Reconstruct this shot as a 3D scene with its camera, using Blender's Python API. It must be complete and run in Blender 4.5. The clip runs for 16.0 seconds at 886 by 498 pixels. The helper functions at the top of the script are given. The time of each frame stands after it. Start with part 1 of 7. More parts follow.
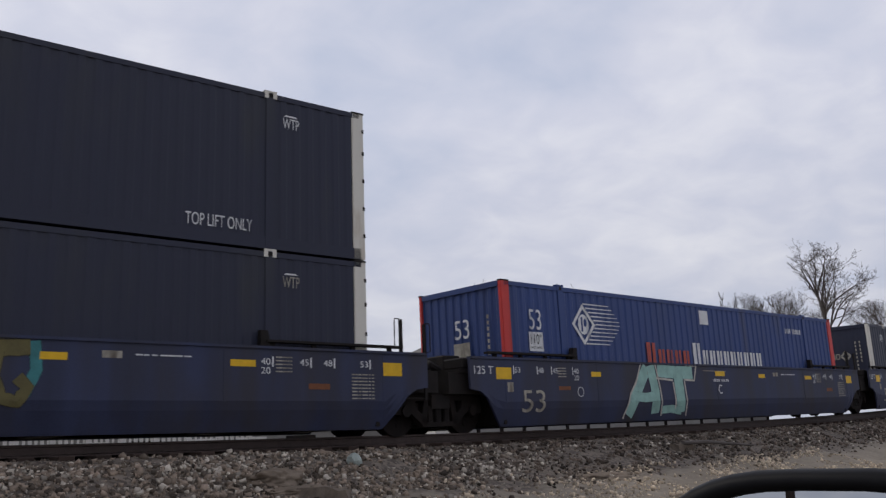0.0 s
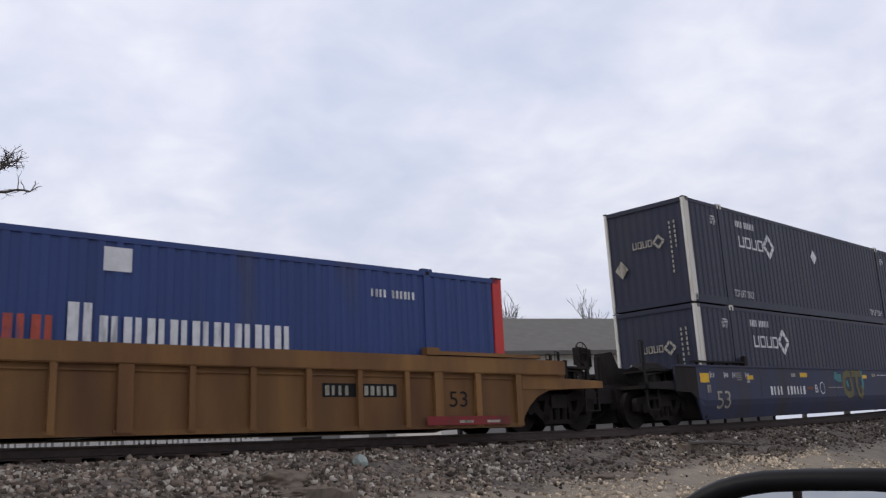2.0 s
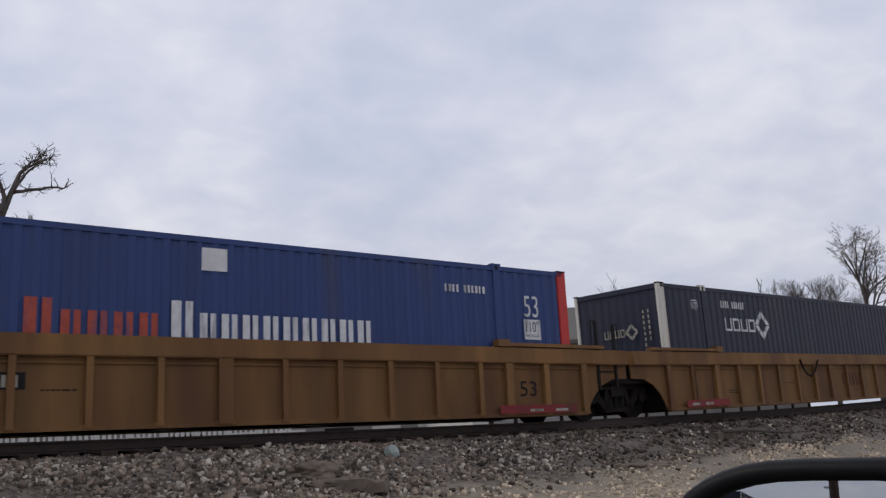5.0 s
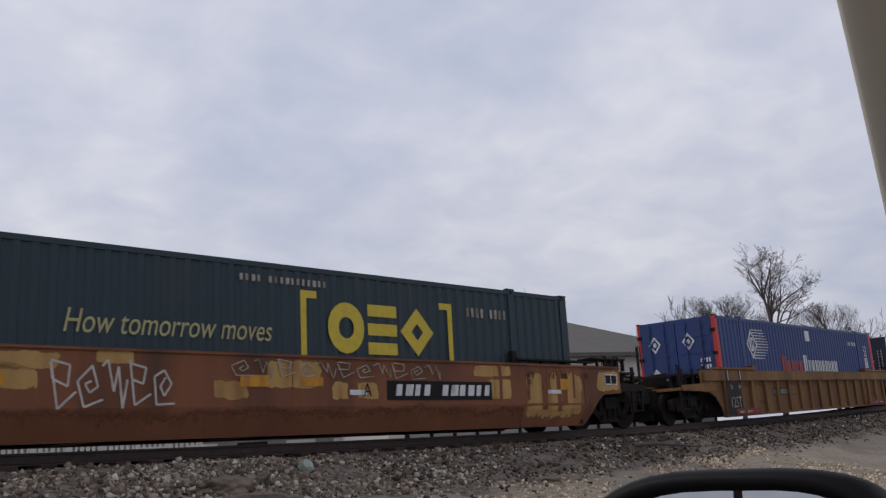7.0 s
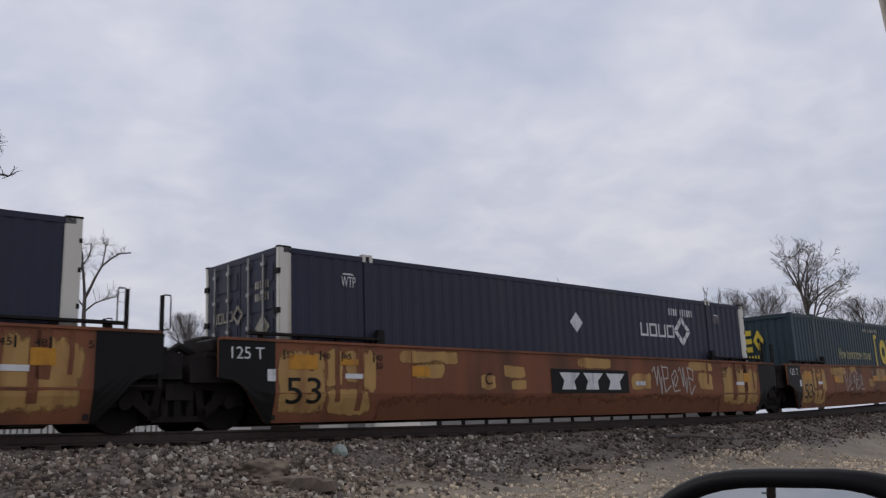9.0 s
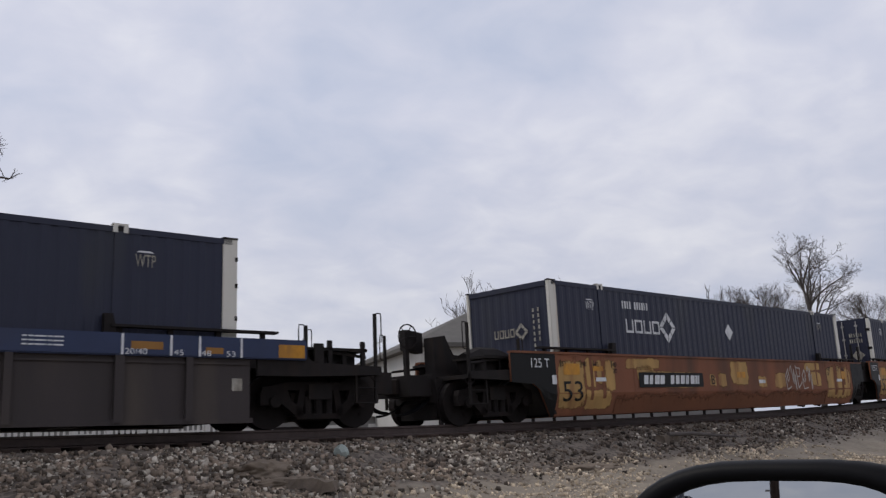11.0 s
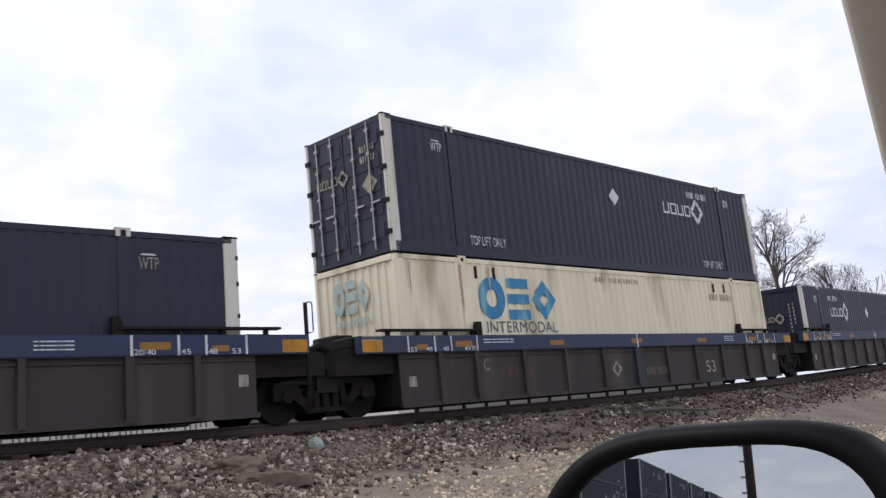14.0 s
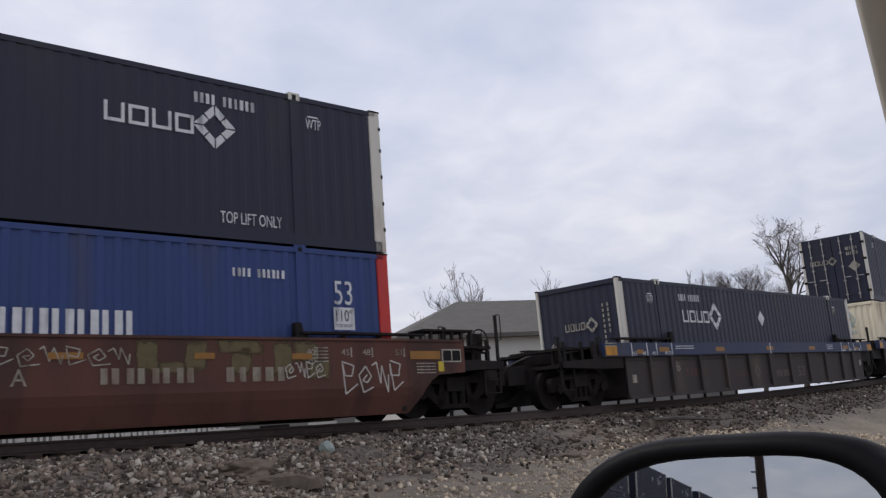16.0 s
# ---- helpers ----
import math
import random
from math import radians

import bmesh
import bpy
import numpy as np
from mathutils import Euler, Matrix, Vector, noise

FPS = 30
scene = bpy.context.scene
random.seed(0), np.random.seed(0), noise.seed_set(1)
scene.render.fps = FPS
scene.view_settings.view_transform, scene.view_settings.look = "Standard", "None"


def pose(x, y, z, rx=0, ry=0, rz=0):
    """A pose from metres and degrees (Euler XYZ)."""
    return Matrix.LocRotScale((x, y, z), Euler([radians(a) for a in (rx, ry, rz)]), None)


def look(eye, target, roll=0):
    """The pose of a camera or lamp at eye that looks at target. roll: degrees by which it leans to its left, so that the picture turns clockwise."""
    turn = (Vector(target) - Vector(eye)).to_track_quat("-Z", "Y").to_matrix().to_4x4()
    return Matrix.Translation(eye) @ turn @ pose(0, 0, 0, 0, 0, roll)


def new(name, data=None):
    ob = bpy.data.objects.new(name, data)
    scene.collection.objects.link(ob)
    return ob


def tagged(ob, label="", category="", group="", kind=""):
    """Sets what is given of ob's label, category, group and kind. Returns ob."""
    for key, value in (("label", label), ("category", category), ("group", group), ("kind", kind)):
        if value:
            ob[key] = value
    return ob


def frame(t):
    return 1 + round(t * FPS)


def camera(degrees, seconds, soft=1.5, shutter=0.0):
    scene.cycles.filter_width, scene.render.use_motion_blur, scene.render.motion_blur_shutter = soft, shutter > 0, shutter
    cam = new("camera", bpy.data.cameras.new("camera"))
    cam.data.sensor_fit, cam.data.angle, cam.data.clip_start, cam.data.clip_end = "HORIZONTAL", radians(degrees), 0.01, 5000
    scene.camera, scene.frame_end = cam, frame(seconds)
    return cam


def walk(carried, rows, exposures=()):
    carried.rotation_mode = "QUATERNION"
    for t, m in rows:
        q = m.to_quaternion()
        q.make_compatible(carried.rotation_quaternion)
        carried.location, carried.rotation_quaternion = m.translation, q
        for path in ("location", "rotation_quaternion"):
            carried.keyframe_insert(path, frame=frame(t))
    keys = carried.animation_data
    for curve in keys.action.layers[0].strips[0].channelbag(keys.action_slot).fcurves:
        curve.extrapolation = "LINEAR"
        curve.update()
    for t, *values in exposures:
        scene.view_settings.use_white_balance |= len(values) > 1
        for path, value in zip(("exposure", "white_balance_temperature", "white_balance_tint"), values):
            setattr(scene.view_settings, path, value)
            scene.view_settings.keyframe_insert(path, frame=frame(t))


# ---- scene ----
cam = camera(52.58, 16.0, soft=1.32, shutter=0.06)
EYE = Vector((0.0, 0.0, -0.378))
# seconds, heading to the right of +y, upward tilt, lean (picture counter-clockwise)
VIEW = [(0.0, 38.46, 12.44, 2.41), (0.5, 38.42, 12.44, 2.27), (1.0, 38.53, 12.41, 2.45), (1.5, 38.18, 12.48, 2.28),
        (2.0, 38.13, 12.52, 2.60), (2.5, 38.23, 12.42, 2.54), (3.0, 38.30, 12.41, 2.88), (3.5, 38.32, 12.45, 3.27),
        (3.7, 38.39, 12.48, 2.92), (5.8, 35.44, 11.75, 3.39), (6.0, 37.20, 11.63, 5.0), (6.5, 41.52, 12.18, 3.62),
        (7.0, 41.52, 12.58, 3.15), (7.5, 41.05, 12.66, 2.63), (8.0, 40.54, 12.53, 2.61), (8.5, 40.28, 12.31, 1.86),
        (9.0, 39.35, 11.89, 2.01), (9.5, 38.96, 11.88, 2.37), (10.0, 38.91, 11.78, 1.17), (12.5, 40.43, 11.84, 5.32),
        (13.0, 41.17, 11.35, 5.15), (13.5, 41.19, 11.18, 5.51), (14.0, 41.15, 10.97, 5.22), (14.5, 40.66, 11.13, 4.60),
        (15.0, 40.40, 11.18, 4.37), (15.5, 40.20, 11.29, 4.05), (16.0, 40.37, 11.38, 4.36)]
# sway of the held camera in millimetres: seconds, to its right, up, ahead
SWAY = [(0, -39, 7, 3), (2.0, -39, 7, 3), (3.0, -36, 7, 3), (3.5, -33, 7, 3), (6.0, -12, 8, 2), (6.5, -17, 9, 0), (7.0, -22, 9, -8), (8.0, -30, 14, -26),
        (9.0, -62, 32, -84), (9.5, -54, 27, -68), (10.0, -58, 26, -66), (12.5, 17, -11, 55), (13.0, 16, -10, 52), (14.0, 9, -9, 45), (15.0, 4, -6, 34), (16.0, 2, -5, 29)]


def view_row(t, yaw, tilt, lean):
    y, p = radians(yaw), radians(tilt)
    ahead = Vector((math.sin(y) * math.cos(p), math.cos(y) * math.cos(p), math.sin(p)))
    side = Vector((math.cos(y), -math.sin(y), 0))
    ts = [s[0] for s in SWAY]
    eye = EYE + side * float(np.interp(t, ts, [s[1] for s in SWAY])) * 0.001
    eye.z += float(np.interp(t, ts, [s[2] for s in SWAY])) * 0.001
    eye += ahead * float(np.interp(t, ts, [s[3] for s in SWAY])) * 0.001
    return (t, look(eye, eye + ahead, -lean))


walk(cam, [view_row(*r) for r in VIEW],
     exposures=[(0.0, 0.12), (0.5, 0.64), (1.0, 0.8), (1.5, 0.62), (2.0, 0.38), (2.5, 0.27), (3.0, 0.12), (3.5, 0.13), (5.8, 0.15), (6.2, 0.06), (9.0, 0.03), (10.0, 0.1), (12.5, 0.18), (13.0, 0.43), (13.5, 0.66),
                (14.0, 0.73), (14.5, 0.61), (15.0, 0.48), (15.5, 0.28), (16.0, 0.28)])

# ---- sky and sun ----
world = bpy.data.worlds.new("sky")
scene.world = world
world.use_nodes = True
wn, wl = world.node_tree.nodes, world.node_tree.links
wn.clear()
w_out, w_bg = wn.new("ShaderNodeOutputWorld"), wn.new("ShaderNodeBackground")
w_sky = wn.new("ShaderNodeTexSky")
w_sky.sky_type, w_sky.sun_disc = "NISHITA", False
w_sky.sun_elevation, w_sky.sun_rotation = radians(48), radians(-30)
w_co = wn.new("ShaderNodeTexCoord")
w_sep, w_flat, w_low, w_div = wn.new("ShaderNodeSeparateXYZ"), wn.new("ShaderNodeCombineXYZ"), wn.new("ShaderNodeMath"), wn.new("ShaderNodeVectorMath")
w_low.operation, w_low.inputs[1].default_value = "ADD", 0.30
w_div.operation = "DIVIDE"
w_abs = wn.new("ShaderNodeMath")
w_abs.operation = "ABSOLUTE"
wl.new(w_co.outputs["Generated"], w_sep.inputs[0])
wl.new(w_sep.outputs["Z"], w_abs.inputs[0])
wl.new(w_abs.outputs[0], w_low.inputs[0])
for k in range(3):
    wl.new(w_low.outputs[0], w_flat.inputs[k])
wl.new(w_co.outputs["Generated"], w_div.inputs[0])
wl.new(w_flat.outputs[0], w_div.inputs[1])
w_map = wn.new("ShaderNodeMapping")
w_map.inputs["Rotation"].default_value = (0.0, 0.0, radians(14))
w_map.inputs["Location"].default_value = (1.35, 0.1, 0.0)
wl.new(w_div.outputs[0], w_map.inputs["Vector"])
w_big, w_small = wn.new("ShaderNodeTexNoise"), wn.new("ShaderNodeTexNoise")
for n, sc, det in ((w_big, 1.5, 5), (w_small, 6.5, 7)):
    n.inputs["Scale"].default_value, n.inputs["Detail"].default_value, n.inputs["Distortion"].default_value = sc, det, 0.35
    wl.new(w_map.outputs[0], n.inputs["Vector"])
w_sum = wn.new("ShaderNodeMix")
w_sum.data_type = "FLOAT"
w_sum.inputs[0].default_value = 0.46
w_ramp = wn.new("ShaderNodeValToRGB")
w_ramp.color_ramp.elements[0].position, w_ramp.color_ramp.elements[0].color = 0.30, (0.455, 0.50, 0.63, 1)
w_ramp.color_ramp.elements[1].position, w_ramp.color_ramp.elements[1].color = 0.68, (0.735, 0.735, 0.79, 1)
mid = w_ramp.color_ramp.elements.new(0.50)
mid.color = (0.585, 0.60, 0.70, 1)
w_dim = wn.new("ShaderNodeVectorMath")
w_dim.operation = "SCALE"
w_dim.inputs["Scale"].default_value = 0.09
w_mix = wn.new("ShaderNodeMix")
w_mix.data_type = "RGBA"
w_mix.inputs[0].default_value = 0.93
wl.new(w_big.outputs["Fac"], w_sum.inputs[2])
wl.new(w_small.outputs["Fac"], w_sum.inputs[3])
wl.new(w_sum.outputs[0], w_ramp.inputs[0])
wl.new(w_sky.outputs[0], w_dim.inputs[0])
wl.new(w_dim.outputs[0], w_mix.inputs[6])
wl.new(w_ramp.outputs[0], w_mix.inputs[7])
w_hor, w_dull = wn.new("ShaderNodeMapRange"), wn.new("ShaderNodeVectorMath")
w_hor.inputs["From Min"].default_value, w_hor.inputs["From Max"].default_value = 0.06, 0.36
w_hor.inputs["To Min"].default_value, w_hor.inputs["To Max"].default_value = 0.885, 1.03
w_dull.operation = "SCALE"
wl.new(w_abs.outputs[0], w_hor.inputs["Value"])
wl.new(w_mix.outputs[2], w_dull.inputs[0])
wl.new(w_hor.outputs[0], w_dull.inputs["Scale"])
wl.new(w_dull.outputs[0], w_bg.inputs["Color"])
w_bg.inputs["Strength"].default_value = 1.0
wl.new(w_bg.outputs[0], w_out.inputs["Surface"])
sun = new("sun", bpy.data.lights.new("sun", "SUN"))
sun.data.energy, sun.data.angle, sun.data.color = 0.9, radians(14), (1.0, 0.93, 0.84)
sun.matrix_world = look((-30, 40, 62), (0, 0, 0))


# ---- materials ----
def mat(name, color, rough=0.55, metal=0.0, vary=0.25, scale=6.0, dirt=None, dirt_amount=0.3, streak=0.0, bump=0.15, fine=60.0,
        rand=0.0, island=0.0):
    """Paint, metal, wood or stone: colour with broad and fine variation, dirt with a shape of its own, and fine relief."""
    m = bpy.data.materials.new(name)
    m.use_nodes = True
    n, l = m.node_tree.nodes, m.node_tree.links
    b = n["Principled BSDF"]
    b.inputs["Roughness"].default_value, b.inputs["Metallic"].default_value = rough, metal
    b.inputs["Specular IOR Level"].default_value = 0.3
    co = n.new("ShaderNodeTexCoord")
    broad, grain = n.new("ShaderNodeTexNoise"), n.new("ShaderNodeTexNoise")
    broad.inputs["Scale"].default_value, broad.inputs["Detail"].default_value = scale, 6
    grain.inputs["Scale"].default_value, grain.inputs["Detail"].default_value = fine, 4
    mp = n.new("ShaderNodeMapping")
    mp.inputs["Scale"].default_value = (1, 1, 0.12) if streak else (1, 1, 1)
    l.new(co.outputs["Object"], mp.inputs[0])
    l.new(mp.outputs[0], broad.inputs["Vector"])
    l.new(co.outputs["Object"], grain.inputs["Vector"])
    mixn = n.new("ShaderNodeMix")
    mixn.data_type = "FLOAT"
    mixn.inputs[0].default_value = 0.35
    l.new(broad.outputs["Fac"], mixn.inputs[2])
    l.new(grain.outputs["Fac"], mixn.inputs[3])
    hsv = n.new("ShaderNodeHueSaturation")
    hsv.inputs["Color"].default_value = (*color, 1)
    val = n.new("ShaderNodeMapRange")
    val.inputs["From Min"].default_value, val.inputs["From Max"].default_value = 0.3, 0.7
    val.inputs["To Min"].default_value, val.inputs["To Max"].default_value = 1 - vary, 1 + vary
    l.new(mixn.outputs[0], val.inputs["Value"])
    out_val = val.outputs[0]
    if rand or island:
        info = n.new("ShaderNodeNewGeometry") if island else n.new("ShaderNodeObjectInfo")
        amount = island or rand
        r2 = n.new("ShaderNodeMapRange")
        r2.inputs["To Min"].default_value, r2.inputs["To Max"].default_value = 1 - amount, 1 + amount
        l.new(info.outputs["Random Per Island"] if island else info.outputs["Random"], r2.inputs["Value"])
        mul = n.new("ShaderNodeMath")
        mul.operation = "MULTIPLY"
        l.new(out_val, mul.inputs[0])
        l.new(r2.outputs[0], mul.inputs[1])
        out_val = mul.outputs[0]
    l.new(out_val, hsv.inputs["Value"])
    col = hsv.outputs[0]
    if dirt:
        stain = n.new("ShaderNodeTexNoise")
        stain.inputs["Scale"].default_value, stain.inputs["Detail"].default_value = scale * 0.55, 9
        mp2 = n.new("ShaderNodeMapping")
        mp2.inputs["Location"].default_value = (3.1, 7.7, 1.3)
        mp2.inputs["Scale"].default_value = (1.3, 1.3, 0.3)
        l.new(co.outputs["Object"], mp2.inputs[0])
        l.new(mp2.outputs[0], stain.inputs["Vector"])
        st = n.new("ShaderNodeMapRange")
        st.inputs["From Min"].default_value, st.inputs["From Max"].default_value = 0.62 - dirt_amount * 0.4, 0.72
        l.new(stain.outputs["Fac"], st.inputs["Value"])
        dm = n.new("ShaderNodeMix")
        dm.data_type = "RGBA"
        l.new(st.outputs[0], dm.inputs[0])
        l.new(col, dm.inputs[6])
        dm.inputs[7].default_value = (*dirt, 1)
        col = dm.outputs[2]
    l.new(col, b.inputs["Base Color"])
    rr = n.new("ShaderNodeMapRange")
    rr.inputs["To Min"].default_value, rr.inputs["To Max"].default_value = max(0.05, rough - 0.12), min(1, rough + 0.15)
    l.new(broad.outputs["Fac"], rr.inputs["Value"])
    l.new(rr.outputs[0], b.inputs["Roughness"])
    if bump:
        bp = n.new("ShaderNodeBump")
        bp.inputs["Strength"].default_value, bp.inputs["Distance"].default_value = bump, 0.01
        l.new(mixn.outputs[0], bp.inputs["Height"])
        l.new(bp.outputs[0], b.inputs["Normal"])
    return m


RUST, SOOT = (0.09, 0.045, 0.025), (0.02, 0.018, 0.017)
M_NAVY = mat("navy_container_paint", (0.0205, 0.0235, 0.0435), 0.5, vary=0.14, scale=1.2, dirt=(0.030, 0.032, 0.041), dirt_amount=0.15, streak=1)
M_BLUE = mat("blue_container_paint", (0.030, 0.055, 0.17), 0.5, vary=0.2, scale=1.4, dirt=(0.05, 0.06, 0.12), dirt_amount=0.15, streak=1)
M_GREEN = mat("dark_green_container_paint", (0.023, 0.043, 0.054), 0.5, vary=0.15, scale=1.3, dirt=(0.04, 0.05, 0.05), dirt_amount=0.15, streak=1)
M_CREAM = mat("cream_container_paint", (0.76, 0.69, 0.52), 0.6, vary=0.12, scale=1.6, dirt=(0.36, 0.29, 0.18), dirt_amount=0.2, streak=1)
M_WHITE = mat("white_post_paint", (0.62, 0.60, 0.54), 0.55, vary=0.12, scale=3, dirt=(0.33, 0.24, 0.15), dirt_amount=0.2, streak=1)
M_RED = mat("red_post_paint", (0.50, 0.045, 0.04), 0.5, vary=0.15, scale=3, dirt=(0.25, 0.03, 0.03), dirt_amount=0.15)
M_LET = mat("white_lettering", (0.62, 0.63, 0.64), 0.6, vary=0.14, scale=8, dirt=(0.3, 0.31, 0.33), dirt_amount=0.22, bump=0)
M_LETW = mat("worn_lettering", (0.34, 0.32, 0.27), 0.7, vary=0.3, scale=9, dirt=(0.12, 0.1, 0.08), dirt_amount=0.35, bump=0)
M_ORANGE = mat("faded_orange_lettering", (0.36, 0.07, 0.045), 0.6, vary=0.3, scale=7, dirt=(0.1, 0.07, 0.14), dirt_amount=0.35, bump=0)
M_YLET = mat("yellow_lettering", (0.55, 0.42, 0.05), 0.55, vary=0.15, scale=7, bump=0)
M_YLETW = mat("pale_yellow_lettering", (0.40, 0.36, 0.18), 0.6, vary=0.15, scale=7, bump=0)
M_PBLUE = mat("faded_pale_blue_lettering", (0.36, 0.46, 0.44), 0.6, vary=0.2, scale=5, dirt=(0.55, 0.55, 0.45), dirt_amount=0.35, bump=0)
M_CBLUE = mat("bright_blue_lettering", (0.035, 0.205, 0.40), 0.55, vary=0.2, scale=5, dirt=(0.2, 0.42, 0.45), dirt_amount=0.25, bump=0)
M_CFADE = mat("worn_dark_lettering", (0.36, 0.31, 0.23), 0.7, vary=0.3, scale=9, bump=0)
M_CDARK = mat("slate_lettering", (0.10, 0.13, 0.16), 0.6, vary=0.2, scale=7, bump=0)
M_DBLUE = mat("dusty_dark_blue_car_paint", (0.030, 0.037, 0.078), 0.62, vary=0.35, scale=1.7, dirt=(0.036, 0.032, 0.034), dirt_amount=0.6, streak=1)
M_BLACK = mat("grimy_black_steel", (0.0185, 0.016, 0.0155), 0.7, vary=0.35, scale=4, dirt=(0.026, 0.02, 0.017), dirt_amount=0.3)
M_YELLOW = mat("weathered_yellow_car_paint", (0.205, 0.105, 0.036), 0.68, vary=0.35, scale=1.5, dirt=(0.095, 0.042, 0.02), dirt_amount=0.5, streak=1)
M_YWEB = mat("dirty_yellow_web_paint", (0.155, 0.080, 0.029), 0.72, vary=0.4, scale=1.7, dirt=(0.085, 0.035, 0.018), dirt_amount=0.55, streak=1)
M_BROWN = mat("rust_brown_car_paint", (0.195, 0.074, 0.037), 0.7, vary=0.25, scale=1.2, dirt=(0.07, 0.035, 0.022), dirt_amount=0.35, streak=1)
M_PATCH = mat("old_yellow_paint_patch", (0.40, 0.245, 0.088), 0.7, vary=0.25, scale=2.5, dirt=(0.18, 0.075, 0.035), dirt_amount=0.3, streak=1)
M_DRIP = mat("rust_brown_run", (0.165, 0.065, 0.033), 0.75, vary=0.25, scale=3, streak=1)
M_GREY = mat("sooty_grey_car_paint", (0.046, 0.038, 0.037), 0.72, vary=0.25, scale=1.3, dirt=(0.085, 0.068, 0.055), dirt_amount=0.3, streak=1)
M_CHORD = mat("blue_chord_paint", (0.028, 0.040, 0.088), 0.55, vary=0.2, scale=1.5, dirt=(0.05, 0.05, 0.07), dirt_amount=0.25)
M_RIBBLUE = mat("sooty_blue_rib_paint", (0.030, 0.037, 0.062), 0.65, vary=0.25, scale=2, dirt=(0.04, 0.036, 0.036), dirt_amount=0.4, streak=1)
M_FADEG = mat("faded_grey_lettering", (0.12, 0.105, 0.09), 0.8, vary=0.3, scale=8, bump=0)
M_FADER = mat("faded_red_lettering", (0.085, 0.048, 0.043), 0.8, vary=0.3, scale=8, bump=0)
M_AMBER = mat("dull_amber_reflector", (0.27, 0.13, 0.03), 0.5, vary=0.15, scale=5, bump=0)
M_EARTH = mat("damp_brown_earth", (0.165, 0.13, 0.098), 0.95, vary=0.3, scale=5, bump=0.6)
M_SANDST = mat("sandy_pebble", (0.44, 0.36, 0.265), 0.95, vary=0.2, scale=9, island=0.55, bump=0.2)
M_LOWBROWN = mat("darker_brown_lower_coat", (0.168, 0.068, 0.034), 0.85, vary=0.2, scale=1.6, dirt=(0.135, 0.056, 0.029), dirt_amount=0.5, streak=1)
M_OLDWOOD = mat("rotten_grey_timber", (0.135, 0.108, 0.085), 0.9, vary=0.35, scale=7, bump=0.6)
M_COLUMN = mat("smooth_beige_trim", (0.52, 0.49, 0.43), 0.7, vary=0.05, scale=2, fine=120, bump=0.05)
M_GREENST = mat("pale_greenish_stone", (0.30, 0.34, 0.31), 0.9, vary=0.2, scale=8)
M_BNBROWN = mat("dark_brown_car_paint", (0.10, 0.042, 0.031), 0.68, vary=0.25, scale=1.2, dirt=(0.035, 0.022, 0.02), dirt_amount=0.35, streak=1)
M_YREF = mat("bright_yellow_reflector", (0.66, 0.40, 0.015), 0.5, vary=0.15, scale=7, bump=0)
M_SAFETY = mat("yellow_reflector", (0.50, 0.23, 0.02), 0.5, vary=0.2, scale=7, dirt=(0.3, 0.14, 0.03), dirt_amount=0.4, bump=0)
M_REDST = mat("red_stripe_paint", (0.19, 0.022, 0.024), 0.6, vary=0.25, scale=3, dirt=(0.08, 0.03, 0.02), dirt_amount=0.3)
M_BPLATE = mat("black_number_panel", (0.012, 0.012, 0.012), 0.5, vary=0.2, scale=5)
M_STEEL = mat("worn_bright_steel", (0.33, 0.31, 0.29), 0.35, metal=0.9, vary=0.2, scale=5)
M_RAIL = mat("rusty_rail_steel", (0.066, 0.048, 0.043), 0.65, metal=0.1, vary=0.3, scale=8)
M_TIE = mat("creosoted_timber", (0.040, 0.026, 0.020), 0.85, vary=0.35, scale=6, streak=0, rand=0.3, bump=0.4)
M_RUSTBAR = mat("dull_rust_marking", (0.17, 0.065, 0.03), 0.7, vary=0.3, scale=6, bump=0)
M_RUSTY = mat("rusty_truck_steel", (0.0145, 0.012, 0.0115), 0.8, vary=0.35, scale=6, dirt=(0.022, 0.016, 0.014), dirt_amount=0.3)
M_AQUA = mat("aqua_spray_paint", (0.04, 0.17, 0.18), 0.6, vary=0.3, scale=4, bump=0)
M_TEAL = mat("pale_teal_spray_paint", (0.25, 0.42, 0.38), 0.6, vary=0.3, scale=4, bump=0)
M_OLIVE = mat("olive_spray_paint", (0.105, 0.09, 0.035), 0.6, vary=0.3, scale=4, bump=0)
M_TAG = mat("white_spray_paint", (0.45, 0.42, 0.38), 0.7, vary=0.3, scale=5, bump=0)
M_BARK = mat("grey_brown_bark", (0.095, 0.082, 0.075), 0.9, vary=0.3, scale=3, bump=0.4)
M_ROOF = mat("grey_shingle_roof", (0.115, 0.108, 0.098), 0.9, vary=0.2, scale=1.5, fine=14)
M_WALL = mat("pale_grey_siding", (0.50, 0.49, 0.46), 0.8, vary=0.08, scale=1.0)
M_SHED = mat("dull_grey_siding", (0.22, 0.215, 0.21), 0.8, vary=0.15, scale=0.8)
M_FENCE = mat("white_fence_paint", (0.58, 0.57, 0.55), 0.6, vary=0.1, scale=3)
M_PANEL = mat("grey_fence_panel", (0.36, 0.355, 0.345), 0.7, vary=0.15, scale=2)
M_CARW = mat("white_car_paint", (0.75, 0.76, 0.77), 0.3, vary=0.04, scale=3, bump=0)
M_DGLASS = mat("dark_window_glass", (0.02, 0.025, 0.03), 0.08, vary=0.05, bump=0)
M_TRIM = mat("warm_grey_car_trim", (0.34, 0.32, 0.28), 0.75, vary=0.05, scale=8, fine=300, bump=0.1)
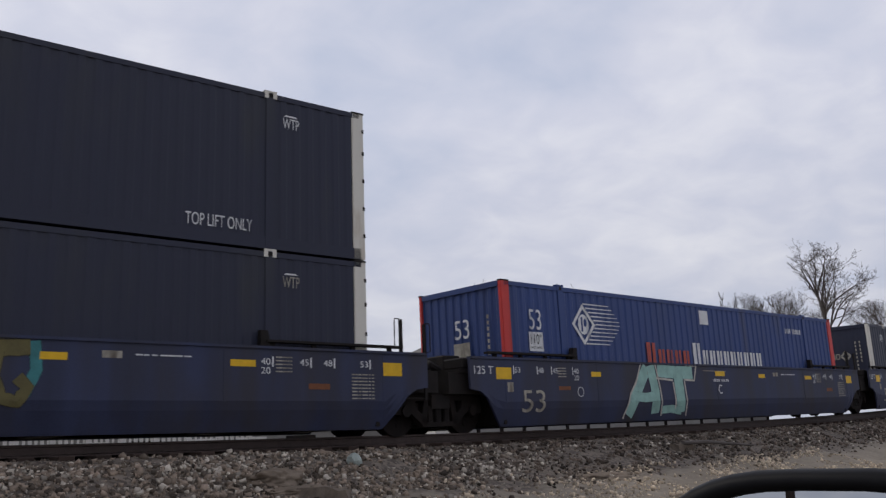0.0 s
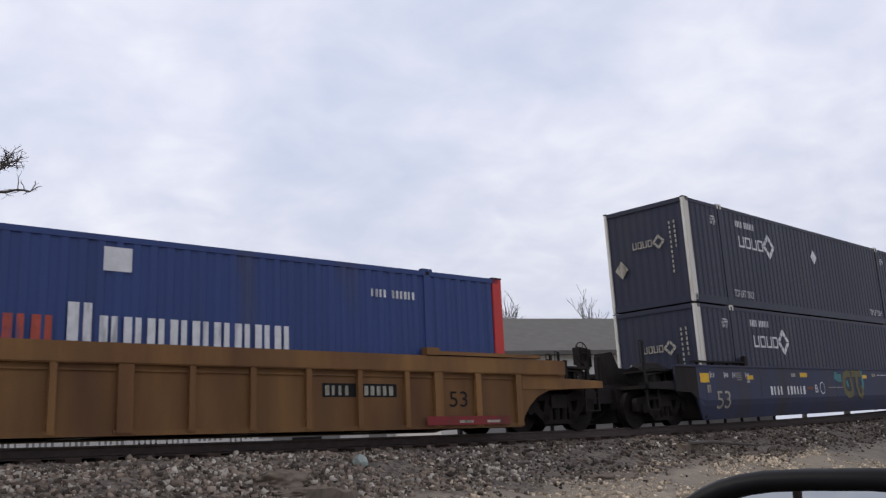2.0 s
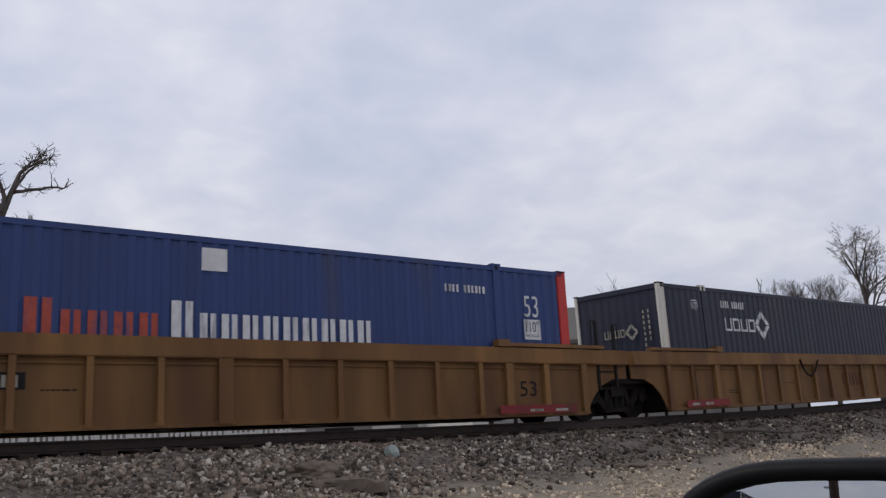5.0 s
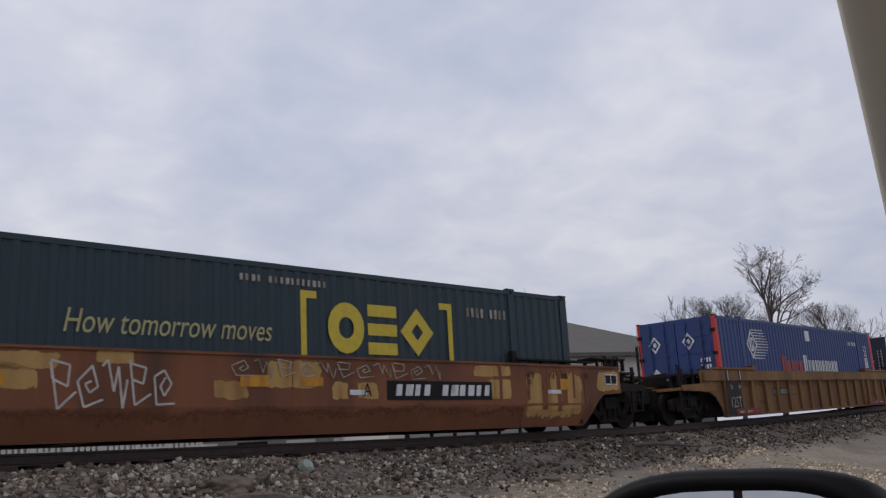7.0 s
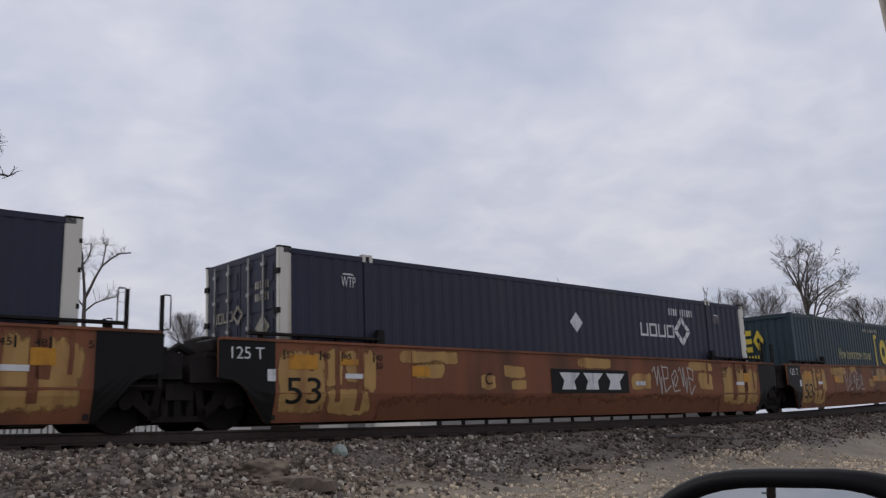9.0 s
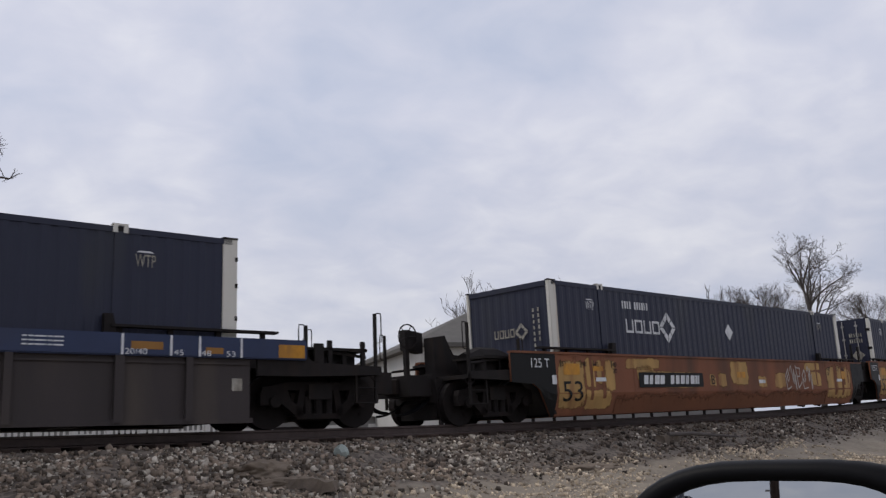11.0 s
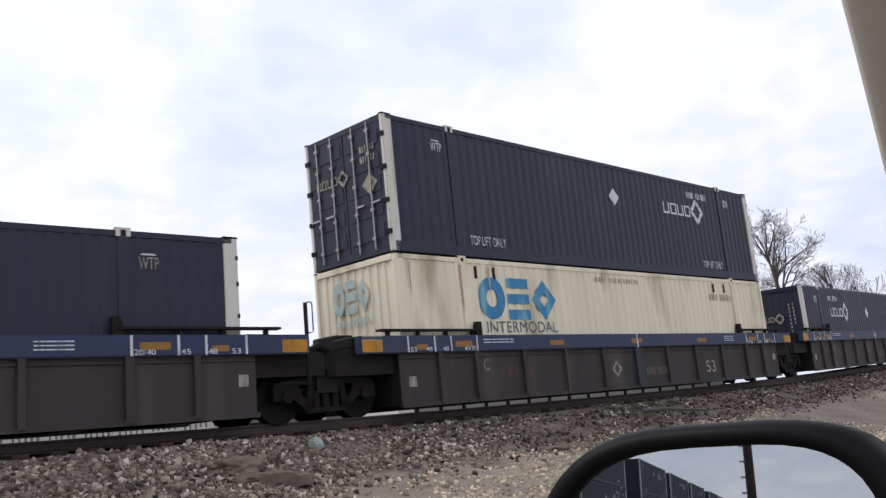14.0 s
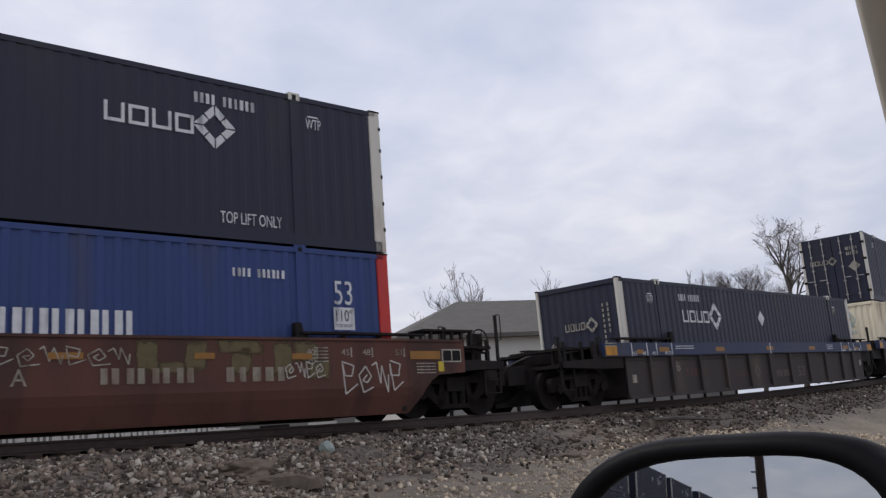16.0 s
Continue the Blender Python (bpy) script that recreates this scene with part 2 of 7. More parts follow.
M_PLASTIC = mat("black_moulded_plastic", (0.004, 0.004, 0.005), 0.5, vary=0.1, scale=20, fine=400, bump=0.06)
M_DARKSTONE = mat("darker_ballast_stone", (0.105, 0.081, 0.063), 0.9, vary=0.25, scale=9, island=0.8, bump=0.3)
M_STONE = mat("ballast_stone", (0.182, 0.142, 0.108), 0.9, vary=0.25, scale=9, island=0.8, bump=0.3)
M_PALE = mat("pale_limestone", (0.40, 0.355, 0.295), 0.9, vary=0.2, scale=9, island=0.5, bump=0.3)
for m_ in (M_PLASTIC, M_BPLATE, M_BLACK, M_RUSTY):
    m_.node_tree.nodes["Principled BSDF"].inputs["Specular IOR Level"].default_value = 0.12
M_MIRROR = mat("mirror_silver", (0.44, 0.46, 0.48), 0.02, metal=1.0, vary=0.0, bump=0)
b_ = M_MIRROR.node_tree.nodes["Principled BSDF"]
for lk in list(b_.inputs["Roughness"].links):
    M_MIRROR.node_tree.links.remove(lk)
b_.inputs["Roughness"].default_value = 0.01


def soften(m, thin=0.58, full=1.4):
    """Sprayed or worn paint: it thins out to nothing towards its edge, unevenly."""
    n, l = m.node_tree.nodes, m.node_tree.links
    b, out = n["Principled BSDF"], n["Material Output"]
    at, co, no = n.new("ShaderNodeAttribute"), n.new("ShaderNodeTexCoord"), n.new("ShaderNodeTexNoise")
    at.attribute_name = "cover"
    no.inputs["Scale"].default_value, no.inputs["Detail"].default_value = 9, 5
    mp = n.new("ShaderNodeMapping")
    mp.inputs["Scale"].default_value = (1, 1, 0.55)
    l.new(co.outputs["Object"], mp.inputs[0])
    l.new(mp.outputs[0], no.inputs["Vector"])
    add, ramp, mixs, clear = n.new("ShaderNodeMath"), n.new("ShaderNodeMapRange"), n.new("ShaderNodeMixShader"), n.new("ShaderNodeBsdfTransparent")
    l.new(at.outputs["Fac"], add.inputs[0])
    l.new(no.outputs["Fac"], add.inputs[1])
    ramp.inputs["From Min"].default_value, ramp.inputs["From Max"].default_value = thin, full
    l.new(add.outputs[0], ramp.inputs["Value"])
    l.new(ramp.outputs[0], mixs.inputs[0])
    l.new(clear.outputs[0], mixs.inputs[1])
    l.new(b.outputs[0], mixs.inputs[2])
    l.new(mixs.outputs[0], out.inputs["Surface"])
    return m


for m_ in (M_LOWBROWN, M_OLIVE, M_AQUA):
    soften(m_)
soften(M_DRIP, 0.75, 1.5), soften(M_PATCH, 0.88, 1.12), soften(M_TEAL, 0.7, 1.1)


def ground_material():
    m = bpy.data.materials.new("gravel_and_dirt_ground")
    m.use_nodes = True
    n, l = m.node_tree.nodes, m.node_tree.links
    b = n["Principled BSDF"]
    b.inputs["Roughness"].default_value = 0.95
    co = n.new("ShaderNodeTexCoord")
    cover = n.new("ShaderNodeAttribute")
    cover.attribute_name = "ballast"
    peb = n.new("ShaderNodeTexVoronoi")
    peb.inputs["Scale"].default_value = 14
    no1, no2 = n.new("ShaderNodeTexNoise"), n.new("ShaderNodeTexNoise")
    no1.inputs["Scale"].default_value, no1.inputs["Detail"].default_value = 0.7, 8
    no2.inputs["Scale"].default_value, no2.inputs["Detail"].default_value = 9, 8
    for x in (peb, no1, no2):
        l.new(co.outputs["Object"], x.inputs["Vector"])
    sand, grav = n.new("ShaderNodeValToRGB"), n.new("ShaderNodeValToRGB")
    e = sand.color_ramp.elements
    e[0].position, e[0].color, e[1].position, e[1].color = 0.3, (0.13, 0.107, 0.083, 1), 0.72, (0.28, 0.238, 0.182, 1)
    e = grav.color_ramp.elements
    e[0].position, e[0].color, e[1].position, e[1].color = 0.0, (0.055, 0.043, 0.034, 1), 1.0, (0.18, 0.148, 0.118, 1)
    mx = n.new("ShaderNodeMix")
    mx.data_type = "FLOAT"
    mx.inputs[0].default_value = 0.45
    l.new(no1.outputs["Fac"], mx.inputs[2])
    l.new(no2.outputs["Fac"], mx.inputs[3])
    l.new(mx.outputs[0], sand.inputs[0])
    sep = n.new("ShaderNodeSeparateColor")
    l.new(peb.outputs["Color"], sep.inputs[0])
    l.new(sep.outputs[0], grav.inputs[0])
    edge = n.new("ShaderNodeMath")
    edge.operation = "ADD"
    l.new(cover.outputs["Fac"], edge.inputs[0])
    jit = n.new("ShaderNodeMapRange")
    jit.inputs["From Min"].default_value, jit.inputs["From Max"].default_value = 0.3, 0.7
    jit.inputs["To Min"].default_value, jit.inputs["To Max"].default_value = -0.45, 0.45
    l.new(no1.outputs["Fac"], jit.inputs["Value"])
    l.new(jit.outputs[0], edge.inputs[1])
    st = n.new("ShaderNodeMapRange")
    st.inputs["From Min"].default_value, st.inputs["From Max"].default_value = 0.35, 0.65
    l.new(edge.outputs[0], st.inputs["Value"])
    out = n.new("ShaderNodeMix")
    out.data_type = "RGBA"
    l.new(st.outputs[0], out.inputs[0])
    l.new(sand.outputs[0], out.inputs[6])
    l.new(grav.outputs[0], out.inputs[7])
    l.new(out.outputs[2], b.inputs["Base Color"])
    bp = n.new("ShaderNodeBump")
    bp.inputs["Strength"].default_value, bp.inputs["Distance"].default_value = 0.6, 0.03
    l.new(mx.outputs[0], bp.inputs["Height"])
    l.new(bp.outputs[0], b.inputs["Normal"])
    return m


M_GROUND = ground_material()


# ---- mesh tools ----
def box(bm, x0, x1, y0, y1, z0, z1):
    v = [bm.verts.new((x, y, z)) for x in (x0, x1) for y in (y0, y1) for z in (z0, z1)]
    for f in ((0, 1, 3, 2), (4, 6, 7, 5), (0, 4, 5, 1), (2, 3, 7, 6), (0, 2, 6, 4), (1, 5, 7, 3)):
        bm.faces.new([v[i] for i in f])


def slab(bm, poly, y0, y1):
    """An outline of (x, z) points, from y0 to y1."""
    a = [bm.verts.new((x, y0, z)) for x, z in poly]
    b = [bm.verts.new((x, y1, z)) for x, z in poly]
    bm.faces.new(a), bm.faces.new(b[::-1])
    for i in range(len(poly)):
        j = (i + 1) % len(poly)
        bm.faces.new((a[i], b[i], b[j], a[j]))


def tube(bm, pts, radii, n=6):
    """A round bar along points, with a radius or one for each."""
    if not isinstance(radii, (list, tuple)):
        radii = [radii] * len(pts)
    pts = [Vector(p) for p in pts]
    rings = []
    for i, p in enumerate(pts):
        d = (pts[min(i + 1, len(pts) - 1)] - pts[max(i - 1, 0)]).normalized()
        u = d.cross(Vector((0.31, 0.27, 0.91)))
        u = u.normalized() if u.length > 1e-3 else Vector((1, 0, 0))
        w = d.cross(u)
        rings.append([bm.verts.new(p + (u * math.cos(6.2832 * k / n) + w * math.sin(6.2832 * k / n)) * radii[i]) for k in range(n)])
    for a, b in zip(rings, rings[1:]):
        for k in range(n):
            bm.faces.new((a[k], a[(k + 1) % n], b[(k + 1) % n], b[k]))
    bm.faces.new(rings[0][::-1]), bm.faces.new(rings[-1])


def wheel_disc(bm, x, y0, y1, z, r, n=20):
    slab(bm, [(x + r * math.cos(6.2832 * k / n), z + r * math.sin(6.2832 * k / n)) for k in range(n)], y0, y1)


def part(name, bm, material, parent, label="", smooth=False):
    """ONE mesh object under a thing or a part; it takes over the bmesh."""
    me = bpy.data.meshes.new(name)
    bmesh.ops.recalc_face_normals(bm, faces=bm.faces)
    if smooth:
        for f in bm.faces:
            f.smooth = True
    bm.to_mesh(me)
    bm.free()
    me.materials.append(material)
    ob = new(name, me)
    ob.parent = parent
    if label:
        tagged(ob, label)
    if name in ("number_bar", "stencil_bar", "end_marking", "sprayed_tag", "speed_stripe", "faded_bar", "spray_fill", "spring", "weld_seam", "paint_patch", "wordmark", "faded_word", "spray_letter", "rust_run", "lift_pocket"):
        tagged(ob, kind="stuff")
    return ob


def thing(name, label, category, group="", kind=""):
    return tagged(new(name), label, category, group, kind)


def boxes(*bs):
    bm = bmesh.new()
    for b in bs:
        box(bm, *b)
    return bm


def lettering(words, parent, material, x, z, height, width=None, y=-1.302, end=None, name="lettering", label="", yf=None, slant=0.0):
    """Words on the side (or on the end at x = end), with the lower left corner at x (or y) and z."""
    cu = bpy.data.curves.new("words", "FONT")
    cu.body, cu.size, cu.extrude, cu.shear = words, 1.0, 0.0, slant
    ob = bpy.data.objects.new("words", cu)
    me = bpy.data.meshes.new_from_object(ob)
    bpy.data.objects.remove(ob)
    co = np.zeros(len(me.vertices) * 3, np.float32)
    me.vertices.foreach_get("co", co)
    co = co.reshape(-1, 3)
    lo, hi = co.min(0), co.max(0)
    s = height / max(hi[1] - lo[1], 1e-3)
    sx = width / max(hi[0] - lo[0], 1e-3) if width else s
    u, v = (co[:, 0] - lo[0]) * sx, (co[:, 1] - lo[1]) * s
    if end is None:
        res = np.stack([x + u, np.full_like(u, y) if yf is None else np.array([yf(k) - 0.008 for k in z + v]), z + v], 1)
    else:
        res = np.stack([np.full_like(u, end), x - u, z + v], 1)
    me.vertices.foreach_set("co", res.astype(np.float32).ravel())
    me.materials.append(material)
    made = new(name, me)
    made.parent = parent
    return tagged(made, label) if label else made


def flat(bm, poly, y=-1.302, end=None):
    """A painted shape on the side, or on an end, from (x or y, z) points."""
    bm.faces.new([bm.verts.new((a, y, c) if end is None else (end, a, c)) for a, c in poly])


def bars(bm, x, z, height, count, width, y=-1.302, end=None, thick=0.55, slant=0.0):
    """Plain upright bars, one for each character."""
    step = width / count
    rnd = random.Random(round(x * 50) + count)
    for i in range(count):
        if count > 8 and i == 4:
            continue
        w = step * thick * rnd.uniform(0.7, 1.2)
        if end is None:
            a, b = x + i * step, x + i * step + w
        else:
            a, b = x - i * step, x - i * step - w
        flat(bm, [(a, z), (b, z), (b + slant * height, z + height), (a + slant * height, z + height)], y, end)


# ---- the line of the track ----
KAPPA, TRACK_Y, GRADE, DIP, RAIL_TOP = 0.00459, 14.857, -0.0098, 0.0011, -0.07
CURVE_FROM, CURVE_TO = -12.0, 75.0


def on_track(s):
    """The place and heading of the centre line at s metres along it."""
    c = min(max(s, CURVE_FROM), CURVE_TO)
    h = KAPPA * c
    x, y = math.sin(h) / KAPPA, TRACK_Y + (1 - math.cos(h)) / KAPPA
    x, y = x + (s - c) * math.cos(h), y + (s - c) * math.sin(h)
    q = min(max(x, -4.0), 44.0)
    return Vector((x, y, GRADE * q + DIP * q * q / 2)), h


def car_pose(s):
    a, b = on_track(s - 9.8)[0], on_track(s + 9.8)[0]
    d = (b - a).normalized()
    mid_ = (a + b) / 2
    mid_.z = on_track(s)[0].z * 0.5 + mid_.z * 0.5
    side = Vector((0, 0, 1)).cross(d).normalized()
    m = Matrix((d, side, d.cross(side))).transposed().to_4x4()
    m.translation = mid_
    return m


def train_at(t):
    q = t / 8 - 1
    return 8 * (13.267 * q - 0.0475 * q * q / 2 + 0.118 * q ** 3 / 3) + 107.605


MOVING = []   # (object, metres along the train, its place in the car)
WHEELS = []   # (wheelset, its place in the truck)
# ---- ground, ballast and track ----
LINE = np.array([list(on_track(s)[0]) for s in np.arange(-900, 900, 1.0)])


def track_distance(x, y):
    """Signed distance from the centre line (minus: the road's side) and the line's height there."""
    dx, dy = LINE[:, 0][None] - x[:, None], LINE[:, 1][None] - y[:, None]
    i = (dx * dx + dy * dy).argmin(1)
    t = LINE[np.minimum(i + 1, len(LINE) - 1)] - LINE[np.maximum(i - 1, 0)]
    t = t[:, :2] / np.linalg.norm(t[:, :2], axis=1)[:, None]
    d = (x - LINE[i, 0]) * -t[:, 1] + (y - LINE[i, 1]) * t[:, 0]
    return d, LINE[i, 2]


def lumps(x, y, size):
    return np.sin(x / size + 1.3 * np.sin(y / size * 0.7)) * np.cos(y / size * 1.1 + 0.8 * np.sin(x / size * 0.6))


def ground_height(x, y):
    d, zt = track_distance(x, y)
    prof = np.interp(d, [-60, -12, -6.2, -4.4, -3.0, -2.1, -1.62, -1.38, -1.15, 1.45, 2.2, 4.5, 12, 200], [-1.62, -1.62, -1.5, -1.24, -0.86, -0.52, -0.39, -0.315, -0.31, -0.33, -0.5, -1.2, -1.35, -1.35])
    rough = np.interp(np.abs(d), [0, 1.2, 1.5, 2.0, 6, 14], [0.004, 0.012, 0.04, 0.05, 0.06, 0.02])
    fade = np.exp(-(np.abs(d) / 25) ** 2)
    return zt * fade + prof + rough * (lumps(x, y, 0.55) + 0.6 * lumps(x + 7, y - 3, 0.23)), d


def ballast_edge(x):
    return np.interp(x, [-5, 4, 7.5, 12, 20, 40], [-4.6, -4.3, -3.75, -3.45, -3.1, -2.6])


def build_ground():
    far = [30, 60, 120, 260, 600, 1500, 3000]
    xs = np.concatenate([[-f - 20 for f in far[::-1]], np.arange(-20, 0, 0.5), np.arange(0, 46, 0.16), np.arange(46, 90, 0.8), [f + 70 for f in far]])
    ys = np.concatenate([[-f for f in far[::-1]], np.arange(-20, 6, 1.0), np.arange(6, 24, 0.16), np.arange(24, 60, 0.9), [f + 40 for f in far]])
    gx, gy = np.meshgrid(xs, ys, indexing="ij")
    fx, fy = gx.ravel(), gy.ravel()
    z, d = np.zeros_like(fx), np.zeros_like(fx)
    for a in range(0, len(fx), 4000):
        z[a:a + 4000], d[a:a + 4000] = ground_height(fx[a:a + 4000], fy[a:a + 4000])
    nx, ny = len(xs), len(ys)
    i = (np.arange(nx - 1)[:, None] * ny + np.arange(ny - 1)[None]).ravel()
    faces = np.stack([i, i + ny, i + ny + 1, i + 1], 1)
    me = bpy.data.meshes.new("ground")
    me.from_pydata(np.stack([fx, fy, z], 1).tolist(), [], faces.tolist())
    at = me.attributes.new("ballast", "FLOAT", "POINT")
    edge = ballast_edge(fx)
    at.data.foreach_set("value", (np.clip((d - edge + 0.5) / 1.0, 0, 1) * (d < 5)).astype(np.float32))
    for p in me.polygons:
        p.use_smooth = True
    me.materials.append(M_GROUND)
    tagged(new("ground", me), "sandy dirt verge with dark gravel along the railway", "ground", kind="structure")


build_ground()


def stone_shapes(rng, n=40):
    base = np.array([[x, y, z] for x in (-1, 1) for y in (-1, 1) for z in (-1, 1)]) * 0.62
    quads = ((0, 1, 3, 2), (4, 6, 7, 5), (0, 4, 5, 1), (2, 3, 7, 6), (0, 2, 6, 4), (1, 5, 7, 3))
    tris = np.array([t for q in quads for t in ((q[0], q[1], q[2]), (q[0], q[2], q[3]))])
    return [(base + rng.uniform(-0.34, 0.34, base.shape)) * rng.uniform(0.55, 1.3, 3) for _ in range(n)], tris


def scatter_stones(name, label, count, material, s_range, d_range, sizes, rng, toward=True, power=3, patchy=0.0):
    shapes, tris = stone_shapes(rng)
    s = rng.uniform(*s_range, count) ** 1.0
    d = rng.uniform(*d_range, count)
    lim = ballast_edge(s) + rng.normal(0, 0.3, count)
    keep = (d > lim) if toward else (d < lim + 0.3)
    if patchy:
        patch = 0.5 * lumps(s * 1.0, d * 2.2 + 3, 0.9) + 0.5 * lumps(s + 5, d * 1.8, 0.37)
        keep &= patch + rng.normal(0, 0.22, count) > patchy
    s, d = s[keep], d[keep]
    count = len(s)
    px, py = np.zeros(count), np.zeros(count)
    for i in range(count):
        p, h = on_track(s[i])
        px[i], py[i] = p.x - math.sin(h) * d[i], p.y + math.cos(h) * d[i]
    z = np.concatenate([ground_height(px[a:a + 4000], py[a:a + 4000])[0] for a in range(0, count, 4000)])
    size = sizes[0] + (sizes[1] - sizes[0]) * rng.random(count) ** power
    vs, fs = [], []
    for i in range(count):
        a = rng.uniform(0, 6.283, 2)
        ca, sa, cb, sb = math.cos(a[0]), math.sin(a[0]), math.cos(a[1]), math.sin(a[1])
        rot = np.array([[ca, -sa * cb, sa * sb], [sa, ca * cb, -ca * sb], [0, sb, cb]])
        vs.append(shapes[i % len(shapes)] @ rot.T * size[i] * 0.5 + (px[i], py[i], z[i] + size[i] * 0.12))
        fs.append(tris + i * 8)
    v, f = np.concatenate(vs), np.concatenate(fs)
    me = bpy.data.meshes.new(name)
    me.vertices.add(len(v)), me.loops.add(f.size), me.polygons.add(len(f))
    me.vertices.foreach_set("co", v.astype(np.float32).ravel())
    me.loops.foreach_set("vertex_index", f.astype(np.int32).ravel())
    me.polygons.foreach_set("loop_start", np.arange(0, f.size, 3, dtype=np.int32))
    me.update(calc_edges=True)
    me.materials.append(material)
    tagged(new(name, me), label, "stones", kind="stuff")


rng = np.random.default_rng(4)
scatter_stones("ballast", "dark grey and brown railway ballast stones", 21000, M_STONE, (-4, 9.8), (-5.2, -1.4), (0.022, 0.125), rng, True, 2.6, -0.30)
scatter_stones("soiled_ballast", "darker railway ballast stones", 32000, M_DARKSTONE, (9.2, 50), (-5.2, -1.4), (0.025, 0.12), rng, True, 2.6, -0.34)
scatter_stones("ballast", "railway ballast between the sleepers", 2500, M_DARKSTONE, (-4, 30), (-1.4, -0.95), (0.02, 0.06), rng)
scatter_stones("pale_ballast", "pale limestone chips among the ballast", 5200, M_PALE, (-4, 12), (-4.8, -1.42), (0.03, 0.135), rng, True, 3, 0.12)
scatter_stones("pale_ballast", "scattered pale limestone chips", 2000, M_PALE, (-4, 12), (-4.8, -1.42), (0.022, 0.10), rng, True, 3)
scatter_stones("pale_ballast", "scattered pale limestone chips on darker ballast", 3800, M_PALE, (11, 44), (-4.8, -1.42), (0.03, 0.125), rng, True, 3, 0.05)
scatter_stones("pale_chips", "band of pale stone chips below the rail", 3000, M_PALE, (1, 10), (-2.1, -1.42), (0.02, 0.075), rng, True, 3, 0.05)
scatter_stones("sandy_gravel", "fine sandy gravel on the verge", 30000, M_SANDST, (-4, 22), (-7.5, -3.0), (0.018, 0.10), rng, False, 4, -0.12)


def sweep_rail(offset):
    prof = [(-0.075, -0.18), (0.075, -0.18), (0.075, -0.165), (0.012, -0.145), (0.012, -0.045), (0.036, -0.035), (0.036, 0.0),
            (-0.036, 0.0), (-0.036, -0.035), (-0.012, -0.045), (-0.012, -0.145), (-0.075, -0.165)]
    bm = bmesh.new()
    rings = []
    for s in np.concatenate([np.arange(-160, -20, 10.0), np.arange(-20, 90, 2.0), np.arange(90, 260, 10.0)]):
        p, h = on_track(float(s))
        rings.append([bm.verts.new((p.x - math.sin(h) * (offset + a), p.y + math.cos(h) * (offset + a), p.z + RAIL_TOP + c)) for a, c in prof])
    for a, b in zip(rings, rings[1:]):
        for k in range(len(prof)):
            bm.faces.new((a[k], a[(k + 1) % len(prof)], b[(k + 1) % len(prof)], b[k]))
    return bm


track = thing("railway_track", "rusty steel railway track on dark timber sleepers", "railway track", kind="structure")
part("rail", sweep_rail(-0.7535), M_RAIL, track, "rusty steel rail")
part("rail", sweep_rail(0.7535), M_RAIL, track, "rusty steel rail")
tie_mesh = None
for k in range(240):
    p, h = on_track(-40 + k * 0.54)
    if tie_mesh is None:
        bm = boxes((-0.115, 0.115, -1.3, 1.3, -0.17, 0.0))
        bmesh.ops.bevel(bm, geom=list(bm.edges), offset=0.012, segments=1, affect="EDGES")
        ob = part("sleeper", bm, M_TIE, track)
        tie_mesh = ob.data
    else:
        ob = new("sleeper", tie_mesh)
        ob.parent = track
    ob.matrix_basis = Matrix.Translation((p.x, p.y, p.z + RAIL_TOP - 0.18)) @ pose(0, 0, 0, 0, 0, math.degrees(h) + random.uniform(-1.2, 1.2))


def debris(s, d, length, tilt):
    p, h = on_track(s)
    x, y = p.x - math.sin(h) * d, p.y + math.cos(h) * d
    z = float(ground_height(np.array([x]), np.array([y]))[0][0])
    bm = boxes((-length / 2, length / 2, -0.11, 0.11, -0.05, 0.10))
    bmesh.ops.subdivide_edges(bm, edges=[e for e in bm.edges if abs(e.verts[0].co.x - e.verts[1].co.x) > 0.1], cuts=7)
    for v in bm.verts:
        v.co += Vector((random.uniform(-0.03, 0.03), random.uniform(-0.03, 0.03), random.uniform(-0.03, 0.03) - abs(v.co.x) * 0.05))
    me = bpy.data.meshes.new("timber_scrap")
    bm.to_mesh(me), bm.free()
    me.materials.append(M_OLDWOOD)
    ob = tagged(new("timber_scrap", me), "rotten piece of sleeper timber lying on the ballast", "timber", "scraps by the track")
    ob.matrix_basis = pose(x, y, z + 0.02, 3, 4, tilt)


debris(6.6, -3.4, 0.85, -46)
debris(17.0, -2.35, 0.7, 5)


def earth_lump(x, y, rx, ry, h, seed):
    bm = bmesh.new()
    bmesh.ops.create_icosphere(bm, subdivisions=4, radius=1.0)
    for v in bm.verts:
        k = 1 + 0.4 * noise.noise(v.co * 1.6 + Vector((seed, 0, 0))) + 0.28 * noise.noise(v.co * 4.0) + 0.16 * noise.noise(v.co * 9.0)
        v.co = Vector((v.co.x * rx * k, v.co.y * ry * k, v.co.z * h * k))
    me = bpy.data.meshes.new("earth_lump")
    bm.to_mesh(me), bm.free()
    for p in me.polygons:
        p.use_smooth = True
    me.materials.append(M_EARTH)
    ob = tagged(new("earth_lump", me), "lump of brown earth on the ballast slope", "earth")
    ob.location = (x, y, float(ground_height(np.array([x]), np.array([y]))[0][0]) - 0.04)


